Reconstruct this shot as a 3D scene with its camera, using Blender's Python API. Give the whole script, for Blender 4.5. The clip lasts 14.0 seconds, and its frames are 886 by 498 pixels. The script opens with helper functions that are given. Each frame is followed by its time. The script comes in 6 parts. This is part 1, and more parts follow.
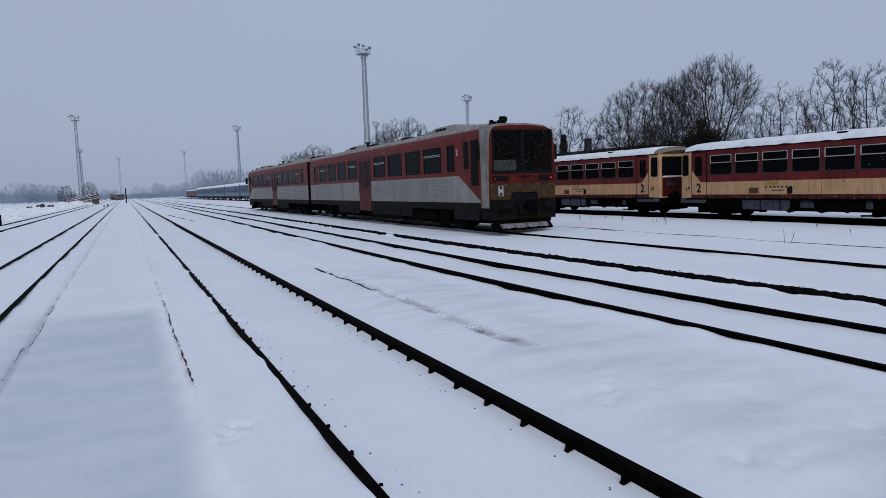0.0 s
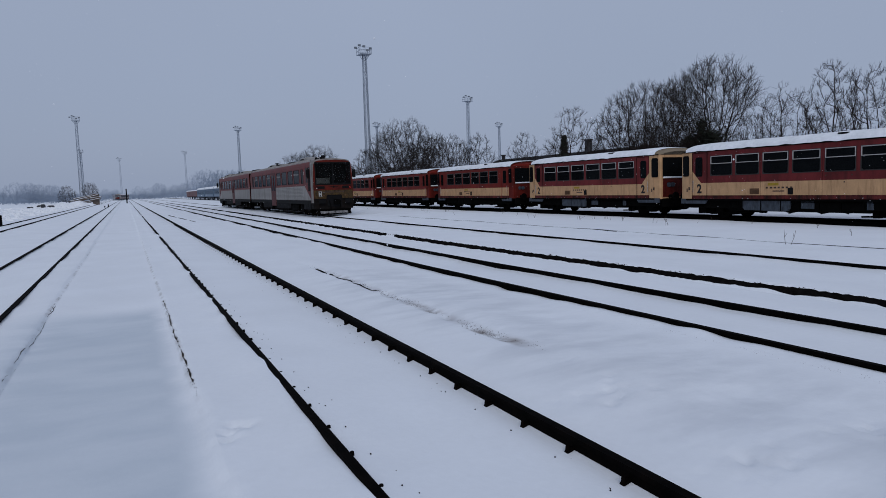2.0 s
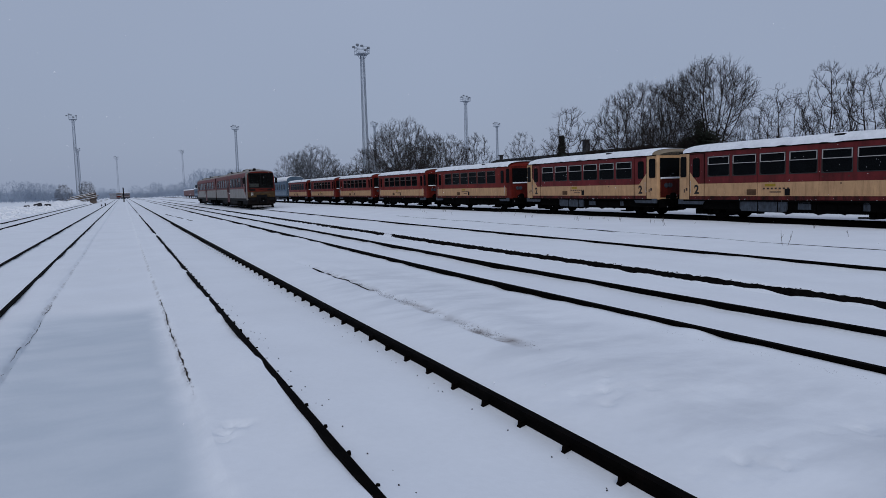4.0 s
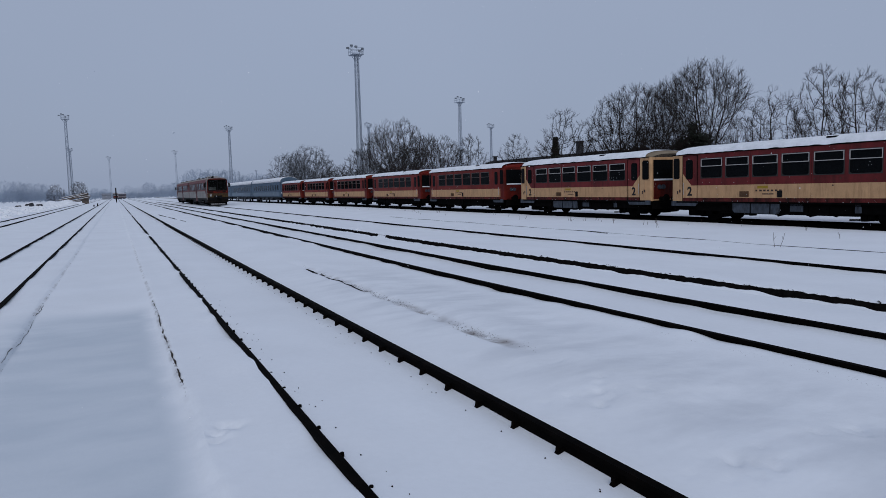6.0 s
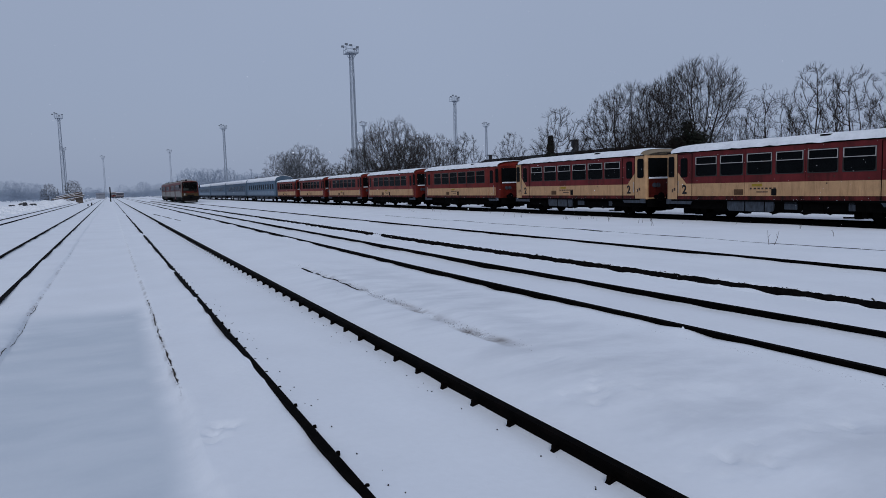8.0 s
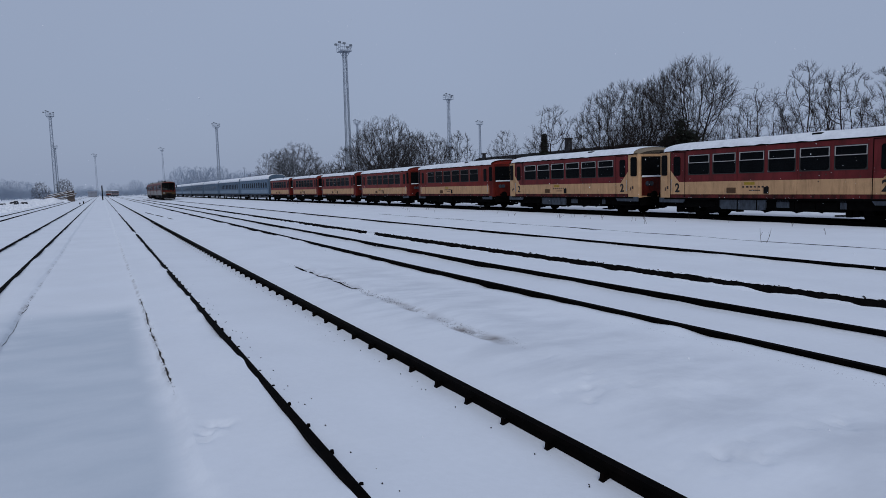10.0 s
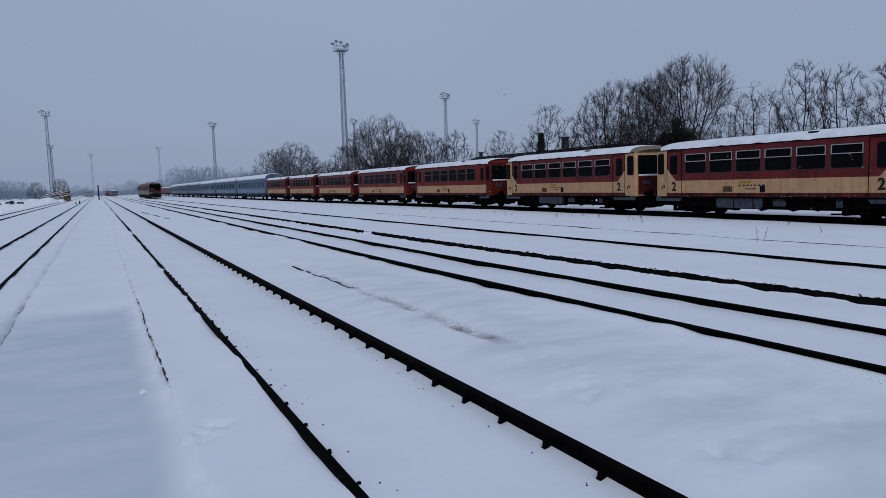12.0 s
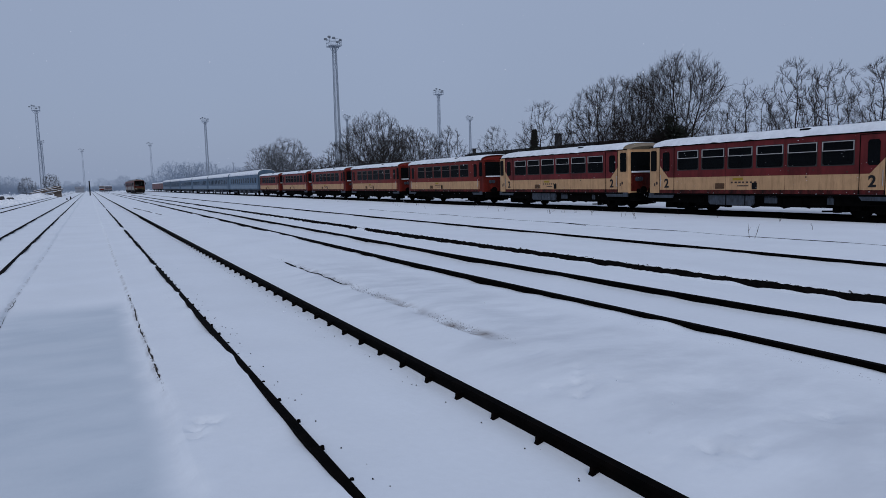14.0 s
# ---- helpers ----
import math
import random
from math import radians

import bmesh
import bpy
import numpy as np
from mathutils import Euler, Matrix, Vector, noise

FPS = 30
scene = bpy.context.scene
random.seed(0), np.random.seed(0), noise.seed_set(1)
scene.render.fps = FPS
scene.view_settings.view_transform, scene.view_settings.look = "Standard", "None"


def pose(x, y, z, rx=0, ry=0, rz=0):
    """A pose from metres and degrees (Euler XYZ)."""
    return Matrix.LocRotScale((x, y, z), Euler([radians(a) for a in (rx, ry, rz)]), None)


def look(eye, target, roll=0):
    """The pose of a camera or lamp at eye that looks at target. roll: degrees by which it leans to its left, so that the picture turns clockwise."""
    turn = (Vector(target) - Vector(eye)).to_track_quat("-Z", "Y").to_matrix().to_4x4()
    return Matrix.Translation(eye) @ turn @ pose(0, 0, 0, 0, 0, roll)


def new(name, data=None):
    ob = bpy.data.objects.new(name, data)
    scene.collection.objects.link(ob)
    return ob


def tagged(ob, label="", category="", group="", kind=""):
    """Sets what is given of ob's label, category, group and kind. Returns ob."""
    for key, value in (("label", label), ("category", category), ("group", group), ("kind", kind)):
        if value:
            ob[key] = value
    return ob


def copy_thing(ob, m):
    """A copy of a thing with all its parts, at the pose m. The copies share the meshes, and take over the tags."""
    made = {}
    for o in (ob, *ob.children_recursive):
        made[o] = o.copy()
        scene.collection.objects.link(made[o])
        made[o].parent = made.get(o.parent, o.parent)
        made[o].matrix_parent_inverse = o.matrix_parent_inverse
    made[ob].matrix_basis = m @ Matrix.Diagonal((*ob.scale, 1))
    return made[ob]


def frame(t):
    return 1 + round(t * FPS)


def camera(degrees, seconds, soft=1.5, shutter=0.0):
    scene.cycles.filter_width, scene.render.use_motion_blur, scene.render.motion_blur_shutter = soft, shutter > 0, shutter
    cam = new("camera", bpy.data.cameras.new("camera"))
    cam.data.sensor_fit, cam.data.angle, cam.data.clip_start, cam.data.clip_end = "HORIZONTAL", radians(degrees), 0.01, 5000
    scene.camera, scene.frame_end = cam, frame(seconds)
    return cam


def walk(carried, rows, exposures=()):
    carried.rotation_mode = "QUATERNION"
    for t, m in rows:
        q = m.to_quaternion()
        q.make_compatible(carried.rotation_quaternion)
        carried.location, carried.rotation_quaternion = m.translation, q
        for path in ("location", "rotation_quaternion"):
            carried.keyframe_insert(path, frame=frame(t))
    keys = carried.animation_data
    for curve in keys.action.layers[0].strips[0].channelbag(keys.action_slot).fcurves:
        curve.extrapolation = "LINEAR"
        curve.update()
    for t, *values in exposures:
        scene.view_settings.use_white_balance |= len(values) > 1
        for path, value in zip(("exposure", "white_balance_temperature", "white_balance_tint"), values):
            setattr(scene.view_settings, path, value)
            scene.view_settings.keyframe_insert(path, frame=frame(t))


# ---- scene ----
# A snow-covered railway yard. X across the tracks, Y along them, z = 0 at the rail heads.
EYE = (0.0, 0.0, 1.834)
cam = camera(67.2, 14.0, soft=0.86)


def aim(yaw, down, roll):
    """Camera pose: turned right from the tracks by yaw, tilted down, leaning right by roll (degrees)."""
    a, b = radians(yaw), radians(down)
    d = Vector((math.sin(a) * math.cos(b), math.cos(a) * math.cos(b), -math.sin(b)))
    return look(EYE, Vector(EYE) + d * 10, -roll)


walk(cam, [(t, aim(y, p, r)) for t, y, p, r in (
    (0.0, 25.256, 5.410, 1.92), (0.5, 25.073, 5.324, 1.86), (1.0, 24.986, 5.255, 1.85), (1.5, 25.112, 5.315, 1.84),
    (2.0, 25.219, 5.355, 1.88), (2.5, 25.275, 5.400, 1.90), (3.0, 25.266, 5.385, 1.84), (5.5, 25.846, 5.340, 1.51),
    (6.0, 25.973, 5.295, 1.54), (6.5, 26.093, 5.292, 1.56), (7.0, 26.141, 5.300, 1.57), (7.5, 26.235, 5.356, 1.60),
    (8.0, 26.360, 5.425, 1.64), (10.5, 26.976, 5.604, 1.68), (11.0, 27.030, 5.625, 1.73), (11.5, 27.073, 5.645, 1.76),
    (12.0, 27.142, 5.660, 1.75), (12.5, 27.290, 5.760, 1.68), (13.0, 27.451, 5.851, 1.63), (13.5, 27.592, 5.940, 1.65),
    (14.0, 27.726, 5.991, 1.62))],
     exposures=[(0.0, 0.14, 6390, 10), (0.5, 0.09, 6380, 10), (1.0, 0.01, 6360, 10), (2.0, -0.07, 6340, 10), (6.5, -0.07, 6290, 10), (14.0, -0.10, 6110, 10)])

# ---- light: an even overcast winter sky and a faint, very soft sun behind it ----
SUN_EL, SUN_AZ = radians(32), radians(200)
world = bpy.data.worlds.new("winter_sky")
scene.world = world
world.use_nodes = True
wn, wl = world.node_tree.nodes, world.node_tree.links
wn.clear()
sky = wn.new("ShaderNodeTexSky")
sky.sky_type, sky.sun_disc, sky.sun_elevation, sky.sun_rotation = "NISHITA", False, SUN_EL, SUN_AZ
sky.air_density, sky.dust_density = 1.0, 3.0
geo = wn.new("ShaderNodeTexCoord")
sep = wn.new("ShaderNodeSeparateXYZ")
ramp = wn.new("ShaderNodeValToRGB")
ramp.color_ramp.elements[0].position, ramp.color_ramp.elements[0].color = 0.0, (3.3, 3.88, 5.2, 1)
ramp.color_ramp.elements[1].position, ramp.color_ramp.elements[1].color = 1.0, (4.0, 4.55, 5.9, 1)
cloud = ramp.color_ramp.elements.new(0.30)
cloud.color = (3.72, 4.3, 5.58, 1)
noise_w = wn.new("ShaderNodeTexNoise")
noise_w.inputs["Scale"].default_value, noise_w.inputs["Detail"].default_value = 1.3, 3
cl = wn.new("ShaderNodeMix")
cl.data_type, cl.blend_type = "RGBA", "MULTIPLY"
cl.inputs["Factor"].default_value = 0.16
mix = wn.new("ShaderNodeMix")
mix.data_type = "RGBA"
mix.inputs["Factor"].default_value = 0.93
bg, out = wn.new("ShaderNodeBackground"), wn.new("ShaderNodeOutputWorld")
bg.inputs["Strength"].default_value = 0.10
wl.new(geo.outputs["Generated"], sep.inputs[0])
wl.new(geo.outputs["Generated"], noise_w.inputs["Vector"])
wl.new(sep.outputs["Z"], ramp.inputs[0])
wl.new(ramp.outputs[0], cl.inputs[6])
wl.new(noise_w.outputs["Fac"], cl.inputs[7])
wl.new(sky.outputs[0], mix.inputs[6])
wl.new(cl.outputs[2], mix.inputs[7])
wl.new(mix.outputs[2], bg.inputs["Color"])
wl.new(bg.outputs[0], out.inputs[0])
sun_data = bpy.data.lights.new("sun", "SUN")
sun_data.energy, sun_data.angle, sun_data.color = 0.8, radians(28), (1.0, 0.97, 0.93)
sun = new("sun", sun_data)
sun.matrix_world = look((0, 0, 60), (0 - 20 * math.sin(SUN_AZ), -20 * math.cos(SUN_AZ), 60 - 20 * math.tan(SUN_EL)))

# ---- materials ----


def mat(name, col, rough=0.7, metal=0.0, var=0.25, scale=3.0, fine=40.0, bump=0.15, dirt=None, dirt_amt=0.0, random_amt=0.0, spec=0.2, streak=0.3, across=1.0, lo=0.42, hi=0.72):
    """A surface with broad blotches, fine grain and relief; dirt is a second colour that shows in patches."""
    m = bpy.data.materials.new(name)
    m.use_nodes = True
    n, l = m.node_tree.nodes, m.node_tree.links
    b = n["Principled BSDF"]
    tc = n.new("ShaderNodeTexCoord")
    n1, n2 = n.new("ShaderNodeTexNoise"), n.new("ShaderNodeTexNoise")
    n1.inputs["Scale"].default_value, n1.inputs["Detail"].default_value = scale, 5
    n2.inputs["Scale"].default_value, n2.inputs["Detail"].default_value = fine, 3
    l.new(tc.outputs["Object"], n1.inputs["Vector"])
    l.new(tc.outputs["Object"], n2.inputs["Vector"])
    add = n.new("ShaderNodeMath")
    add.operation = "MULTIPLY_ADD"
    add.inputs[1].default_value = 0.35
    l.new(n2.outputs["Fac"], add.inputs[0])
    l.new(n1.outputs["Fac"], add.inputs[2])
    mr = n.new("ShaderNodeMapRange")
    mr.inputs["From Min"].default_value, mr.inputs["From Max"].default_value = 0.35, 1.0
    mr.inputs["To Min"].default_value, mr.inputs["To Max"].default_value = 1 - var, 1 + var
    l.new(add.outputs[0], mr.inputs["Value"])
    val = mr.outputs[0]
    if random_amt:
        oi = n.new("ShaderNodeObjectInfo")
        r = n.new("ShaderNodeMapRange")
        r.inputs["To Min"].default_value, r.inputs["To Max"].default_value = 1 - random_amt, 1 + random_amt
        l.new(oi.outputs["Random"], r.inputs["Value"])
        mul = n.new("ShaderNodeMath")
        mul.operation = "MULTIPLY"
        l.new(val, mul.inputs[0])
        l.new(r.outputs[0], mul.inputs[1])
        val = mul.outputs[0]
    rgb = n.new("ShaderNodeRGB")
    rgb.outputs[0].default_value = (*col, 1)
    src = rgb.outputs[0]
    if dirt:
        n3 = n.new("ShaderNodeTexNoise")
        n3.inputs["Scale"].default_value, n3.inputs["Detail"].default_value, n3.inputs["Roughness"].default_value = scale * 1.7, 8, 0.7
        mp = n.new("ShaderNodeMapping")
        mp.inputs["Scale"].default_value = (across, across, streak)
        l.new(tc.outputs["Object"], mp.inputs["Vector"])
        l.new(mp.outputs[0], n3.inputs["Vector"])
        dr = n.new("ShaderNodeMapRange")
        dr.inputs["From Min"].default_value, dr.inputs["From Max"].default_value = lo, hi
        dr.inputs["To Max"].default_value = dirt_amt
        l.new(n3.outputs["Fac"], dr.inputs["Value"])
        dm = n.new("ShaderNodeMix")
        dm.data_type = "RGBA"
        l.new(dr.outputs[0], dm.inputs["Factor"])
        l.new(src, dm.inputs[6])
        dm.inputs[7].default_value = (*dirt, 1)
        src = dm.outputs[2]
    vm = n.new("ShaderNodeVectorMath")
    vm.operation = "SCALE"
    l.new(src, vm.inputs[0])
    l.new(val, vm.inputs["Scale"])
    l.new(vm.outputs[0], b.inputs["Base Color"])
    b.inputs["Roughness"].default_value, b.inputs["Metallic"].default_value = rough, metal
    b.inputs["Specular IOR Level"].default_value = spec
    if bump:
        bp = n.new("ShaderNodeBump")
        bp.inputs["Strength"].default_value, bp.inputs["Distance"].default_value = bump, 0.02
        l.new(add.outputs[0], bp.inputs["Height"])
        l.new(bp.outputs[0], b.inputs["Normal"])
    return m


def glass(name, tint, trans=0.5):
    m = mat(name, tint, rough=0.08, var=0.3, scale=2.0, bump=0.03, spec=0.15)
    b = m.node_tree.nodes["Principled BSDF"]
    b.inputs["Transmission Weight"].default_value, b.inputs["IOR"].default_value = trans, 1.13
    return m


def glow(name, col, power):
    m = bpy.data.materials.new(name)
    m.use_nodes = True
    b = m.node_tree.nodes["Principled BSDF"]
    b.inputs["Base Color"].default_value = (*col, 1)
    b.inputs["Emission Color"].default_value = (*col, 1)
    b.inputs["Emission Strength"].default_value = power
    return m


SNOW = mat("snow", (0.83, 0.86, 0.90), rough=0.75, var=0.05, scale=0.6, fine=14.0, bump=0.45, spec=0.2)


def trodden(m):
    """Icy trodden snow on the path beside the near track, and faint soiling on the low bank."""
    n, l = m.node_tree.nodes, m.node_tree.links
    b = n["Principled BSDF"]
    src = b.inputs["Base Color"].links[0].from_socket
    tc = n.new("ShaderNodeTexCoord")
    sp = n.new("ShaderNodeSeparateXYZ")
    nz = n.new("ShaderNodeTexNoise")
    nz.inputs["Scale"].default_value, nz.inputs["Detail"].default_value = 1.3, 7
    mp = n.new("ShaderNodeMapping")
    mp.inputs["Scale"].default_value = (0.7, 1.6, 1.0)
    l.new(tc.outputs["Object"], mp.inputs["Vector"])
    l.new(mp.outputs[0], nz.inputs["Vector"])
    l.new(tc.outputs["Object"], sp.inputs[0])

    def band(sock, a, c, d, e, wob):
        """1 between c and d, falling off to 0 at a and e."""
        jit = n.new("ShaderNodeMath")
        jit.operation, jit.inputs[1].default_value = "MULTIPLY_ADD", wob
        l.new(nz.outputs["Fac"], jit.inputs[0])
        l.new(sock, jit.inputs[2])
        f = []
        for lo, hi in ((a, c), (e, d)):
            mr = n.new("ShaderNodeMapRange")
            mr.interpolation_type = "SMOOTHSTEP"
            mr.inputs["From Min"].default_value, mr.inputs["From Max"].default_value = lo, hi
            l.new(jit.outputs[0], mr.inputs["Value"])
            f.append(mr.outputs[0])
        mu = n.new("ShaderNodeMath")
        mu.operation = "MULTIPLY"
        l.new(f[0], mu.inputs[0])
        l.new(f[1], mu.inputs[1])
        return mu.outputs[0]

    def both(p, q, k):
        mu = n.new("ShaderNodeMath")
        mu.operation = "MULTIPLY"
        l.new(p, mu.inputs[0])
        l.new(q, mu.inputs[1])
        m2 = n.new("ShaderNodeMath")
        m2.operation, m2.inputs[1].default_value = "MULTIPLY", k
        l.new(mu.outputs[0], m2.inputs[0])
        return m2.outputs[0]
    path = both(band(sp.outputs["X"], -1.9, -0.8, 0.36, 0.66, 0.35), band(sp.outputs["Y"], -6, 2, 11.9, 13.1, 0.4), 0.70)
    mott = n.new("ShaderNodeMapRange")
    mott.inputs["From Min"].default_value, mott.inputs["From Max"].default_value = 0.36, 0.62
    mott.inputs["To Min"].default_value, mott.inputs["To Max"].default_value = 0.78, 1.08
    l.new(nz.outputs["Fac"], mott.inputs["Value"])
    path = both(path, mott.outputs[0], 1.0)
    soil_n = n.new("ShaderNodeMapRange")
    soil_n.inputs["From Min"].default_value, soil_n.inputs["From Max"].default_value = 0.40, 0.64
    l.new(nz.outputs["Fac"], soil_n.inputs["Value"])
    soil = both(both(band(sp.outputs["X"], 3.2, 4.3, 5.6, 6.3, 0.6), band(sp.outputs["Y"], -4, 1.0, 12, 18, 1.0), 1.0), soil_n.outputs[0], 0.42)
    line_n = n.new("ShaderNodeTexNoise")
    line_n.inputs["Scale"].default_value, line_n.inputs["Detail"].default_value = 2.6, 8
    l.new(tc.outputs["Object"], line_n.inputs["Vector"])
    line_r = n.new("ShaderNodeMapRange")
    line_r.inputs["From Min"].default_value, line_r.inputs["From Max"].default_value = 0.40, 0.62
    l.new(line_n.outputs["Fac"], line_r.inputs["Value"])

    def grime(a, c, d, e, y0, y1, y2, y3, k):
        return both(both(band(sp.outputs["X"], a + 0.03, c + 0.03, d + 0.03, e + 0.03, 0.06), band(sp.outputs["Y"], y0, y1, y2, y3, 0.5), 1.0), line_r.outputs[0], k)
    edge_r = grime(0.43, 0.465, 0.48, 0.52, 6.0, 8.0, 13, 40, 0.40)
    edge_l = grime(-1.34, -1.31, -1.29, -1.255, 6.0, 8.0, 16, 40, 0.32)
    ridge = grime(3.84, 3.97, 4.03, 4.20, 6.1, 7.0, 15.2, 16.2, 0.45)
    scuff_a = grime(3.86, 3.94, 4.04, 4.14, 6.6, 6.9, 7.5, 7.9, 0.75)
    scuff_b = grime(3.90, 3.98, 4.06, 4.16, 8.5, 8.8, 9.4, 9.8, 0.6)
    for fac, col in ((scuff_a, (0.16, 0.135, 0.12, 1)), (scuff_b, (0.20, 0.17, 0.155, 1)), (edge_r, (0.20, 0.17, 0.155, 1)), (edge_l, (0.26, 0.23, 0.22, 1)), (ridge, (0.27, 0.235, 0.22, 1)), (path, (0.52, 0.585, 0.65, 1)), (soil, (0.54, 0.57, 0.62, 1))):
        mx = n.new("ShaderNodeMix")
        mx.data_type = "RGBA"
        l.new(fac, mx.inputs["Factor"])
        l.new(src, mx.inputs[6])
        mx.inputs[7].default_value = col
        src = mx.outputs[2]
    l.new(src, b.inputs["Base Color"])


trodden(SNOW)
ROOF_SNOW = mat("roof_snow", (0.84, 0.86, 0.89), rough=0.75, var=0.12, scale=1.6, fine=14.0, bump=0.5, spec=0.2, dirt=(0.58, 0.61, 0.65), dirt_amt=0.5, streak=1.0, lo=0.46, hi=0.74)
WET_SNOW = mat("soiled_wet_snow", (0.26, 0.26, 0.27), rough=0.7, var=0.35, scale=4, bump=0.4, dirt=(0.05, 0.045, 0.045), dirt_amt=0.85, streak=1.0)
RAIL = mat("rail_steel", (0.002, 0.0018, 0.0018), rough=0.75, metal=0.0, var=0.5, scale=4, bump=0.2, dirt=(0.007, 0.0045, 0.0035), dirt_amt=0.6, spec=0.015)
BALLAST = mat("dark_ballast", (0.006, 0.0052, 0.005), rough=0.95, var=0.6, scale=12, bump=0.5, spec=0.02)
RED = mat("dark_red_paint", (0.135, 0.020, 0.021), rough=0.5, var=0.28, scale=1.3, fine=25, bump=0.06, dirt=(0.042, 0.012, 0.011), dirt_amt=0.8, random_amt=0.1, spec=0.1, streak=0.18)
BRIGHT_RED = mat("red_paint", (0.175, 0.018, 0.012), rough=0.45, var=0.25, scale=1.3, fine=25, bump=0.06, dirt=(0.06, 0.010, 0.009), dirt_amt=0.65, random_amt=0.12, spec=0.1)
# cab-end red, darkened in the colour to dim a face that renders bright
CAB_RED = mat("darkened_cab_red", (0.125, 0.014, 0.010), rough=0.5, var=0.3, scale=1.6, bump=0.06, dirt=(0.035, 0.008, 0.006), dirt_amt=0.85, random_amt=0.1, spec=0.08, streak=0.5, lo=0.38, hi=0.68)
CREAM = mat("cream_paint", (0.49, 0.295, 0.155), rough=0.55, var=0.18, scale=2.4, fine=22, bump=0.06, dirt=(0.12, 0.055, 0.03), dirt_amt=0.75, spec=0.1, streak=0.22, across=1.6, lo=0.50, hi=0.80)
SOILED_RED = mat("soiled_red_paint", (0.105, 0.020, 0.019), rough=0.6, var=0.4, scale=2.5, fine=25, bump=0.12, dirt=(0.016, 0.010, 0.009), dirt_amt=0.95, spec=0.06, streak=0.3, lo=0.38, hi=0.62)
WIN_FRAME = mat("worn_window_frame", (0.030, 0.028, 0.027), rough=0.6, var=0.3, scale=6, bump=0.05)
# near-black: grime and the shade under the cars in one colour
UNDER = mat("underframe_black", (0.003, 0.0028, 0.0028), rough=0.95, var=0.5, scale=5, bump=0.4, spec=0.03)
PALE_BOX = mat("grey_blue_paint", (0.055, 0.068, 0.088), rough=0.6, var=0.35, scale=4, bump=0.15, dirt=(0.015, 0.014, 0.014), dirt_amt=0.9)
ALU = mat("window_aluminium", (0.40, 0.38, 0.37), rough=0.55, metal=0.2, var=0.25, scale=6, bump=0.05)
FRAME_GREY = mat("grimy_window_aluminium", (0.10, 0.085, 0.08), rough=0.6, metal=0.1, var=0.3, scale=6, bump=0.05)
GLASS = glass("dark_window_glass", (0.006, 0.007, 0.008), 0.25)
SCREEN = glass("windscreen_glass", (0.18, 0.195, 0.205), 0.985)
SCREEN.node_tree.nodes["Principled BSDF"].inputs["IOR"].default_value = 1.10
BLACK = mat("black_rubber", (0.008, 0.008, 0.009), rough=0.7, var=0.4, scale=8, bump=0.1, spec=0.05)
INK = mat("black_lettering", (0.012, 0.012, 0.012), rough=0.6, var=0.2, bump=0.0)
FADED = mat("faded_lettering", (0.05, 0.032, 0.026), rough=0.7, var=0.4, bump=0.0)
YELLOW = mat("yellow_sign_paint", (0.30, 0.20, 0.02), rough=0.6, var=0.3, scale=8, bump=0.05)
RUST = mat("rusty_vent", (0.10, 0.055, 0.03), rough=0.85, var=0.4, scale=9, bump=0.3)
U_RED = mat("railcar_red_paint", (0.130, 0.014, 0.009), rough=0.45, var=0.25, scale=1.1, fine=20, bump=0.05, dirt=(0.035, 0.008, 0.006), dirt_amt=0.75, spec=0.1)
U_WHITE = mat("grimy_white_paint", (0.262, 0.252, 0.238), rough=0.55, var=0.2, scale=1.4, fine=18, bump=0.08, dirt=(0.12, 0.105, 0.09), dirt_amt=0.75, streak=0.2)
U_GREY = mat("dark_grey_skirt", (0.009, 0.009, 0.0095), rough=0.7, var=0.35, scale=2.0, bump=0.12, dirt=(0.005, 0.005, 0.005), dirt_amt=0.8, spec=0.06)
U_ROOF = mat("dirty_grey_roof", (0.30, 0.28, 0.27), rough=0.7, var=0.35, scale=1.5, bump=0.2, dirt=(0.10, 0.085, 0.08), dirt_amt=0.8)
MUSTARD = mat("mustard_paint", (0.072, 0.040, 0.010), rough=0.6, var=0.35, scale=4, bump=0.1, dirt=(0.012, 0.009, 0.007), dirt_amt=0.9, streak=0.7, lo=0.38, hi=0.64)
WHITE = mat("white_plate", (0.38, 0.38, 0.37), rough=0.5, var=0.15, bump=0.02)
BLUE = mat("grey_blue_coach_paint", (0.068, 0.118, 0.18), rough=0.6, var=0.2, scale=0.8, bump=0.08, dirt=(0.14, 0.17, 0.21), dirt_amt=0.7, random_amt=0.12)
BLUE_LIGHT = mat("pale_blue_band", (0.17, 0.225, 0.29), rough=0.6, var=0.25, scale=1.5, bump=0.08)
# galvanised grey of the masts, lightened and blued to carry distance haze
STEEL = mat("hazed_galvanised_steel", (0.27, 0.31, 0.37), rough=0.6, metal=0.2, var=0.25, scale=2, bump=0.1)
LAMP_GREY = mat("lamp_housing", (0.16, 0.18, 0.21), rough=0.5, var=0.2, bump=0.05)
BARK = mat("dark_wet_bark", (0.022, 0.018, 0.017), rough=0.95, var=0.4, scale=6, bump=0.3, spec=0.05)
# bark gets paler with distance: haze is put into these three colours
BARK_HAZY = mat("lightly_hazed_bark", (0.036, 0.032, 0.032), rough=0.9, var=0.5, scale=3, bump=0.3)
BARK_MID = mat("part_hazed_twigs", (0.085, 0.09, 0.10), rough=0.9, var=0.4, scale=0.6, bump=0.0)
BARK_FAR = mat("far_hazed_twigs", (0.26, 0.315, 0.40), rough=0.9, var=0.35, scale=0.3, bump=0.0)
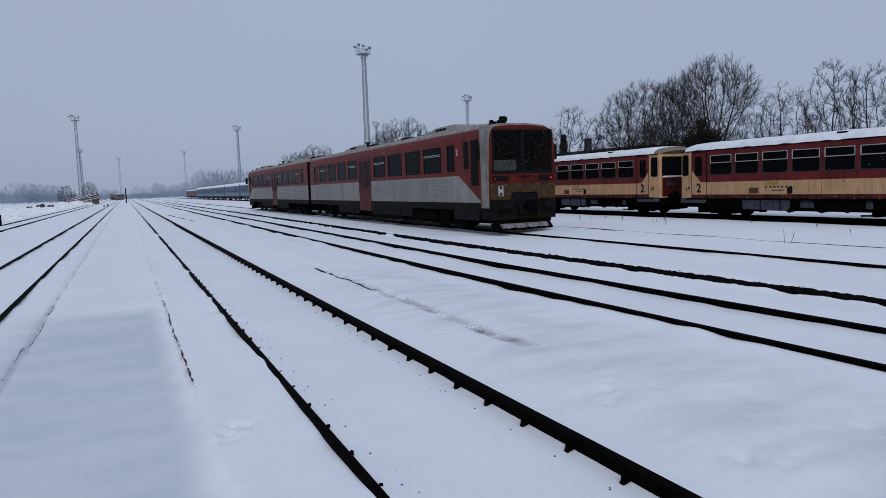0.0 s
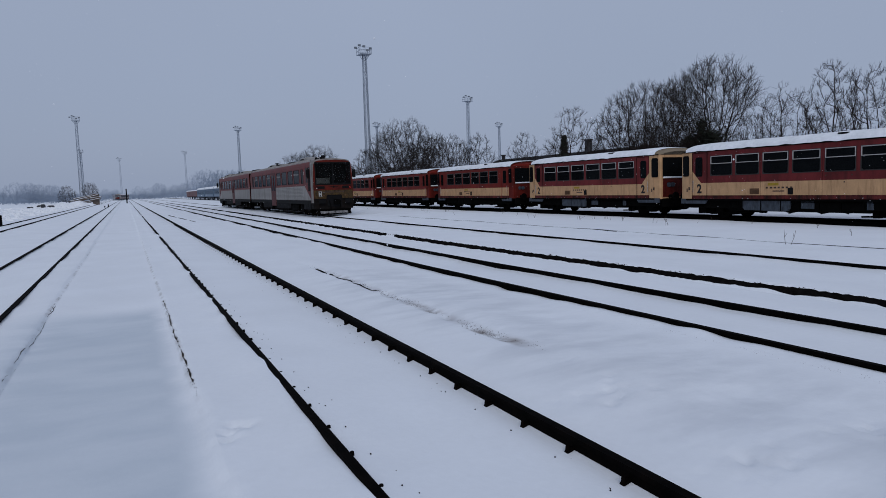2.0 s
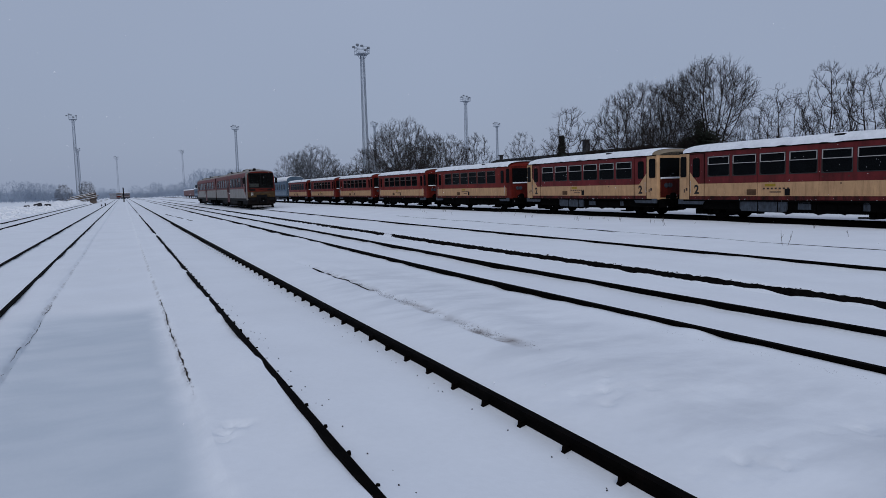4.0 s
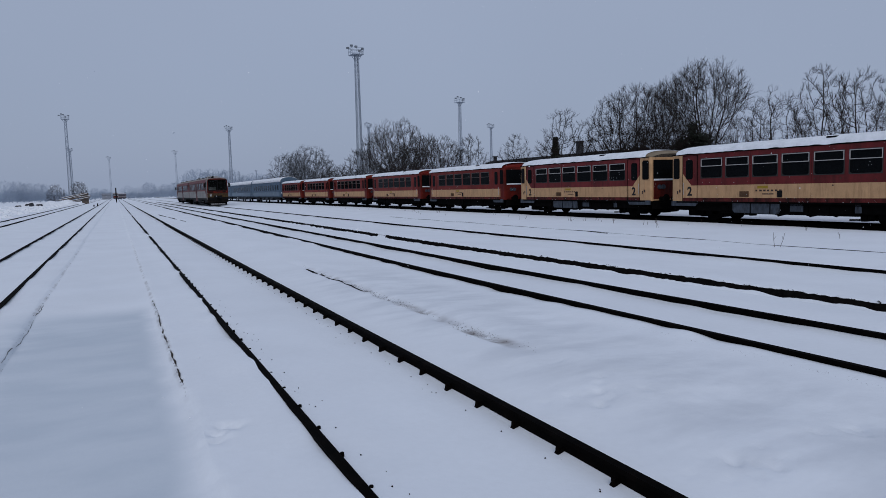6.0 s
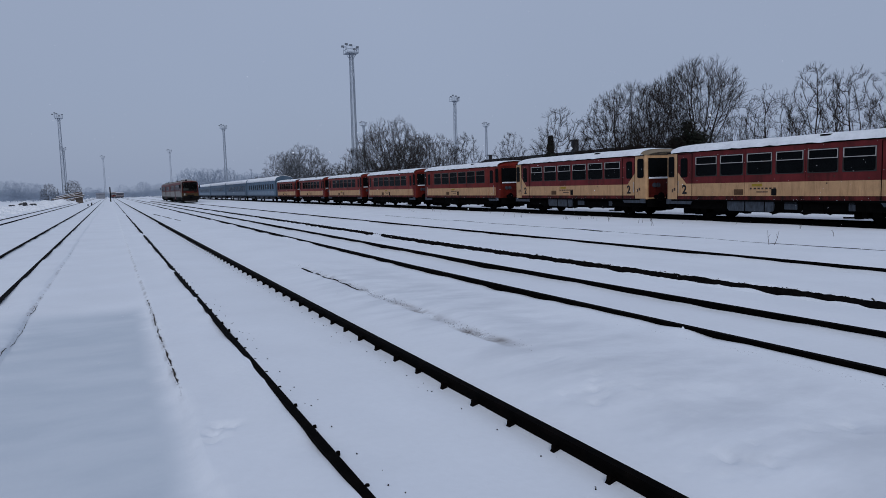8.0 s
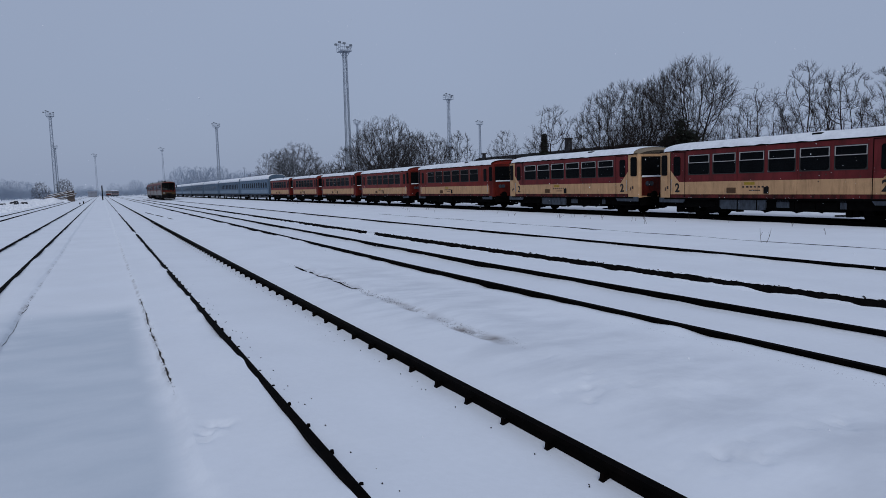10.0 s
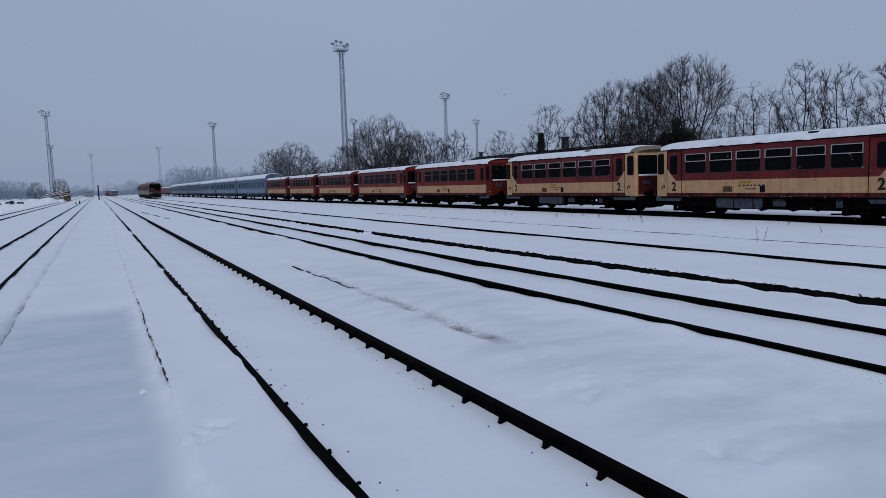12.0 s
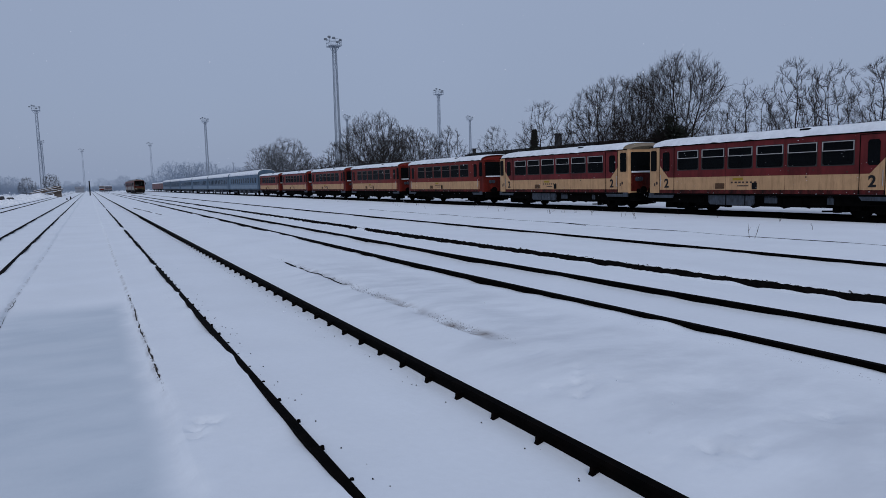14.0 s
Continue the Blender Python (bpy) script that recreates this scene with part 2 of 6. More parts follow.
IVY = mat("dark_ivy", (0.018, 0.022, 0.016), rough=0.8, var=0.5, scale=5, bump=0.3)
WOOD = mat("weathered_timber", (0.12, 0.095, 0.08), rough=0.9, var=0.35, scale=4, bump=0.3, random_amt=0.25)
WALL = mat("grey_render_wall", (0.16, 0.15, 0.15), rough=0.9, var=0.3, scale=1, bump=0.15)
CAB_GREY = mat("cab_lining", (0.016, 0.017, 0.018), rough=0.7, var=0.15, scale=2, bump=0.05)
DASH = mat("dashboard_plastic", (0.014, 0.014, 0.014), rough=0.6, var=0.2, scale=4, bump=0.05)
BEIGE = mat("weathered_beige", (0.22, 0.175, 0.12), rough=0.7, var=0.3, scale=2, bump=0.1)
BLOCK = mat("brown_grey_concrete", (0.11, 0.09, 0.08), rough=0.9, var=0.35, scale=2, bump=0.3)
GRIT = mat("brown_grit", (0.035, 0.026, 0.021), rough=0.95, var=0.5, scale=12, bump=0.3)
LIGHT_PANEL = mat("pale_cab_panel", (0.45, 0.46, 0.46), rough=0.9, var=0.2, scale=5, bump=0.1)
APRON = mat("grimy_apron_paint", (0.018, 0.018, 0.020), rough=0.8, var=0.5, scale=3, bump=0.2, dirt=(0.002, 0.002, 0.002), dirt_amt=0.9, spec=0.03)
# front apron black, darker than the lower side panels
FRONT_BLACK = mat("black_front_paint", (0.007, 0.0065, 0.0065), rough=0.75, var=0.6, scale=4, bump=0.3, dirt=(0.013, 0.007, 0.006), dirt_amt=0.7, spec=0.05, streak=0.8)
# nose red dulled in the colour, for soot and for distance haze
NOSE_RED = mat("sooty_hazed_nose_red", (0.112, 0.013, 0.008), rough=0.5, var=0.3, scale=1.6, bump=0.06, dirt=(0.030, 0.007, 0.005), dirt_amt=0.85, spec=0.1, streak=0.5, lo=0.38, hi=0.66)
STRIP_WHITE = mat("sooty_white_strip", (0.225, 0.212, 0.198), rough=0.55, var=0.3, scale=2.0, bump=0.08, dirt=(0.09, 0.078, 0.068), dirt_amt=0.85, streak=0.25, lo=0.40, hi=0.68)
# body red made darker for the door, which catches more light
DOOR_RED = mat("darkened_door_red", (0.078, 0.010, 0.009), rough=0.5, var=0.25, scale=1.5, bump=0.06, dirt=(0.035, 0.008, 0.006), dirt_amt=0.8, spec=0.1)
RUBBLE = mat("dark_rubble", (0.045, 0.046, 0.052), rough=0.95, var=0.5, scale=2, bump=0.4)
# wall and roof of the far house: pale because haze is in the colour
PALE_WALL = mat("hazed_house_wall", (0.22, 0.235, 0.27), rough=0.9, var=0.25, scale=1, bump=0.1)
# coach panes and snowy underframes, lightened in colour for distance haze
COACH_PANE = glass("hazed_coach_pane", (0.035, 0.045, 0.06), 0.1)
COACH_UNDER = mat("snowy_hazed_underframe", (0.035, 0.04, 0.05), rough=0.9, var=0.5, scale=3, bump=0.2, dirt=(0.12, 0.135, 0.16), dirt_amt=0.6)
# far railcar and wagon colours, with distance haze mixed into the paint
HAZE_RED = mat("hazed_red_paint", (0.16, 0.095, 0.097), rough=0.8, var=0.25, scale=1.5, bump=0.05)
HAZE_CREAM = mat("hazed_cream_paint", (0.30, 0.27, 0.26), rough=0.8, var=0.25, scale=1.5, bump=0.05)
HAZE_DARK = mat("hazed_underframe", (0.09, 0.10, 0.12), rough=0.9, var=0.3, scale=3, bump=0.1)
DRY = mat("dry_grass", (0.05, 0.04, 0.03), rough=0.9, var=0.3, bump=0.0)
TAIL = glow("tail_lamp_red", (1.0, 0.05, 0.03), 0.35)
TAIL_DIM = glow("tail_lamp_dim", (0.30, 0.02, 0.02), 0.12)
ROOFING = mat("dark_roof_paint", (0.05, 0.045, 0.042), rough=0.85, var=0.4, scale=3, bump=0.2)

# ---- mesh helpers ----


def box(bm, x0, x1, y0, y1, z0, z1, bevel=0.0):
    vs = [bm.verts.new((x, y, z)) for x in (x0, x1) for y in (y0, y1) for z in (z0, z1)]
    f = [bm.faces.new([vs[i] for i in q]) for q in ((0, 1, 3, 2), (4, 6, 7, 5), (0, 4, 5, 1), (2, 3, 7, 6), (0, 2, 6, 4), (1, 5, 7, 3))]
    if bevel:
        es = list({e for q in f for e in q.edges})
        bmesh.ops.bevel(bm, geom=es, offset=bevel, segments=1, affect="EDGES")


def tube(bm, p, q, r, r2=None, n=8, cap=True):
    p, q = Vector(p), Vector(q)
    r2 = r if r2 is None else r2
    z = (q - p).normalized()
    a = z.orthogonal().normalized()
    b = z.cross(a)
    A = [bm.verts.new(p + (a * math.cos(2 * math.pi * i / n) + b * math.sin(2 * math.pi * i / n)) * r) for i in range(n)]
    B = [bm.verts.new(q + (a * math.cos(2 * math.pi * i / n) + b * math.sin(2 * math.pi * i / n)) * r2) for i in range(n)]
    for i in range(n):
        bm.faces.new((A[i], A[(i + 1) % n], B[(i + 1) % n], B[i]))
    if cap:
        bm.faces.new(A[::-1])
        bm.faces.new(B)


def loft(bm, sections, cap=True):
    """Skin between closed sections of equal length; sections are lists of points."""
    rows = [[bm.verts.new(p) for p in s] for s in sections]
    n = len(rows[0])
    for a, b in zip(rows, rows[1:]):
        for i in range(n):
            bm.faces.new((a[i], a[(i + 1) % n], b[(i + 1) % n], b[i]))
    if cap:
        bm.faces.new(rows[0][::-1])
        bm.faces.new(rows[-1])
    return rows


def prism(bm, pts, x0, x1):
    """A polygon of (y, z) points given depth from x0 to x1."""
    loft(bm, [[(x0, y, z) for y, z in pts], [(x1, y, z) for y, z in pts]])


def side_wall(bm, x_out, x_in, ys, zs, holes):
    """A wall in the Y-Z plane, with through openings (y0, y1, z0, z1) and their reveals."""
    yb = sorted({*ys, *[h[0] for h in holes], *[h[1] for h in holes]})
    zb = sorted({*zs, *[h[2] for h in holes], *[h[3] for h in holes]})
    vert = {}

    def v(x, y, z):
        k = (round(x, 4), round(y, 4), round(z, 4))
        if k not in vert:
            vert[k] = bm.verts.new(k)
        return vert[k]
    ny, nz = len(yb) - 1, len(zb) - 1

    def solid(i, j):
        if not (0 <= i < ny and 0 <= j < nz):
            return False
        y, z = (yb[i] + yb[i + 1]) / 2, (zb[j] + zb[j + 1]) / 2
        return not any(a < y < b and c < z < d for a, b, c, d in holes)
    for i in range(ny):
        for j in range(nz):
            if not solid(i, j):
                continue
            y0, y1, z0, z1 = yb[i], yb[i + 1], zb[j], zb[j + 1]
            for x in (x_out, x_in):
                bm.faces.new((v(x, y0, z0), v(x, y1, z0), v(x, y1, z1), v(x, y0, z1)))
            for di, dj, a, b in ((-1, 0, (y0, z0), (y0, z1)), (1, 0, (y1, z0), (y1, z1)), (0, -1, (y0, z0), (y1, z0)), (0, 1, (y0, z1), (y1, z1))):
                if not solid(i + di, j + dj):
                    bm.faces.new((v(x_out, *a), v(x_out, *b), v(x_in, *b), v(x_in, *a)))
    bmesh.ops.recalc_face_normals(bm, faces=bm.faces)


def finish(bm, name, material, smooth=False):
    me = bpy.data.meshes.new(name)
    bmesh.ops.recalc_face_normals(bm, faces=bm.faces)
    bm.to_mesh(me)
    bm.free()
    me.materials.append(material)
    if smooth:
        for f in me.polygons:
            f.use_smooth = True
    return me


def part(name, bm, material, parent=None, label="", smooth=False):
    me = bm if isinstance(bm, bpy.types.Mesh) else finish(bm, name, material, smooth)
    ob = new(name, me)
    if parent:
        ob.parent = parent
    if label:
        tagged(ob, label)
    return ob


def raw(name, verts, faces, material, smooth=False):
    me = bpy.data.meshes.new(name)
    me.from_pydata(verts, [], faces)
    me.materials.append(material)
    if smooth:
        me.polygons.foreach_set("use_smooth", [True] * len(me.polygons))
    me.update()
    return me


def text_mesh(text, size, material, depth=0.004):
    cu = bpy.data.curves.new("lettering", "FONT")
    cu.body, cu.size, cu.extrude, cu.align_x, cu.align_y = text, size, depth, "CENTER", "CENTER"
    cu.offset = size * 0.035
    ob = new("lettering", cu)
    me = bpy.data.meshes.new_from_object(ob.evaluated_get(bpy.context.evaluated_depsgraph_get()))
    bpy.data.objects.remove(ob)
    me.materials.clear()
    me.materials.append(material)
    return me


def thing(name, label, category, group="", kind="", at=None):
    ob = new(name)
    ob.empty_display_size = 0.3
    if at:
        ob.matrix_basis = at
    return tagged(ob, label, category, group, kind)

# ---- snow-covered ground: one sheet out to the horizon ----
RAILS = {"a": (1.26, 2.815), "b": (6.24, 7.745), "c": (12.99, 14.49), "l": (-3.24, -1.92), "k": (-8.55, -7.05), "z": (24.81, 26.31)}
OLD_RAIL = 9.44


def lerp_table(x, table):
    return np.interp(x, [p[0] for p in table], [p[1] for p in table])


LEVEL = [(-400, -0.15), (-40, -0.1), (-12, -0.05), (-9.2, -0.04), (-8.6, -0.08), (-8.5, -0.07), (-7.15, -0.10), (-7.0, -0.07), (-6, -0.01), (-4.2, -0.03), (-3.4, -0.045), (-3.28, -0.05),
         (-3.2, -0.07), (-2.1, -0.05), (-1.96, -0.045), (-1.88, -0.04), (-1.5, -0.035), (-1.36, -0.045), (-1.28, -0.085), (-0.5, -0.095), (0.345, -0.085), (0.445, -0.075),
         (0.505, -0.035), (0.8, -0.04), (1.16, -0.019), (1.225, -0.024), (1.30, -0.035), (1.6, -0.055), (2.5, -0.115), (2.70, -0.125),
         (2.755, -0.125), (2.845, -0.10), (3.2, -0.06), (3.8, -0.01), (4.3, 0.015), (4.9, -0.01), (5.7, -0.055), (6.1, -0.06), (6.18, -0.07),
         (6.26, -0.075), (7.2, -0.10), (7.67, -0.115), (7.76, -0.07), (8.4, -0.03), (9.2, -0.07), (9.37, -0.125), (9.51, 0.01), (9.84, 0.015), (10.6, -0.02),
         (12.5, -0.09), (12.86, -0.12), (12.96, -0.06), (13.4, -0.05), (14.4, -0.015), (14.6, 0.0), (15.7, -0.02), (15.85, -0.03), (16.3, -0.02), (18, 0.02), (21, 0.02), (23, -0.05), (24.4, -0.12), (24.78, -0.17),
         (24.85, -0.14), (26.4, -0.14), (27.5, -0.06), (40, 0.0), (400, -0.1)]


def smooth_noise(x, y, seed):
    """Cheap smooth value noise on arrays."""
    xi, yi = np.floor(x).astype(np.int64), np.floor(y).astype(np.int64)
    fx, fy = x - xi, y - yi
    fx, fy = fx * fx * (3 - 2 * fx), fy * fy * (3 - 2 * fy)

    def h(a, b):
        v = np.sin(a * 127.1 + b * 311.7 + seed * 74.7) * 43758.5453
        return v - np.floor(v)
    return (h(xi, yi) * (1 - fx) + h(xi + 1, yi) * fx) * (1 - fy) + (h(xi, yi + 1) * (1 - fx) + h(xi + 1, yi + 1) * fx) * fy - 0.5


scuff_rnd = random.Random(52)
SCUFFS = [(cx + scuff_rnd.gauss(0, w), cy + scuff_rnd.gauss(0, w * 0.7), scuff_rnd.uniform(0.03, 0.055), scuff_rnd.uniform(0.012, 0.03)) for cx, cy, w, n in
          ((3.70, 4.60, 0.20, 22), (3.62, 2.95, 0.16, 16), (4.77, 2.98, 0.16, 8)) for _ in range(n)]


def track_rise(X, Y):
    """Lifts the near end of the middle tracks a little, to fit the camera's view."""
    run = np.interp(X, [8.5, 12.0], [14.0, 30.0])
    low_rise = 0.018 * np.clip((9.0 - Y) / 6.0, 0, 1) * np.clip((X - 2.2) / 0.5, 0, 1) * np.clip((5.0 - X) / 2.0, 0, 1)
    return low_rise + 0.045 * np.clip((run - Y) / (run - 4.0), 0, 1) * np.clip((X - 5.0) / 1.1, 0, 1) * np.clip((22.0 - X) / 5.0, 0, 1)


def snow_height(X, Y):
    wob = 0.05 * smooth_noise(Y * 1.7 + 9, X * 0 + 3, 5) + 0.05 * smooth_noise(Y * 6.0, X * 0, 6)
    near_path = np.exp(-((X - 0.465) / 0.25) ** 2) + np.exp(-((X + 1.32) / 0.25) ** 2)
    Z = lerp_table(X + wob * near_path * (Y < 200), LEVEL)
    Z = Z + 0.05 * np.exp(-((X - 4.4) / 1.1) ** 2) * smooth_noise(X * 1.3 + 4, Y * 0.8, 7) + 0.042 * smooth_noise(X * 0.9, Y * 0.55, 1) * np.clip((np.abs(X - 2.0) - 0.9) / 1.5, 0.25, 1) + 0.012 * smooth_noise(X * 3.1, Y * 2.3, 2)
    for c, amp in ((1.22, 0.075), (6.18, 0.07), (-1.96, 0.03), (-3.28, 0.03), (7.76, 0.03), (9.60, 0.03), (12.86, 0.03)):
        w = np.exp(-((X - c) / 0.22) ** 2)
        Z = Z + amp * w * (smooth_noise(Y * 0.75 + c, 0 * X + c, 11) * 1.1 + 0.6 * smooth_noise(Y * 2.2, 0 * X + c, 12))
    rag = np.exp(-((X - 9.53) / 0.07) ** 2)
    Z = Z + rag * 0.06 * smooth_noise(Y * 9, X * 20, 14)
    # shallow drift where the trodden path begins, and old footprints
    Z = Z - 0.022 * (1 / (1 + np.exp((Y - 12.7) / 0.12))) * ((X > -1.3) & (X < 0.445))
    for fx, fy, r, d in ((0.60, 5.36, 0.06, 0.07), (0.66, 5.52, 0.05, 0.06), (0.76, 5.46, 0.05, 0.055), (0.57, 5.18, 0.05, 0.05), (0.70, 5.28, 0.04, -0.03), (1.7, 17.5, 0.14, 0.03), *SCUFFS):
        Z = Z - d * np.exp(-(((X - fx) ** 2 + (Y - fy) ** 2) / r ** 2))
    crest = np.exp(-((X - 4.02 - 0.06 * smooth_noise(Y * 1.2, X * 0, 21)) / 0.12) ** 2) * ((Y > 5.5) & (Y < 17.5))
    Z = Z - crest * (0.03 + 0.05 * smooth_noise(Y * 3.1, X * 4, 22))
    bank = np.exp(-((X - 4.4) / 0.8) ** 2) * (Y < 16)
    Z = Z + bank * (0.022 * np.clip(smooth_noise(X * 7 + 2, Y * 5, 31), 0, 1) + 0.010 * smooth_noise(X * 13, Y * 11, 32)) * np.clip(smooth_noise(X * 0.9 + 7, Y * 0.7, 33) * 4 + 0.6, 0, 1)
    far = np.clip((Y - 120) / 200, 0, 1)
    return Z * (1 - 0.3 * far) + track_rise(X, Y)


def build_ground():
    xs = np.concatenate([np.array([-2600, -900, -400, -180, -90, -50, -30, -20, -14]), np.arange(-11, -4.0, 0.2), np.arange(-4.0, 5.0, 0.045), np.arange(5.0, 10.0, 0.06),
                         np.arange(10.0, 16.4, 0.11), np.arange(16.4, 28, 0.3), np.array([29, 31, 34, 38, 45, 60, 90, 180, 400, 900, 2600])])
    extra = [r + d for pair in RAILS.values() for r in pair for d in (-0.04, 0.04)] + [9.37, 9.40, 9.51, -1.36, -1.28, 0.445, 0.505]
    xs = np.unique(np.round(np.concatenate([xs, extra]), 3))
    ys, y, step = [-60.0, -20.0, -6.0, 0.0, 1.0, 1.6], 2.2, 0.05
    while y < 4200:
        ys.append(y)
        y += step
        step = 0.05 if y < 8 else step * 1.018 if y < 90 else step * 1.12
    ys.append(4400.0)
    ys = np.array(ys)
    X, Y = np.meshgrid(xs, ys)
    Z = snow_height(X, Y)
    nx, ny = len(xs), len(ys)
    i = np.arange((ny - 1) * nx).reshape(ny - 1, nx)[:, :-1].ravel()
    me = raw("snow_ground", np.stack([X.ravel(), Y.ravel(), Z.ravel()], 1).tolist(), np.stack([i, i + 1, i + 1 + nx, i + nx], 1).tolist(), SNOW, True)
    tagged(new("ground", me), "undulating untouched snow over the railway yard", "snow", kind="structure")


build_ground()


def rail_mesh(y0, y1, x=None):
    rise = lambda y: 0.0 if x is None else float(track_rise(np.array([x]), np.array([y]))[0])
    prof = [(-0.036, 0.0), (0.036, 0.0), (0.036, -0.035), (0.012, -0.05), (0.012, -0.13), (0.07, -0.15), (0.07, -0.17), (-0.07, -0.17), (-0.07, -0.15), (-0.012, -0.13), (-0.012, -0.05), (-0.036, -0.035)]
    bm = bmesh.new()
    cuts = list(np.arange(y0, 60, 12.0 if x is None else 2.0)) + [90, 140, 220, y1]
    loft(bm, [[(px, y, z + rise(y)) for px, z in prof] for y in cuts])
    return finish(bm, "rail", RAIL)


def clip_mesh():
    bm = bmesh.new()
    loft(bm, [[(0.045, y * 0.8, -0.065), (0.0, y, -0.078), (-0.018, y, -0.10), (-0.02, y, -0.16), (0.045, y, -0.16)] for y in (-0.022, 0.022)])
    tube(bm, (-0.004, 0.0, -0.085), (-0.004, 0.0, -0.05), 0.017, 0.014, 6)
    return finish(bm, "rail_clip", RAIL)


def screw_mesh():
    bm = bmesh.new()
    tube(bm, (0, 0, -0.06), (0, 0, 0.0), 0.007, 0.006, 6)
    tube(bm, (0, 0, 0.0), (0, 0, 0.005), 0.006, 0.003, 6)
    return finish(bm, "sleeper_screw", RAIL)


def build_tracks():
    steel = rail_mesh(-30, 520)
    clip, screw = clip_mesh(), screw_mesh()
    words = {"a": "dark steel rails half buried in fresh snow", "b": "dark steel rails with drifted snow along them", "c": "used dark rails with the railcar on them",
             "l": "dark rails beside the trodden snowy path", "k": "distant rails almost covered by snow", "z": "rails under the row of parked railcars"}
    for key, pair in RAILS.items():
        tr = thing("railway_track", words[key], "railway track", "yard tracks", at=pose(sum(pair) / 2, 0, 0))
        for k, x in enumerate(pair):
            sink = -0.05 if (key == "c" and k == 1) else 0
            r = part("rail", rail_mesh(-30, 520, x) if key in "bc" or x == 2.815 else steel, RAIL, tr)
            r.location = (x - sum(pair) / 2, 0, sink)
            n = {"a": 75, "l": 40}.get(key, 0)
            for j in range(n if key != "b" or k == 1 else 0):
                c = part("rail_clip", clip, RAIL, tr)
                s = 1 if (x < sum(pair) / 2) else -1
                c.matrix_basis = pose(x - sum(pair) / 2 + s * 0.058, 3.25 + 0.601 * j + (0.58 if key == "a" and k == 0 else 0), 0.038 if key == "a" and k == 0 else -0.008 if key == "a" else -0.035, 0, 0, 0 if s < 0 else 180)
                if key == "a" and j < (40 if k else 14):
                    sx, sy = x + s * 0.19, c.location.y - 0.03
                    sc = part("sleeper_screw", screw, RAIL, tr)
                    sc.location = (sx - sum(pair) / 2, sy, float(snow_height(np.array([sx]), np.array([sy]))[0]) + 0.004)
    # ragged dark edge of an old ballast bed, capped by drifted snow
    rnd = random.Random(77)
    vs, fs = [], []
    ys = list(np.arange(1.0, 60, 0.09)) + list(np.arange(60, 190, 1.2))
    for y in ys:
        gap = 0.09 if 24.5 < y < 25.4 else 0.0
        top = 0.006 + 0.014 * noise.noise(Vector((y * 0.7, 3, 0))) + 0.022 * rnd.random() - gap + float(track_rise(np.array([OLD_RAIL]), np.array([y]))[0])
        x = OLD_RAIL + 0.03 * noise.noise(Vector((y * 1.9, 8, 0))) + 0.012 * rnd.random()
        vs += [(x - 0.04, y, -0.25), (x - 0.025, y, top - 0.05), (x + 0.0, y, top), (x + 0.035, y, top + 0.006 * rnd.random()), (x + 0.06, y, -0.1)]
    for j in range(len(ys) - 1):
        for i in range(4):
            k = j * 5 + i
            fs.append((k, k + 1, k + 6, k + 5))
    tagged(new("ballast_edge", raw("ballast_edge", vs, fs, BALLAST)), "ragged dark ballast edge under a snow drift", "ballast edge")


build_tracks()


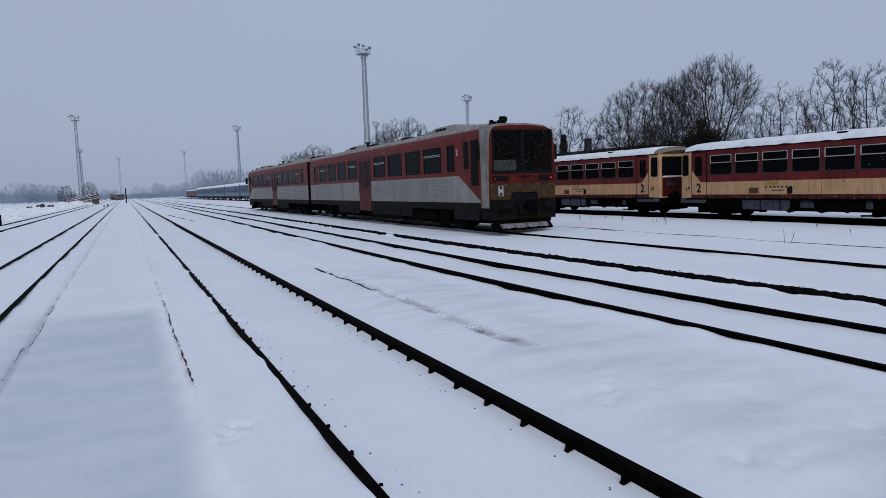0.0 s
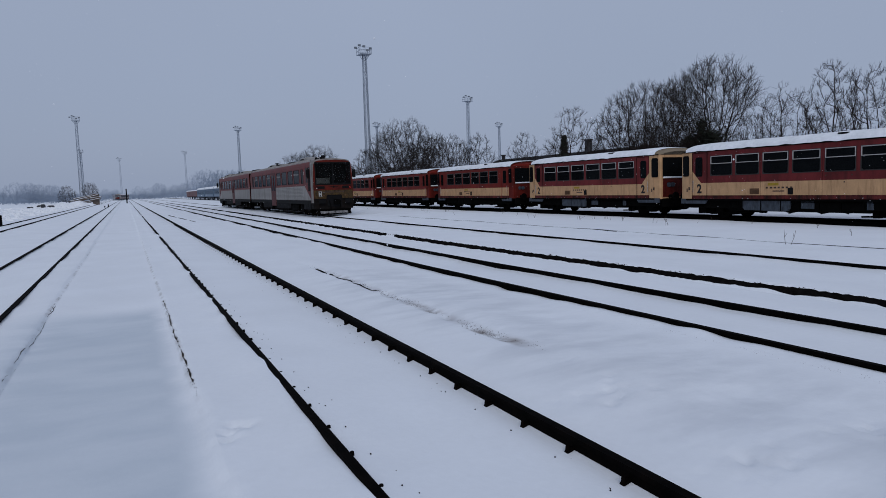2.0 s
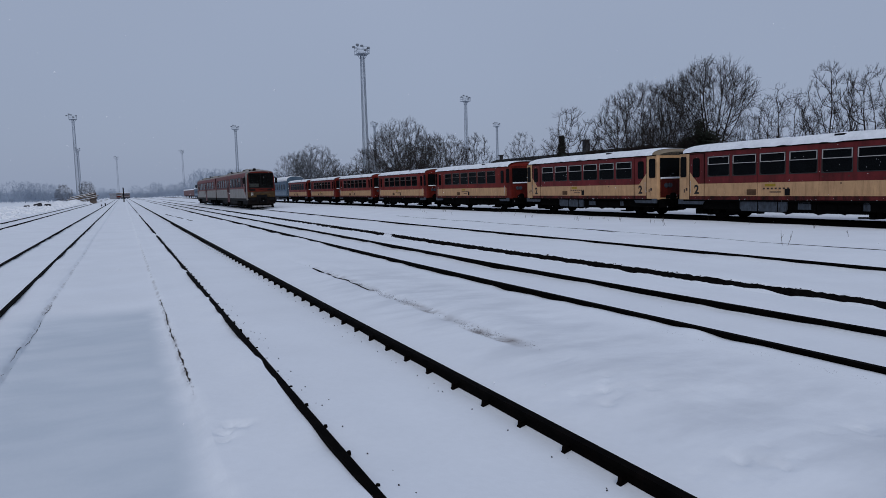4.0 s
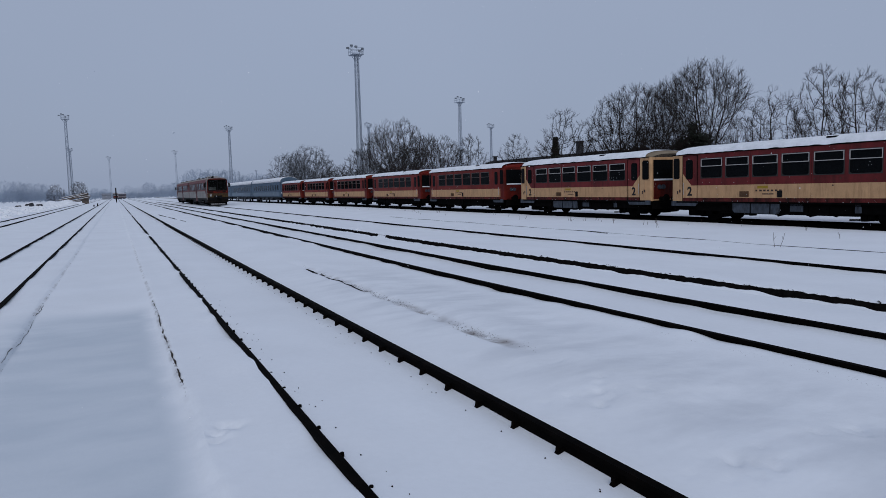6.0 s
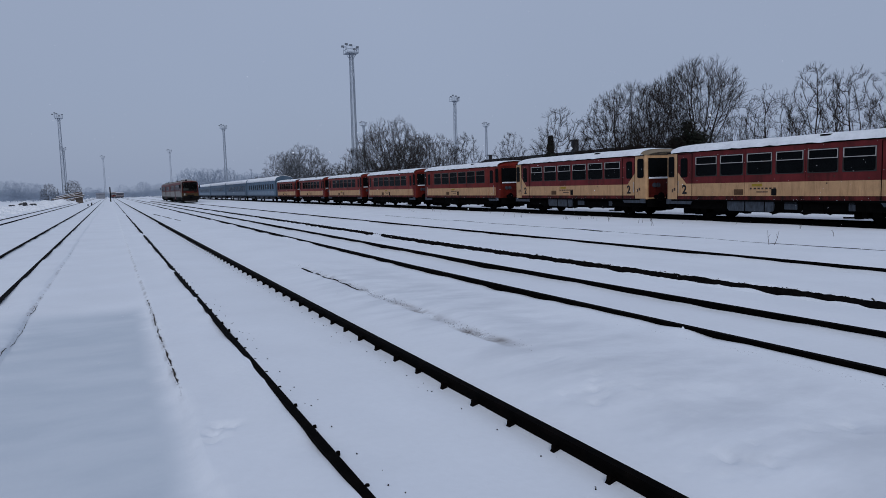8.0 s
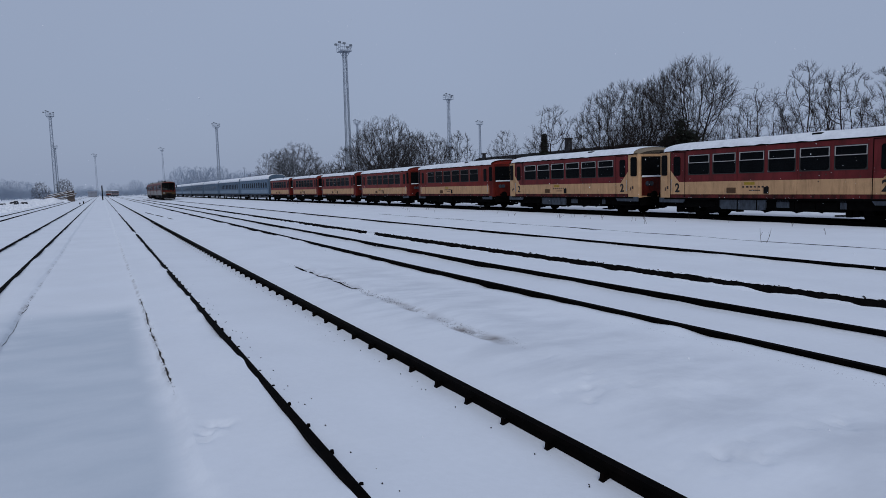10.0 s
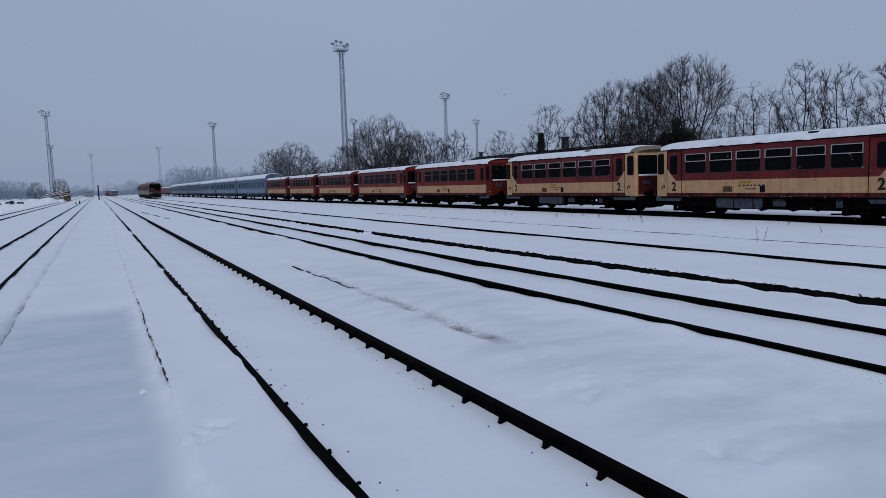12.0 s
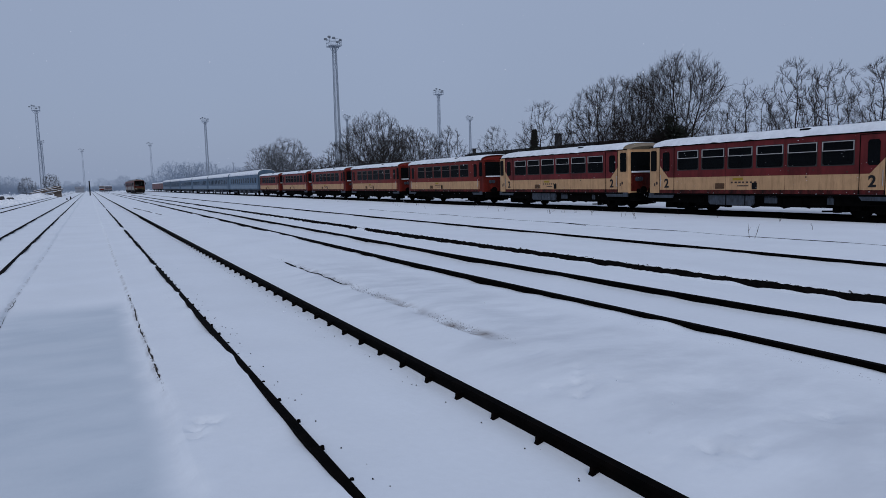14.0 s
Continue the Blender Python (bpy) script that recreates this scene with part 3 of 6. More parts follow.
def build_grit():
    """Dark ballast grit that shows through along broken snow edges."""
    rnd = random.Random(4)
    spots = []
    for _ in range(420):
        y = rnd.choice([rnd.uniform(6.6, 12.8), rnd.uniform(7.5, 12.8), 6.6 + 60 * rnd.random() ** 2])
        spots.append((0.478 + 0.009 * rnd.gauss(0, 1), y, 0.0015 + 0.003 * rnd.random()))
    for _ in range(260):
        spots.append((-1.29 + 0.007 * rnd.gauss(0, 1), rnd.choice([rnd.uniform(7.5, 14), 6 + 28 * rnd.random() ** 1.5]), 0.002 + 0.004 * rnd.random()))
    for _ in range(520):
        y = rnd.choice([rnd.gauss(7.6, 0.3), rnd.uniform(12, 16.4), rnd.uniform(10, 14), rnd.gauss(10.8, 1.0), rnd.uniform(9.5, 12.5)])
        spots.append((4.02 + (0.03 if y > 11 else 0.05) * rnd.gauss(0, 1), y, 0.002 + 0.004 * rnd.random()))
    for _ in range(620):
        y = rnd.choice([rnd.uniform(11.3, 15.5), rnd.uniform(12.8, 15.5)])
        spots.append((3.95 + 0.02 * (y < 14.5) + 0.012 * rnd.gauss(0, 1), y, 0.003 + 0.006 * rnd.random()))
    for _ in range(900):
        y = rnd.choice([rnd.uniform(8.8, 12.2), rnd.gauss(7.25, 0.22), rnd.uniform(9.5, 11.5)])
        spots.append((4.03 + 0.05 * rnd.gauss(0, 1), y, 0.0012 + 0.003 * rnd.random()))
    for _ in range(150):
        y = rnd.choice([3.1, 3.7, 4.1, 5.0, 6.2]) + 0.3 * rnd.gauss(0, 1)
        spots.append((5.93 + 0.03 * rnd.gauss(0, 1), y, 0.001 + 0.002 * rnd.random()))
    for _ in range(150):
        cx, cy = rnd.choice([(4.03, 9.0), (3.98, 7.3), (4.0, 7.15), (4.07, 6.3), (4.05, 10.2)])
        spots.append((cx + 0.05 * rnd.gauss(0, 1), cy + 0.13 * rnd.gauss(0, 1), 0.0015 + 0.003 * rnd.random()))
    for _ in range(1100):
        spots.append((OLD_RAIL + 0.04 + 0.02 * abs(rnd.gauss(0, 1)), 2 + 42 * rnd.random(), 0.004 + 0.009 * rnd.random()))
    for _ in range(50):
        spots.append((rnd.choice([1.38, 2.62, 1.5]) + 0.06 * rnd.gauss(0, 1), 3.2 + 22 * rnd.random() ** 1.5, 0.002 + 0.005 * rnd.random()))
    P = np.array(spots)
    Z = snow_height(P[:, 0], P[:, 1])
    vs, fs = [], []
    for (x, y, r), z in zip(spots, Z):
        b = len(vs)
        w = rnd.uniform(1.0, 4.5)
        vs += [(x - r, y - r * w, z - r * 0.3), (x + r, y - r * 0.8, z - r * 0.3), (x + r * 0.9, y + r * w, z - r * 0.3), (x - r, y + r, z - r * 0.3), (x - r * 0.3, y, z + r * 0.9), (x + r * 0.4, y + r * 0.3, z + r * 0.7)]
        fs += [tuple(b + i for i in q) for q in ((0, 1, 4), (1, 5, 4), (1, 2, 5), (2, 3, 5), (3, 4, 5), (3, 0, 4))]
    tagged(new("ballast_grit", raw("ballast_grit", vs, fs, GRIT)), "dark ballast grit showing through broken snow edges", "gravel", kind="stuff")


build_grit()


def buried_rail(label, pieces):
    """Short dark stretches, mostly old rail, that the snow has not quite covered: ends (x, y) and half width."""
    old = thing("buried_rail", label, "rail", "half-buried rails")
    for xa, y0, xb, y1, w in pieces:
        bm = bmesh.new()
        secs = []
        for k in range(17):
            u = k / 16
            y = y0 + (y1 - y0) * u
            x = xa + (xb - xa) * u + 0.006 * math.sin(5 * y)
            hw = 0.003 + w * math.sqrt(max(0.0, 4 * u * (1 - u))) * (0.75 + 0.5 * noise.noise(Vector((y * 2.5, x, 3))))
            z = float(snow_height(np.array([x]), np.array([y]))[0])
            secs.append([(x - hw, y, z + 0.006), (x + hw, y, z + 0.012), (x + hw, y, z - 0.06), (x - hw, y, z - 0.06)])
        loft(bm, secs)
        part("rail_head", bm, RAIL, old)


buried_rail("old dark rail showing in short stretches through snow",
            ((3.93, 14.45, 3.92, 15.45, 0.034), (3.94, 14.05, 3.94, 14.28, 0.028), (3.96, 12.7, 3.95, 13.85, 0.018), (3.97, 11.3, 3.96, 12.65, 0.013),
             (3.95, 52.5, 3.75, 59.0, 0.07), (3.72, 60.0, 3.50, 68.0, 0.09), (4.12, 47.5, 4.02, 51.0, 0.05)))
buried_rail("thin dark strip lying half under snow", ((15.98, 19.1, 16.18, 21.2, 0.03),))


def snow_clods():
    """Churned snow with clods and scraps of earth beside the far tracks."""
    rnd = random.Random(71)
    vs, fs = [], []
    for _ in range(520):
        y = 55 + 150 * rnd.random() ** 0.8
        x = -9.5 - abs(rnd.gauss(0, 1)) * y * 0.05
        w, h = rnd.uniform(0.15, 0.6), rnd.uniform(0.05, 0.22)
        z = float(snow_height(np.array([x]), np.array([y]))[0])
        b = len(vs)
        ring_pts = [(math.cos(6.283 * i / 7) * w * rnd.uniform(0.7, 1.2), math.sin(6.283 * i / 7) * w * rnd.uniform(0.7, 1.2)) for i in range(7)]
        vs += [(x + p, y + q, z - 0.05) for p, q in ring_pts] + [(x + p * 0.6, y + q * 0.6, z + h * rnd.uniform(0.6, 1.0)) for p, q in ring_pts]
        fs += [(b + i, b + (i + 1) % 7, b + 7 + (i + 1) % 7, b + 7 + i) for i in range(7)] + [tuple(b + 7 + i for i in range(7))]
    tagged(new("snow_clods", raw("snow_clods", vs, fs, ROOF_SNOW)), "churned lumpy snow beside the distant tracks", "snow", kind="stuff")


snow_clods()


def path_edge(label, x0, drift, y0, y1, width, seed):
    """The broken edge of the trodden path: dark earth in a ragged, interrupted crack."""
    edge = thing("path_edge", label, "snow edge", "path edges")
    rnd = random.Random(seed)
    y = y0
    while y < y1:
        run = rnd.uniform(0.35, 1.1) * (1 + y / 25)
        n = max(6, int(run / 0.05))
        left, right = [], []
        for k in range(n + 1):
            u = k / n
            yy = y + run * u
            x = x0 + drift * (yy - 7) + 0.030 * noise.noise(Vector((yy * 1.1, seed, 0))) + 0.014 * noise.noise(Vector((yy * 5.0, seed, 4)))
            hw = (0.0012 + width * math.sqrt(max(0.0, 4 * u * (1 - u))) * max(0.12, 0.5 + 1.3 * noise.noise(Vector((yy * 7, seed, 9))))) 
            left.append((x - hw, yy))
            right.append((x + hw, yy))
        pts = np.array(left + right)
        z = snow_height(pts[:, 0], pts[:, 1])
        bm = bmesh.new()
        m = n + 1
        loft(bm, [[(*left[k], z[k] + 0.004), (*right[k], z[m + k] + 0.007), (*right[k], z[m + k] - 0.05), (*left[k], z[k] - 0.05)] for k in range(m)])
        part("earth_crack", bm, GRIT, edge)
        y += run + rnd.choice([0.02, 0.05, 0.1, 0.35]) * (1 + y / 12)


path_edge("crumbled snow edge with dark earth showing along the path", 0.480, 0.0, 7.0, 12.6, 0.010, 3)
path_edge("faint broken snow edge along the path", -1.31, 0.006, 7.6, 13.2, 0.0045, 8)

# ---- parked railcars: short two-axle diesel railcars in a row ----
SIDE = 1.50
WIN = [(-4.15 + 1.41 * i, -2.90 + 1.41 * i) for i in range(6)]


def roof_arc(w, z0, h, n=10):
    return [(w * math.cos(math.pi * i / n), z0 + h * math.sin(math.pi * i / n) ** 0.75) for i in range(n + 1)]


def ring(bm, x0, x1, y0, y1, z0, z1, w, transom=None):
    """A window frame with bars of width w, and a transom at that height."""
    box(bm, x0, x1, y0, y1, z1 - w, z1, 0.006)
    box(bm, x0, x1, y0, y1, z0, z0 + w, 0.006)
    box(bm, x0, x1, y0, y0 + w, z0 + w, z1 - w)
    box(bm, x0, x1, y1 - w, y1, z0 + w, z1 - w)
    if transom:
        box(bm, x0 + 0.002, x1 - 0.002, y0 + w, y1 - w, transom - w / 2, transom + w / 2)


def wheel_meshes(r, width=0.13):
    bm = bmesh.new()
    tube(bm, (-width / 2, 0, 0), (width / 2, 0, 0), r, n=24)
    tube(bm, (width / 2, 0, 0), (width / 2 + 0.03, 0, 0), r + 0.03, n=24)
    tube(bm, (-width / 2 - 0.06, 0, 0), (-width / 2, 0, 0), 0.14, 0.2, n=12)
    return finish(bm, "wheel", UNDER)


def small_railcar(name, label, cream_cab, red, seed):
    rnd = random.Random(seed)
    car = thing(name, label, "railcar", "row of parked railcars")
    Z0, ZE = 0.86, 3.06
    CF = 5.99 if cream_cab else 6.15
    # side walls with real window openings
    for s in (-1, 1):
        bm = bmesh.new()
        side_wall(bm, s * SIDE, s * (SIDE - 0.06), [-5.62, 5.62], [Z0, ZE], [(a + 0.02, b - 0.02, 1.95, 2.82) for a, b in WIN])
        part("side_wall", bm, red, car)
        bm = bmesh.new()
        box(bm, s * SIDE, s * (SIDE + 0.008), -5.62 if not cream_cab else -4.70, 5.62 if not cream_cab else 4.70, 1.055, 1.62)
        part("cream_band", bm, CREAM, car, "dirty cream waist band")
        bm = bmesh.new()
        box(bm, s * SIDE, s * (SIDE + 0.006), -5.24 if cream_cab else -5.62, 5.24 if cream_cab else 5.62, 0.90, 1.053)
        part("sill_panel", bm, SOILED_RED, car, "rusty soiled red sill panel")
        bm = bmesh.new()
        box(bm, s * (SIDE - 0.01), s * (SIDE + 0.025), -5.62, 5.62, Z0 - 0.04, Z0 + 0.03)
        part("sill_beam", bm, UNDER, car)
        bm = bmesh.new()
        box(bm, s * (SIDE - 0.01), s * (SIDE + 0.03), -5.9, 5.9, ZE - 0.025, ZE + 0.02)
        part("rain_gutter", bm, UNDER, car)
        for a, b in WIN:
            bm = bmesh.new()
            ring(bm, s * (SIDE - 0.03), s * (SIDE + 0.010), a, b, 1.93, 2.84, 0.035, None)
            for yc, zc in ((a + 0.035, 1.965), (b - 0.035, 1.965)):
                q = 0.07 if yc < (a + b) / 2 else -0.07
                prism(bm, [(yc, zc), (yc + q, zc), (yc, zc + 0.07)], s * (SIDE - 0.028), s * (SIDE + 0.008))
            f = part("window", bm, WIN_FRAME, car)
            bm = bmesh.new()
            ring(bm, s * (SIDE - 0.02), s * (SIDE + 0.020), a + 0.02, b - 0.02, 2.465, 2.82, 0.030, None)
            part("sliding_frame", bm, ALU if cream_cab else FRAME_GREY, f, "dull aluminium sliding light")
            bm = bmesh.new()
            box(bm, s * (SIDE - 0.022), s * (SIDE - 0.014), a + 0.04, b - 0.04, 1.97, 2.46)
            part("pane", bm, GLASS, f)
            bm = bmesh.new()
            box(bm, s * (SIDE - 0.016), s * (SIDE - 0.008), a + 0.04, b - 0.04, 2.50, 2.80)
            part("pane", bm, GLASS, f)
        d0, d1 = (4.34, 5.24) if cream_cab else (4.63, 5.50)
        for e in (-1, 1):
            # folding passenger door, cab door and their windows
            bm = bmesh.new()
            if cream_cab:
                pts = [(e * 5.62, 0.90), (e * 5.26, 0.90), (e * 5.26, 1.055), (e * 4.702, 1.055), (e * 4.702, 1.62), (e * 5.26, 2.20), (e * 5.26, 3.02), (e * 5.62, 3.02)]
                prism(bm, pts, s * (SIDE + 0.001), s * (SIDE + 0.009))
                part("cream_corner", bm, CREAM, car, "cream cab corner with a slanted edge")
                bm = bmesh.new()
            for y in (d0, d1):
                box(bm, s * (SIDE + 0.004), s * (SIDE + 0.016), e * y - 0.012, e * y + 0.012, 0.9, 3.0)
            box(bm, s * (SIDE + 0.004), s * (SIDE + 0.016), min(e * d0, e * d1), max(e * d0, e * d1), 2.98, 3.0)
            door = part("door", bm, UNDER if cream_cab else red, car)
            bm = bmesh.new()
            y0, y1 = sorted((e * (d0 + 0.28), e * (d1 - 0.2)))
            q = [(y0 + 0.05, 1.92), (y1 - 0.05, 1.92), (y1, 1.99), (y1, 2.72), (y1 - 0.06, 2.80), (y0 + 0.06, 2.80), (y0, 2.72), (y0, 1.99)]
            prism(bm, q, s * (SIDE + 0.002), s * (SIDE + 0.02))
            part("door_window", bm, GLASS, door)
            bm = bmesh.new()
            tube(bm, (s * (SIDE + 0.03), e * (d1 - 0.07), 1.2), (s * (SIDE + 0.03), e * (d1 - 0.07), 1.75), 0.014, n=6)
            part("grab_rail", bm, ALU, door)
            # step skirt under the door
            bm = bmesh.new()
            y0, y1 = sorted((e * (d0 - 0.04), e * 5.95))
            prism(bm, [(e * (d0 - 0.06), 0.895), (e * (d0 + 0.12), 0.67), (e * 5.95, 0.67), (e * 5.95, 0.895)], s * (SIDE - 0.05), s * (SIDE + 0.012))
            part("step_skirt", bm, PALE_BOX, car)
            bm = bmesh.new()
            box(bm, s * (SIDE - 0.28), s * (SIDE + 0.02), y0 + 0.25, y1 - 0.35, 0.49, 0.52)
            part("step", bm, UNDER, car)
            if cream_cab:
                two = part("class_number", text_mesh("2", 0.56, INK), INK, car)
                two.matrix_basis = Matrix.Translation((s * (SIDE + 0.011), e * 4.80, 1.335)) @ Matrix(((0, 0, s, 0), (s, 0, 0, 0), (0, 1, 0, 0), (0, 0, 0, 1)))
                bm = bmesh.new()
                box(bm, s * (SIDE + 0.009), s * (SIDE + 0.013), e * 5.50 - 0.13, e * 5.50 - 0.02, 1.30, 1.44)
                box(bm, s * (SIDE + 0.009), s * (SIDE + 0.013), e * 5.50 + 0.03, e * 5.50 + 0.10, 1.22, 1.38)
                part("small_sign", bm, FADED, car)
        # lettering too small to read, yellow board, vents
        u = -s
        bm = bmesh.new()
        for k in range(7):
            y = u * 1.09 - u * 0.19 * k
            box(bm, s * (SIDE + 0.008), s * (SIDE + 0.0115), y - rnd.uniform(0.04, 0.08), y + 0.05, 1.33, 1.40)
        box(bm, s * (SIDE + 0.008), s * (SIDE + 0.0115), u * 0.56 - 0.3, u * 0.56 + 0.25, 1.20, 1.245)
        tagged(part("lettering_bars", bm, FADED, car), kind="stuff")
        bm = bmesh.new()
        box(bm, s * (SIDE + 0.008), s * (SIDE + 0.0115), u * 0.79 - 0.26, u * 0.79 + 0.26, 1.45, 1.56)
        part("yellow_board", bm, YELLOW, car)
        bm = bmesh.new()
        box(bm, s * (SIDE + 0.006), s * (SIDE + 0.03), u * 1.71 - 0.24, u * 1.71 + 0.24, 1.10, 1.34, 0.01)
        for k in range(4):
            box(bm, s * (SIDE + 0.03), s * (SIDE + 0.04), u * 1.71 - 0.21, u * 1.71 + 0.21, 1.13 + 0.05 * k, 1.15 + 0.05 * k)
        part("air_vent", bm, RUST, car)
        bm = bmesh.new()
        box(bm, s * (SIDE + 0.006), s * (SIDE + 0.03), u * -0.03 - 0.12, u * -0.03 + 0.12, 1.08, 1.35, 0.01)
        part("filler_hatch", bm, BLACK, car)
        # panel joints and small fittings on the side
        for y in (-1.41, 1.41):
            bm = bmesh.new()
            box(bm, s * (SIDE + 0.002), s * (SIDE + 0.0105), y - 0.0035, y + 0.0035, 0.92, 3.02)
            part("panel_joint", bm, SOILED_RED, car)
        bm = bmesh.new()
        for y, z in ((u * -2.3, 1.54), (u * -1.55, 1.80), (u * -2.6, 1.80), (u * -3.9, 1.70)):
            box(bm, s * (SIDE + 0.002), s * (SIDE + 0.014), y - 0.03, y + 0.03, z - 0.025, z + 0.025, 0.006)
        part("side_fitting", bm, FADED, car)
        # underfloor gear
        bm = bmesh.new()
        tank = [(2.36, 0.89), (2.36, 0.52), (2.26, 0.42), (0.18, 0.40), (0.06, 0.50), (0.02, 0.89)]
        prism(bm, [(u * y, z) for y, z in tank], s * 1.0, s * (SIDE - 0.04))
        part("fuel_tank", bm, PALE_BOX if cream_cab else UNDER, car, "dented grey-blue tank" if cream_cab else "near-black tank")
        for k in (0.45, 1.42):
            bm = bmesh.new()
            box(bm, s * (SIDE - 0.05), s * (SIDE - 0.025), u * k - 0.02, u * k + 0.02, 0.40, 0.89)
            part("tank_strap", bm, UNDER, car)
        for y0, y1, z0, m in ((-0.42, -1.0, 0.51, PALE_BOX), (-1.05, -1.22, 0.44, UNDER), (-1.25, -2.1, 0.38, UNDER), (-2.15, -3.0, 0.46, UNDER), (3.0, 2.65, 0.5, UNDER), (-3.1, -3.35, 0.5, PALE_BOX)):
            bm = bmesh.new()
            box(bm, s * 0.9, s * (SIDE - 0.1), min(u * y0, u * y1), max(u * y0, u * y1), z0, 0.84, 0.02)
            part("equipment_box", bm, m if cream_cab else UNDER, car)
    # roof, floor, interior floor and snow
    bm = bmesh.new()
    arc = roof_arc(SIDE + 0.005, ZE, 0.36)
    secs = []
    for y, sc, dz in ((-CF, 0.92, -0.10), (-5.6, 0.985, -0.015), (-5.0, 1, 0), (5.0, 1, 0), (5.6, 0.985, -0.015), (CF, 0.92, -0.10)):
        secs.append([(x * sc, y, ZE + (z - ZE) * (1 if abs(y) < 5.9 else 0.75) + (dz if z > ZE + 0.01 else 0)) for x, z in arc])
    loft(bm, secs)
    part("roof", bm, red if not cream_cab else ROOFING, car)
    if cream_cab:
        bm = bmesh.new()
        loft(bm, [[(x * 1.006, y, z + 0.006) for x, y, z in sec] for sec in (secs[0], secs[1])])
        part("cab_dome", bm, BEIGE, car)
    vs, fs = [], []
    ny, nx = 60, 14
    ylen = 5.66 if cream_cab else 5.95
    for j in range(ny + 1):
        y = -ylen + 2 * ylen * j / ny
        edge = min(1, (ylen - abs(y)) / 0.25 + 0.05)
        for i in range(nx + 1):
            a = math.pi * i / nx
            t = (0.045 + 0.02 * noise.noise(Vector((y * 0.8, i * 0.4, seed))) + 0.012 * noise.noise(Vector((y * 3, i, seed)))) * edge
            x, z = (SIDE + 0.012) * math.cos(a), ZE + 0.02 + 0.36 * math.sin(a) ** 0.75
            t2 = t * (0.25 + 0.75 * math.sin(a) ** 0.5) + (0.035 * noise.noise(Vector((y * 2.2, seed, 4))) + 0.02 * noise.noise(Vector((y * 7.0, seed, 5))) if i in (0, nx) else 0)
            vs.append((x * (1.012 + t * 0.25), y, z - 0.01 + t2 + (0 if abs(y) < 5 else -0.025 * (abs(y) - 5))))
    for j in range(ny):
        for i in range(nx):
            k = j * (nx + 1) + i
            fs.append((k, k + 1, k + nx + 2, k + nx + 1))
    part("snow_cover", raw("snow_cover", vs, fs, ROOF_SNOW, True), ROOF_SNOW, car, "smooth snow lying on the roof")
    for s in (-1, 1):
        bm = bmesh.new()
        box(bm, s * 1.14, s * 1.34, s * 2.06 - 0.20, s * 2.06 + 0.20, 3.20, 3.385, 0.02)
        part("roof_vent", bm, BLACK, car)
    bm = bmesh.new()
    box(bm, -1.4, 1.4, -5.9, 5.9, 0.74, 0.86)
    # wide boxes added to fill the shaded space below the floor
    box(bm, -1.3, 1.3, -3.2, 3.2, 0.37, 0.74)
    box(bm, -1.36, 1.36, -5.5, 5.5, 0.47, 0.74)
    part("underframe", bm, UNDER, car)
    bm = bmesh.new()
    box(bm, -0.42, 0.42, -0.12, 0.12, 0.87, 2.05, 0.04)
    seat = finish(bm, "seat", BLACK)
    for k in range(6):
        for x in (-0.95, 0.95):
            part("seat", seat, BLACK, car).location = (x, -3.6 + 1.44 * k, 0)
    # wet snow flecks clinging to the sides
    vs, fs = [], []
    for _ in range(150):
        s = rnd.choice((-1, 1))
        z = rnd.choice([rnd.uniform(0.84, 0.92), rnd.uniform(0.9, 3.0)])
        c, r = Vector((s * (SIDE + 0.014), rnd.uniform(-5.5, 5.5), z)), rnd.uniform(0.006, 0.022 if z < 0.93 else 0.013)
        b = len(vs)
        vs += [c + Vector(v) * r for v in ((0.6, 0, 0), (-0.6, 0, 0), (0, 1, 0.2), (0, -0.8, 0.6), (0, -0.5, -0.8), (0, 0.6, -0.7))]
        fs += [tuple(b + i for i in q) for q in ((0, 2, 3), (0, 3, 4), (0, 4, 5), (0, 5, 2), (1, 3, 2), (1, 4, 3), (1, 5, 4), (1, 2, 5))]
    tagged(part("snow_flecks", raw("snow_flecks", vs, fs, ROOF_SNOW), ROOF_SNOW, car), kind="stuff")
    # cab ends
    for e in (-1, 1):
        cabm = CREAM if cream_cab else CAB_RED if red is BRIGHT_RED else red
        bm = bmesh.new()
        A = [(SIDE, 0.86), (SIDE, ZE), (-SIDE, ZE), (-SIDE, 0.86)]
        B = [(SIDE - 0.10, 0.86), (SIDE - 0.10, ZE - 0.02), (-SIDE + 0.10, ZE - 0.02), (-SIDE + 0.10, 0.86)]
        loft(bm, [[(x, e * 5.62, z) for x, z in A], [(x, e * (CF - 0.06), z) for x, z in [(a * 0.972, b) for a, b in A]], [(x, e * CF, z) for x, z in B]])
        cab = part("cab", bm, cabm, car)
        for s in (-1, 1):
            bm = bmesh.new()
            y0, y1 = sorted((e * 5.44, e * 5.84) if cream_cab else (e * 5.66, e * 5.98))
            q = [(y0 + 0.04, 1.94), (y1 - 0.04, 1.94), (y1, 2.0), (y1, 2.82), (y1 - 0.05, 2.90), (y0 + 0.05, 2.90), (y0, 2.82), (y0, 2.0)]
            x_at = lambda y: s * (SIDE + 0.004 - 0.042 * max(0.0, abs(y) - 5.62) / 0.4)
            loft(bm, [[(x_at(y) - s * 0.01, y, z) for y, z in q], [(x_at(y) + s * 0.026, y, z) for y, z in q]])
            part("cab_window", bm, GLASS, cab)
        yf = e * CF
        o = lambda d: yf + e * d
        bm = bmesh.new()
        box(bm, -1.32, 1.32, min(o(-0.01), o(0.02)), max(o(-0.01), o(0.02)), 1.93, 2.92, 0.01)
        part("windscreen", bm, GLASS, cab)
        bm = bmesh.new()
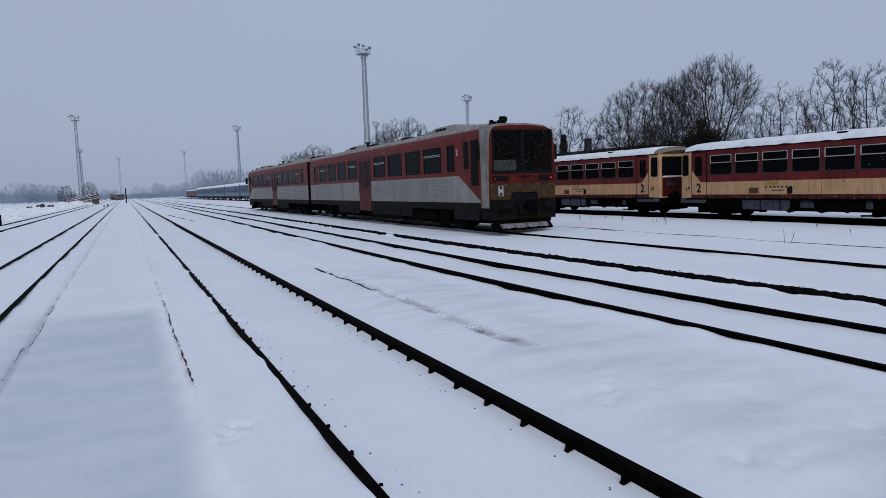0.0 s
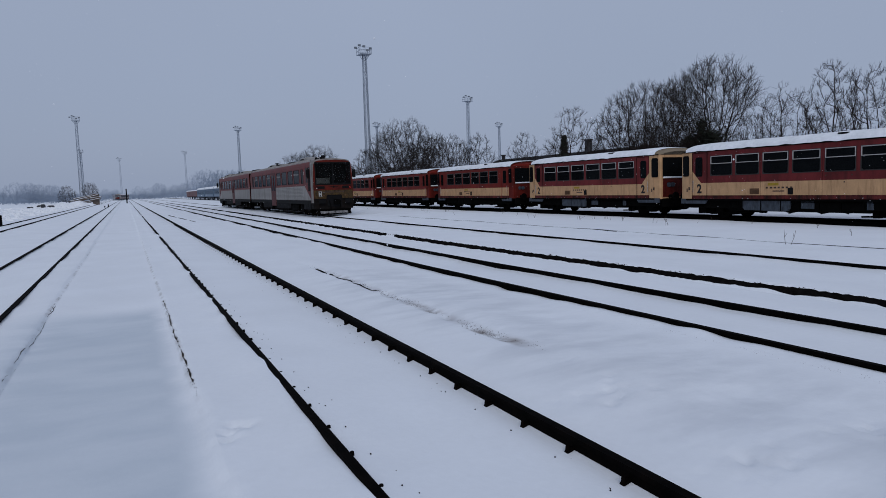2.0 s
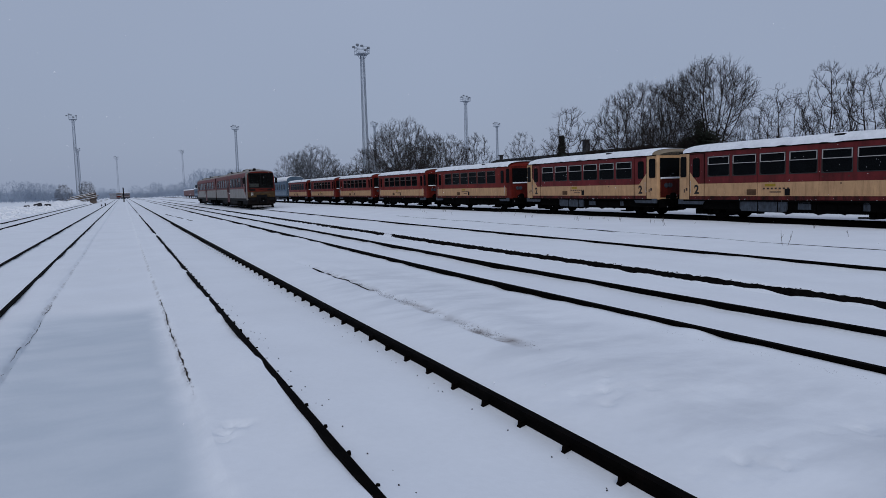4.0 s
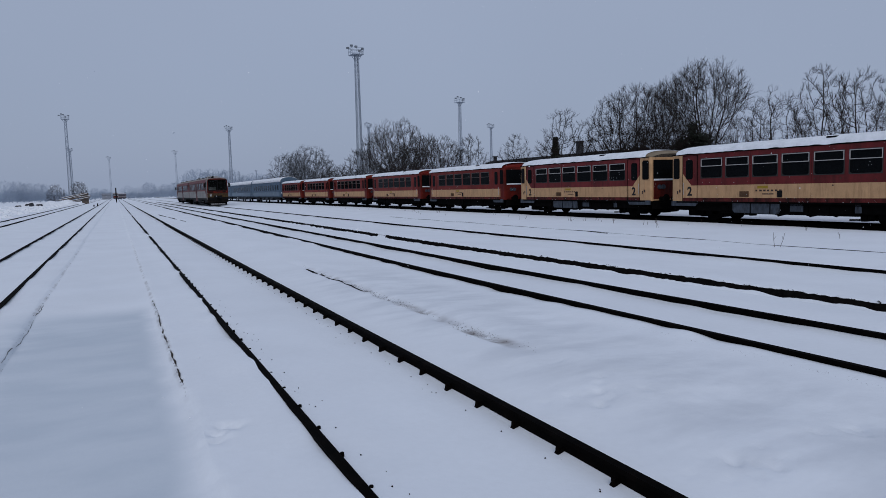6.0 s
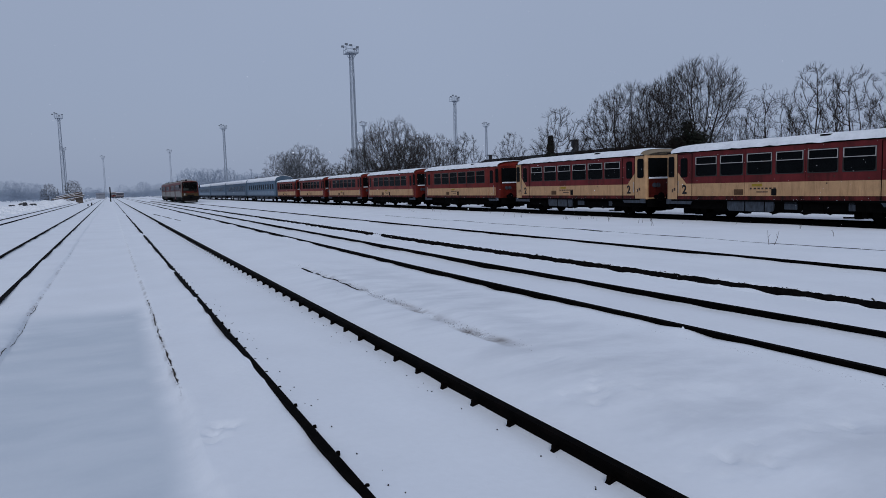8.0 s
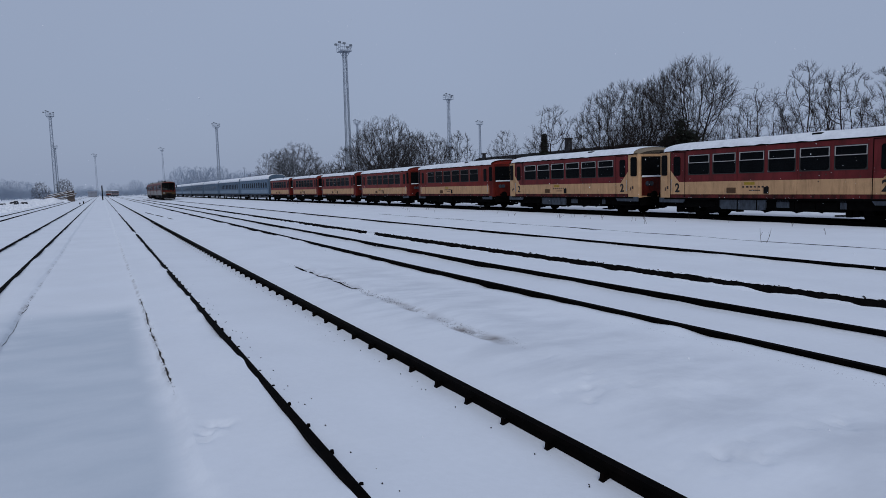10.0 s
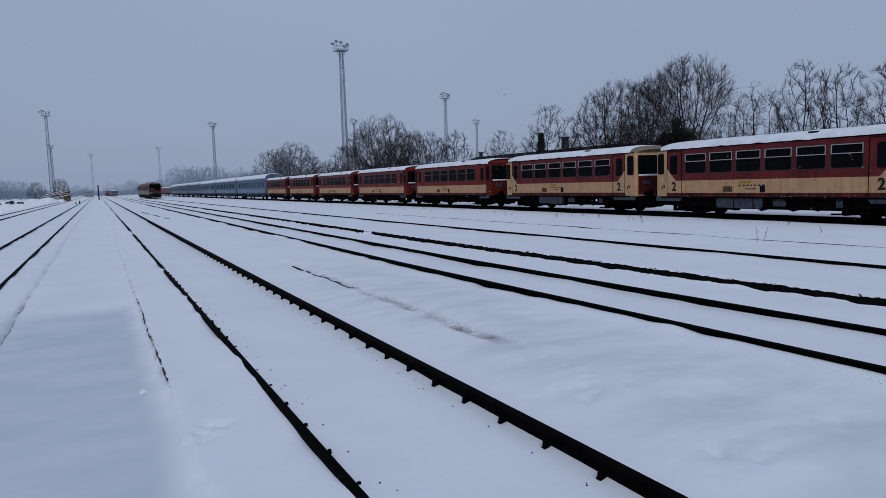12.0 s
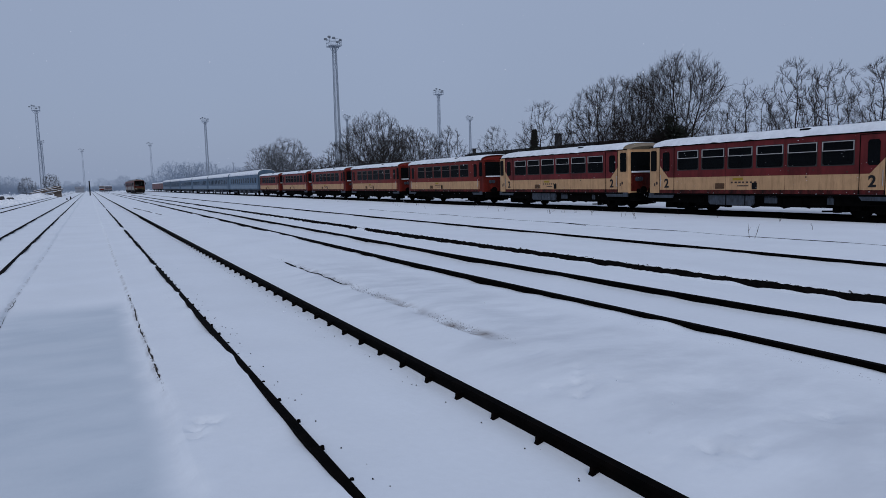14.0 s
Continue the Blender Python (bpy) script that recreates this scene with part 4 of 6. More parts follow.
        box(bm, -0.03, 0.03, min(o(0), o(0.035)), max(o(0), o(0.035)), 1.92, 2.88)
        part("windscreen_pillar", bm, BLACK, cab)
        bm = bmesh.new()
        box(bm, -1.3, 1.3, min(o(0), o(0.10)), max(o(0), o(0.10)), 1.88, 1.965, 0.02)
        part("sill_snow", bm, ROOF_SNOW, cab, "snow caught on the windscreen sill")
        bm = bmesh.new()
        box(bm, -1.30, 1.30, min(o(-0.01), o(0.03)), max(o(-0.01), o(0.03)), 0.95, 1.86, 0.01)
        part("nose_panel", bm, CAB_RED, cab)
        for x in (-0.95, -0.7, 0.7, 0.95):
            bm = bmesh.new()
            tube(bm, (x, o(0.02), 1.56), (x, o(0.10), 1.56), 0.125, 0.115, n=14)
            part("headlamp", bm, PALE_BOX, cab)
        for x in (-0.87, 0.87):
            bm = bmesh.new()
            tube(bm, (x, o(-0.05), 0.98), (x, o(0.42), 0.98), 0.09, n=10)
            tube(bm, (x, o(0.42), 0.98), (x, o(0.46), 0.98), 0.22, 0.21, n=18)
            part("buffer", bm, UNDER, car)
        bm = bmesh.new()
        box(bm, -1.3, 1.3, min(o(-0.12), o(0.02)), max(o(-0.12), o(0.02)), 0.45, 0.88, 0.02)
        part("buffer_beam", bm, UNDER, car)
        bm = bmesh.new()
        tube(bm, (0, o(0), 0.95), (0, o(0.8), 0.95), 0.05, n=8)
        tube(bm, (0.25, o(0.02), 0.9), (0.3, o(0.45), 0.55), 0.03, n=6)
        tube(bm, (0.3, o(0.45), 0.55), (0.3, o(0.85), 0.75), 0.03, n=6)
        part("coupling", bm, BLACK, car)
    wm = wheel_meshes(0.42)
    for y in (-4.0, 4.0):
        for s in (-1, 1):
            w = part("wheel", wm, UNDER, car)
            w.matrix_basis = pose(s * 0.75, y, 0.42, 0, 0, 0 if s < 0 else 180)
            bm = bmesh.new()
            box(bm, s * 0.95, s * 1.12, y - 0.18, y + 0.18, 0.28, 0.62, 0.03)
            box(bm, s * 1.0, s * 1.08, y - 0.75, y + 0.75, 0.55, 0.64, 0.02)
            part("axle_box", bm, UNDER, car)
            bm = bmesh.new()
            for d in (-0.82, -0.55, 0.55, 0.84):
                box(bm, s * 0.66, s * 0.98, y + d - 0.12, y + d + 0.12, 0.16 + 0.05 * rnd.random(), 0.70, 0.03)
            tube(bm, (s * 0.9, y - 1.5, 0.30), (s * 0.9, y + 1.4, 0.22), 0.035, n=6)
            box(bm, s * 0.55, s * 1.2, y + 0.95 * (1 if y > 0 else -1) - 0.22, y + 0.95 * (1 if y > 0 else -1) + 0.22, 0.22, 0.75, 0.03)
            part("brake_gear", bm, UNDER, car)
    # engine, gearbox and pipes slung low between the axles, filling the dark underside
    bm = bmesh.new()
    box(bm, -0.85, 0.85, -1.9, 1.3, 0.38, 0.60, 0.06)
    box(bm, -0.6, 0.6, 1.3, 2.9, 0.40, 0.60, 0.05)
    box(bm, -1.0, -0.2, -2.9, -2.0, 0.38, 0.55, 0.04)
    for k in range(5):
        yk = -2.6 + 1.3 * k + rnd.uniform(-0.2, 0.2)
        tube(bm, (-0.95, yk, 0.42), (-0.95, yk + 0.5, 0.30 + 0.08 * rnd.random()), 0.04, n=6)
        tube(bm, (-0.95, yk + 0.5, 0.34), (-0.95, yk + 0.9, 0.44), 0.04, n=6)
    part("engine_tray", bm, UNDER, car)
    return car


def build_parked_row():
    a = small_railcar("diesel_railcar", "parked dark red railcar, cream band and cream cab, snowy roof", True, RED, 1)
    b = small_railcar("diesel_railcar", "parked bright red railcar with a cream band and snowy roof", False, BRIGHT_RED, 2)
    y, step = 17.86, 13.97
    copy_thing(a, pose(25.56, 31.50, 0))
    a.matrix_basis = pose(25.56, 18.28, -0.02) @ Matrix.Diagonal((1, 0.975, 1, 1))
    b.matrix_basis = pose(25.56, y + 2 * step - 0.12, 0)
    for k in range(3, 7):
        copy_thing(b, pose(25.56, y + k * step, 0))
    far = small_railcar("diesel_railcar", "distant red railcar", True, HAZE_RED, 3)
    # swaps the near paints for ones that carry the haze in their colour
    haze_swap = {CREAM.name: HAZE_CREAM, BRIGHT_RED.name: HAZE_RED, UNDER.name: HAZE_DARK, BLACK.name: HAZE_DARK, GLASS.name: HAZE_DARK, SOILED_RED.name: HAZE_RED, YELLOW.name: HAZE_CREAM, BEIGE.name: HAZE_CREAM}
    for ob in far.children_recursive:
        if ob.data and ob.data.materials and ob.data.materials[0].name in haze_swap:
            ob.data.materials[0] = haze_swap[ob.data.materials[0].name]
    far.matrix_basis = pose(-3.72, 395, 0, 0, 0, -20)
    tagged(far, "distant haze-paled red railcar with a cream end crossing the yard", group="distant rolling stock")
    return far


far_railcar = build_parked_row()

# ---- blue-grey sleeping coaches behind the railcars ----


def blue_coach():
    c = thing("passenger_coach", "parked grey-blue passenger coach under a snowy roof", "railway coach", "parked blue coaches")
    L, W, ZE = 12.6, 1.42, 3.42
    wins = [(-11.0 + 1.85 * i, -9.9 + 1.85 * i) for i in range(12)]
    for s in (-1, 1):
        bm = bmesh.new()
        side_wall(bm, s * W, s * (W - 0.06), [-L, L], [1.0, ZE], [(a, b, 2.05, 2.9) for a, b in wins])
        part("side_wall", bm, BLUE, c)
        bm = bmesh.new()
        box(bm, s * W, s * (W + 0.01), -L, L, 1.15, 1.75)
        part("lower_band", bm, BLUE_LIGHT, c)
        for a, b in wins:
            bm = bmesh.new()
            box(bm, s * (W - 0.035), s * (W - 0.02), a, b, 2.05, 2.9)
            part("window", bm, COACH_PANE, c)
        for y in (-L + 0.6, L - 0.6):
            bm = bmesh.new()
            box(bm, s * (W + 0.01), s * (W + 0.022), y - 0.4, y + 0.4, 1.05, 3.05)
            part("door", bm, BLUE, c)
    arc = roof_arc(W + 0.01, ZE, 0.74, 12)
    bm = bmesh.new()
    loft(bm, [[(x, y, z) for x, z in arc] for y in (-L, L)])
    part("roof", bm, BLUE, c)
    bm = bmesh.new()
    arc2 = [(x * 1.01, z + 0.05 * math.sin(math.pi * i / 12)) for i, (x, z) in enumerate(arc)]
    loft(bm, [[(x, y, z + 0.02 * noise.noise(Vector((y, x, 7)))) for x, z in arc2] for y in np.linspace(-L + 0.03, L - 0.03, 20)])
    part("snow_cover", bm, ROOF_SNOW, c, "snow lying on the arched roof", True)
    for y in (-L + 0.03, L - 0.03):
        bm = bmesh.new()
        box(bm, -W + 0.01, W - 0.01, y - 0.03, y + 0.03, 1.0, ZE)
        box(bm, -0.6, 0.6, y - 0.3, y + 0.3, 1.05, 3.2)
        part("end_wall", bm, BLUE, c)
    bm = bmesh.new()
    box(bm, -1.3, 1.3, -L, L, 0.82, 1.0)
    for y in (-4, 0, 3.5):
        box(bm, -1.25, 1.25, y - 1, y + 1, 0.35, 0.85, 0.03)
    part("underframe", bm, COACH_UNDER, c)
    wm = wheel_meshes(0.46)
    for y in (-9.8, -7.2, 7.2, 9.8):
        for s in (-1, 1):
            w = part("wheel", wm, COACH_UNDER, c)
            w.matrix_basis = pose(s * 0.75, y, 0.46, 0, 0, 0 if s < 0 else 180)
    for y in (-8.5, 8.5):
        for s in (-1, 1):
            bm = bmesh.new()
            box(bm, s * 1.0, s * 1.12, y - 1.7, y + 1.7, 0.4, 0.7, 0.03)
            part("bogie_frame", bm, COACH_UNDER, c)
    return c


first_coach = blue_coach()
first_coach.matrix_basis = pose(25.56, 121.6, 0)
for k in range(1, 6):
    copy_thing(first_coach, pose(25.56, 121.6 + 26.2 * k, 0))


def flat_wagon():
    w = thing("covered_wagon", "distant red-brown covered goods wagon with a snowy roof", "goods wagon", "distant rolling stock")
    bm = bmesh.new()
    box(bm, -1.4, 1.4, -7, 7, 1.1, 3.2, 0.03)
    part("body", bm, HAZE_RED, w)
    bm = bmesh.new()
    loft(bm, [[(x, y, z) for x, z in roof_arc(1.43, 3.2, 0.45)] for y in (-7.05, 7.05)])
    part("snowy_roof", bm, ROOF_SNOW, w)
    bm = bmesh.new()
    box(bm, -1.2, 1.2, -6.8, 6.8, 0.75, 1.1)
    part("underframe", bm, UNDER, w)
    wm = wheel_meshes(0.46)
    for y in (-4.5, 4.5):
        for s in (-1, 1):
            part("wheel", wm, UNDER, w).matrix_basis = pose(s * 0.75, y, 0.46, 0, 0, 0 if s < 0 else 180)
    return w


wagon = flat_wagon()
wagon.matrix_basis = pose(25.56, 275, 0)
copy_thing(wagon, pose(25.56, 290.5, 0))
copy_thing(wagon, pose(25.56, 306, 0))

# ---- the moving two-car diesel train ----
T_CENTRE, T_SIDE, T_LEN, T_GAP = 13.54, 1.50, 25.9, 0.8
CAR_WIN = [(2.74, 3.39), (4.0, 5.8), (6.2, 7.9), (8.42, 10.22), (10.67, 12.35), (15.24, 16.9), (17.4, 19.0), (19.5, 21.1), (21.6, 23.3), (24.0, 24.7)]


def tail_section(y, w=1.0, top=0.0):
    """Body section of the railcar, half outline mirrored: slight lean inwards, rounded shoulders."""
    half = [(1.47, 0.95), (1.50, 1.15), (1.50, 2.30), (1.46, 3.30), (1.41, 3.72), (1.30, 3.88), (1.05, 3.96), (0.5, 4.01)]
    pts = [(x, z) for x, z in half] + [(-x, z) for x, z in reversed(half)]
    return [(x * w, y, z + (top if z > 3.8 else 0)) for x, z in pts]


def railcar_unit(parent, y0, flip):
    """One car from y0 to y0 + T_LEN; flip puts its cab at the far end."""
    cy = lambda a: y0 + (T_LEN - a if flip else a)
    span = lambda a, b: tuple(sorted((cy(a), cy(b))))
    for s in (-1, 1):
        bm = bmesh.new()
        holes = [(*span(a, b), 2.40, 3.42) for a, b in CAR_WIN] + [(*span(1.50, 1.92), 2.45, 3.50), (*span(13.1, 13.75), 1.9, 3.3), (*span(14.05, 14.7), 1.9, 3.3)]
        side_wall(bm, s * T_SIDE, s * (T_SIDE - 0.06), [*span(0.5, T_LEN)], [0.95, 3.54], holes)
        part("upper_side", bm, U_RED, parent, "grimy red upper side")
        bm = bmesh.new()
        y1, y2 = span(0.5, T_LEN)
        loft(bm, [[(s * T_SIDE, y, 3.54), (s * 1.475, y, 3.70), (s * 1.43, y, 3.84), (s * 1.37, y, 3.92), (s * 1.2, y, 3.8), (s * 1.42, y, 3.54)] for y in (y1, y2)])
        part("cant_rail", bm, U_RED, parent)
        # ribbed white panels between the doors
        for pts in ([(2.40, 2.20), (12.9, 2.20), (12.9, 1.15), (0.62, 1.15), (0.62, 1.22)], [(14.95, 2.20), (T_LEN, 2.20), (T_LEN, 1.15), (14.95, 1.15)]):
            bm = bmesh.new()
            prism(bm, [(cy(a), z) for a, z in pts], s * (T_SIDE + 0.001), s * (T_SIDE + 0.010))
            a0, a1 = (2.9, 12.8) if pts[0][0] < 5 else (15.05, T_LEN - 0.1)
            panel = part("ribbed_panel", bm, U_WHITE, parent, "dirty white ribbed side panel")
            bm = bmesh.new()
            y1, y2 = span(a0, a1)
            loft(bm, [[(s * (T_SIDE + 0.010), y, 0.0), (s * (T_SIDE + 0.03), y, 0.012), (s * (T_SIDE + 0.03), y, 0.05), (s * (T_SIDE + 0.010), y, 0.062)] for y in (y1, y2)])
            rib = finish(bm, "rib", U_WHITE)
            for k in range(9):
                part("rib", rib, U_WHITE, panel).location = (0, 0, 1.21 + 0.108 * k)
        for a, b in ((0.62, 12.9), (14.95, T_LEN)):
            bm = bmesh.new()
            box(bm, s * (T_SIDE - 0.04), s * (T_SIDE + 0.005), *span(a, b), 0.86, 1.148, 0.01)
            part("skirt", bm, U_GREY, parent)
        # deeper side panels below the skirt, between the bogies
        for a, b, z in ((0.70, 2.92, 0.48), (7.3, 12.9, 0.46), (15.0, 19.2, 0.44)):
            bm = bmesh.new()
            prism(bm, [(cy(a), 0.858), (cy(b), 0.858), (cy(b), z), (cy(a + 0.15), z), (cy(a), z + 0.12)], s * (T_SIDE - 0.05), s * (T_SIDE - 0.005))
            panel = part("lower_panel", bm, APRON, parent, "scuffed dark grey lower side panel")
            bm = bmesh.new()
            for k in range(int((b - a) / 1.3)):
                y1, y2 = span(a + 0.5 + 1.3 * k, a + 1.3 + 1.3 * k)
                for zz in (0.62, 0.72):
                    box(bm, s * (T_SIDE - 0.006), s * (T_SIDE + 0.006), y1, y2, zz, zz + 0.045, 0.005)
            part("louvre", bm, BLACK, panel)
        # double folding door
        bm = bmesh.new()
        for a, b in ((12.95, 13.9), (13.92, 14.9)):
            box(bm, s * (T_SIDE + 0.002), s * (T_SIDE + 0.02), *span(a, b), 0.62, 1.88, 0.006)
            box(bm, s * (T_SIDE + 0.002), s * (T_SIDE + 0.02), *span(a, b), 3.32, 3.52, 0.006)
        for a in (12.97, 13.84, 13.94, 14.82):
            box(bm, s * (T_SIDE + 0.002), s * (T_SIDE + 0.02), *span(a, a + 0.07), 1.88, 3.32)
        door = part("door", bm, DOOR_RED, parent, "darkened red double folding door")
        for a, b in ((13.1, 13.75), (14.05, 14.7)):
            bm = bmesh.new()
            box(bm, s * (T_SIDE - 0.02), s * (T_SIDE - 0.01), *span(a, b), 1.9, 3.3)
            part("door_window", bm, GLASS, door)
        for k, (a, b) in enumerate(CAR_WIN):
            bm = bmesh.new()
            ring(bm, s * (T_SIDE - 0.03), s * (T_SIDE + 0.012), *span(a, b), 2.38, 3.44, 0.035, 3.10 if k in (1, 4, 5, 8) else None)
            f = part("window", bm, BLACK, parent)
            bm = bmesh.new()
            box(bm, s * (T_SIDE - 0.02), s * (T_SIDE - 0.01), *span(a, b), 2.4, 3.42)
            part("pane", bm, GLASS, f)
            if k in (1, 4, 5, 8):
                bm = bmesh.new()
                box(bm, s * (T_SIDE + 0.0), s * (T_SIDE + 0.014), *span(a + 0.05, b - 0.05), 3.06, 3.14)
                part("vent_bar", bm, ALU, f)
        bm = bmesh.new()
        box(bm, s * (T_SIDE - 0.02), s * (T_SIDE + 0.004), *span(1.50, 1.92), 2.45, 3.5)
        part("cab_side_window", bm, GLASS, parent)
        bm = bmesh.new()
        box(bm, s * (T_SIDE + 0.002), s * (T_SIDE + 0.014), *span(0.74, 1.32), 1.80, 3.52, 0.01)
        part("cab_door_window", bm, BLACK, parent)
        two = part("class_number", text_mesh("2", 0.32, WHITE), WHITE, parent)
        two.matrix_basis = Matrix.Translation((s * (T_SIDE + 0.006), cy(2.5), 3.12)) @ Matrix(((0, 0, s, 0), (s, 0, 0, 0), (0, 1, 0, 0), (0, 0, 0, 1)))
        # under-floor boxes, vents
        for a, b, z in ((5.0, 7.8, 0.38), (8.6, 12.4, 0.30), (15.2, 18.6, 0.35)):
            bm = bmesh.new()
            box(bm, s * 0.7, s * (T_SIDE - 0.08), *span(a, b), z, 0.76, 0.02)
            part("equipment_box", bm, UNDER, parent)
        # mirror
        bm = bmesh.new()
        tube(bm, (s * 1.5, cy(0.7), 3.3), (s * 1.72, cy(0.5), 3.35), 0.015, n=6)
        tube(bm, (s * 1.72, cy(0.5), 3.35), (s * 1.72, cy(0.5), 2.75), 0.015, n=6)
        box(bm, s * 1.60, s * 1.84, *span(0.40, 0.52), 2.72, 3.32, 0.03)
        part("mirror", bm, BLACK, parent)
    bm = bmesh.new()
    half = [(1.375, 3.915), (1.31, 4.01), (1.18, 4.09), (0.9, 4.16), (0.45, 4.205)]
    arc = half + [(-x, z) for x, z in reversed(half)]
    drop = lambda a: 0.62 + 0.38 * min(1.0, max(0.0, (a - 0.3) / 1.1))
    loft(bm, [[(x, cy(a), 3.9 + (z - 3.9) * drop(a)) for x, z in arc + [(-1.25, 3.8), (1.25, 3.8)]] for a in (0.32, 0.7, 1.1, 1.5, 4, 8, 12, 16, 20, T_LEN)])
    part("roof", bm, U_ROOF, parent)
    for s in (-1, 1):
        bm = bmesh.new()
        loft(bm, [[(s * 1.385, y, 3.91), (s * 1.32, y, 4.025), (s * 1.18, y, 4.108), (s * 0.9, y, 4.175), (s * 0.9, y, 4.08), (s * 1.25, y, 3.91)] for y in (-0.022, 0.022)])
        rr = finish(bm, "roof_rib", U_ROOF)
        for a in np.arange(1.6, T_LEN - 0.5, 0.62):
            part("roof_rib", rr, U_ROOF, parent).location = (0, cy(a), 0)
    for a, b, w, h in ((2.9, 7.2, 0.95, 0.24), (14.8, 19.6, 0.95, 0.22)):
        bm = bmesh.new()
        A = [(-w, 4.10), (-w + 0.10, 4.19 + h * 0.6), (-w + 0.3, 4.19 + h), (w - 0.3, 4.19 + h), (w - 0.10, 4.19 + h * 0.6), (w, 4.10)]
        lay = lambda d, k: [(x * (0.94 + 0.06 * k), cy(d), 4.10 + (z - 4.10) * k) for x, z in A]
        loft(bm, [lay(a, 0.25), lay(a + 1.3, 0.9), lay(a + 1.45, 1.0), lay(b - 1.1, 1.0), lay(b - 1.0, 0.8), lay(b - 0.2, 0.7), lay(b, 0.2)])
        pod = part("roof_pod", bm, U_WHITE, parent, "dirty white roof pod")
        bm = bmesh.new()
        for s in (-1, 1):
            for k in range(3):
                y1, y2 = span(b - 2.5 + 0.36 * k, b - 2.26 + 0.36 * k)
                box(bm, s * (w - 0.12), s * (w - 0.02), y1, y2, 4.22, 4.31, 0.01)
        part("pod_grille", bm, BLACK, pod)
    bm = bmesh.new()
    for a in (8.9, 13.6, 25.0):
        box(bm, -1.0, 0.35, *span(a, a + 0.8), 4.08, 4.25, 0.04)
    tube(bm, (-0.85, cy(15.0), 4.05), (-0.85, cy(15.0), 4.40), 0.07, n=10)
    tube(bm, (-0.85, cy(15.0), 4.38), (-0.85, cy(15.0), 4.44), 0.16, n=10)
    part("roof_exhaust", bm, BLACK, parent)
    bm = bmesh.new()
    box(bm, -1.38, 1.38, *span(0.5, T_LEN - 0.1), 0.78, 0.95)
    # inner boxes that keep the shaded space between the bogies dark
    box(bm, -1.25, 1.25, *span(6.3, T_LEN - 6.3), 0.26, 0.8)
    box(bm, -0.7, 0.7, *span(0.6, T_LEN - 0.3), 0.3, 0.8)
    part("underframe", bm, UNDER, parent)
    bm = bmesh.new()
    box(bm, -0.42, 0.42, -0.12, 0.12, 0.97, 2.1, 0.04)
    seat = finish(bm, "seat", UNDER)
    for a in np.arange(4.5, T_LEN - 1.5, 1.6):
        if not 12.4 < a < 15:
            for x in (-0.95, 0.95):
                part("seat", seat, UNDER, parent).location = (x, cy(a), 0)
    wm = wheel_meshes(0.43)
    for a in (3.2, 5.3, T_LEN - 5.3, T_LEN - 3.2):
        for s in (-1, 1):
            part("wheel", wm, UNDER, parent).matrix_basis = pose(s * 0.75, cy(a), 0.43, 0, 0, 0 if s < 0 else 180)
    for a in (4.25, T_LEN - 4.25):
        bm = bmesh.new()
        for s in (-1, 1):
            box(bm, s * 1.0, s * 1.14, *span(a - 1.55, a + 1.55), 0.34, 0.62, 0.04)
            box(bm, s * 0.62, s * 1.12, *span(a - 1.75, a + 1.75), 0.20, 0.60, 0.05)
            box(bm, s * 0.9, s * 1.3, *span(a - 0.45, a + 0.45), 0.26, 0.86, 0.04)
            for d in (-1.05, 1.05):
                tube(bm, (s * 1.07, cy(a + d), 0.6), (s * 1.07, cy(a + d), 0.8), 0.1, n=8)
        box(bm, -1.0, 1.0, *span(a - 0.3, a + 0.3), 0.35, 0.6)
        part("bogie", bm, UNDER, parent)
    # inner end wall
    bm = bmesh.new()
    box(bm, -1.47, 1.47, *span(T_LEN - 0.06, T_LEN), 0.9, 3.85)
    part("inner_end_wall", bm, UNDER, parent)
    # cab nose, outward direction n
    n = 1 if flip else -1
    f = cy(0)
    yy = lambda d: f + n * d            # d metres out of the face
    def slab(bm, x0, x1, d0, d1, z0, z1, bevel=0.0):
        box(bm, x0, x1, min(yy(d0), yy(d1)), max(yy(d0), yy(d1)), z0, z1, bevel)
    bm = bmesh.new()
    S = lambda d, w, t: [(x * w, yy(d), z + t * max(0, z - 3.2)) for x, _, z in tail_section(0)]
    rim = [(1.27, 2.28), (1.27, 2.40), (1.27, 2.70), (1.27, 3.20), (1.27, 3.60), (1.27, 3.78), (1.0, 3.78), (0.5, 3.78)]
    rim = rim + [(-x, z) for x, z in reversed(rim)]
    loft(bm, [S(-0.52, 1.0, 0), S(-0.16, 0.995, 0), S(-0.03, 0.975, -0.02), S(0.0, 0.955, -0.06), [(x, yy(0.0), z) for x, z in rim], [(x, yy(-0.06), z) for x, z in rim]], cap=False)
    nose = part("nose", bm, NOSE_RED, parent, "sooty, haze-dulled orange-red cab end")
    bm = bmesh.new()
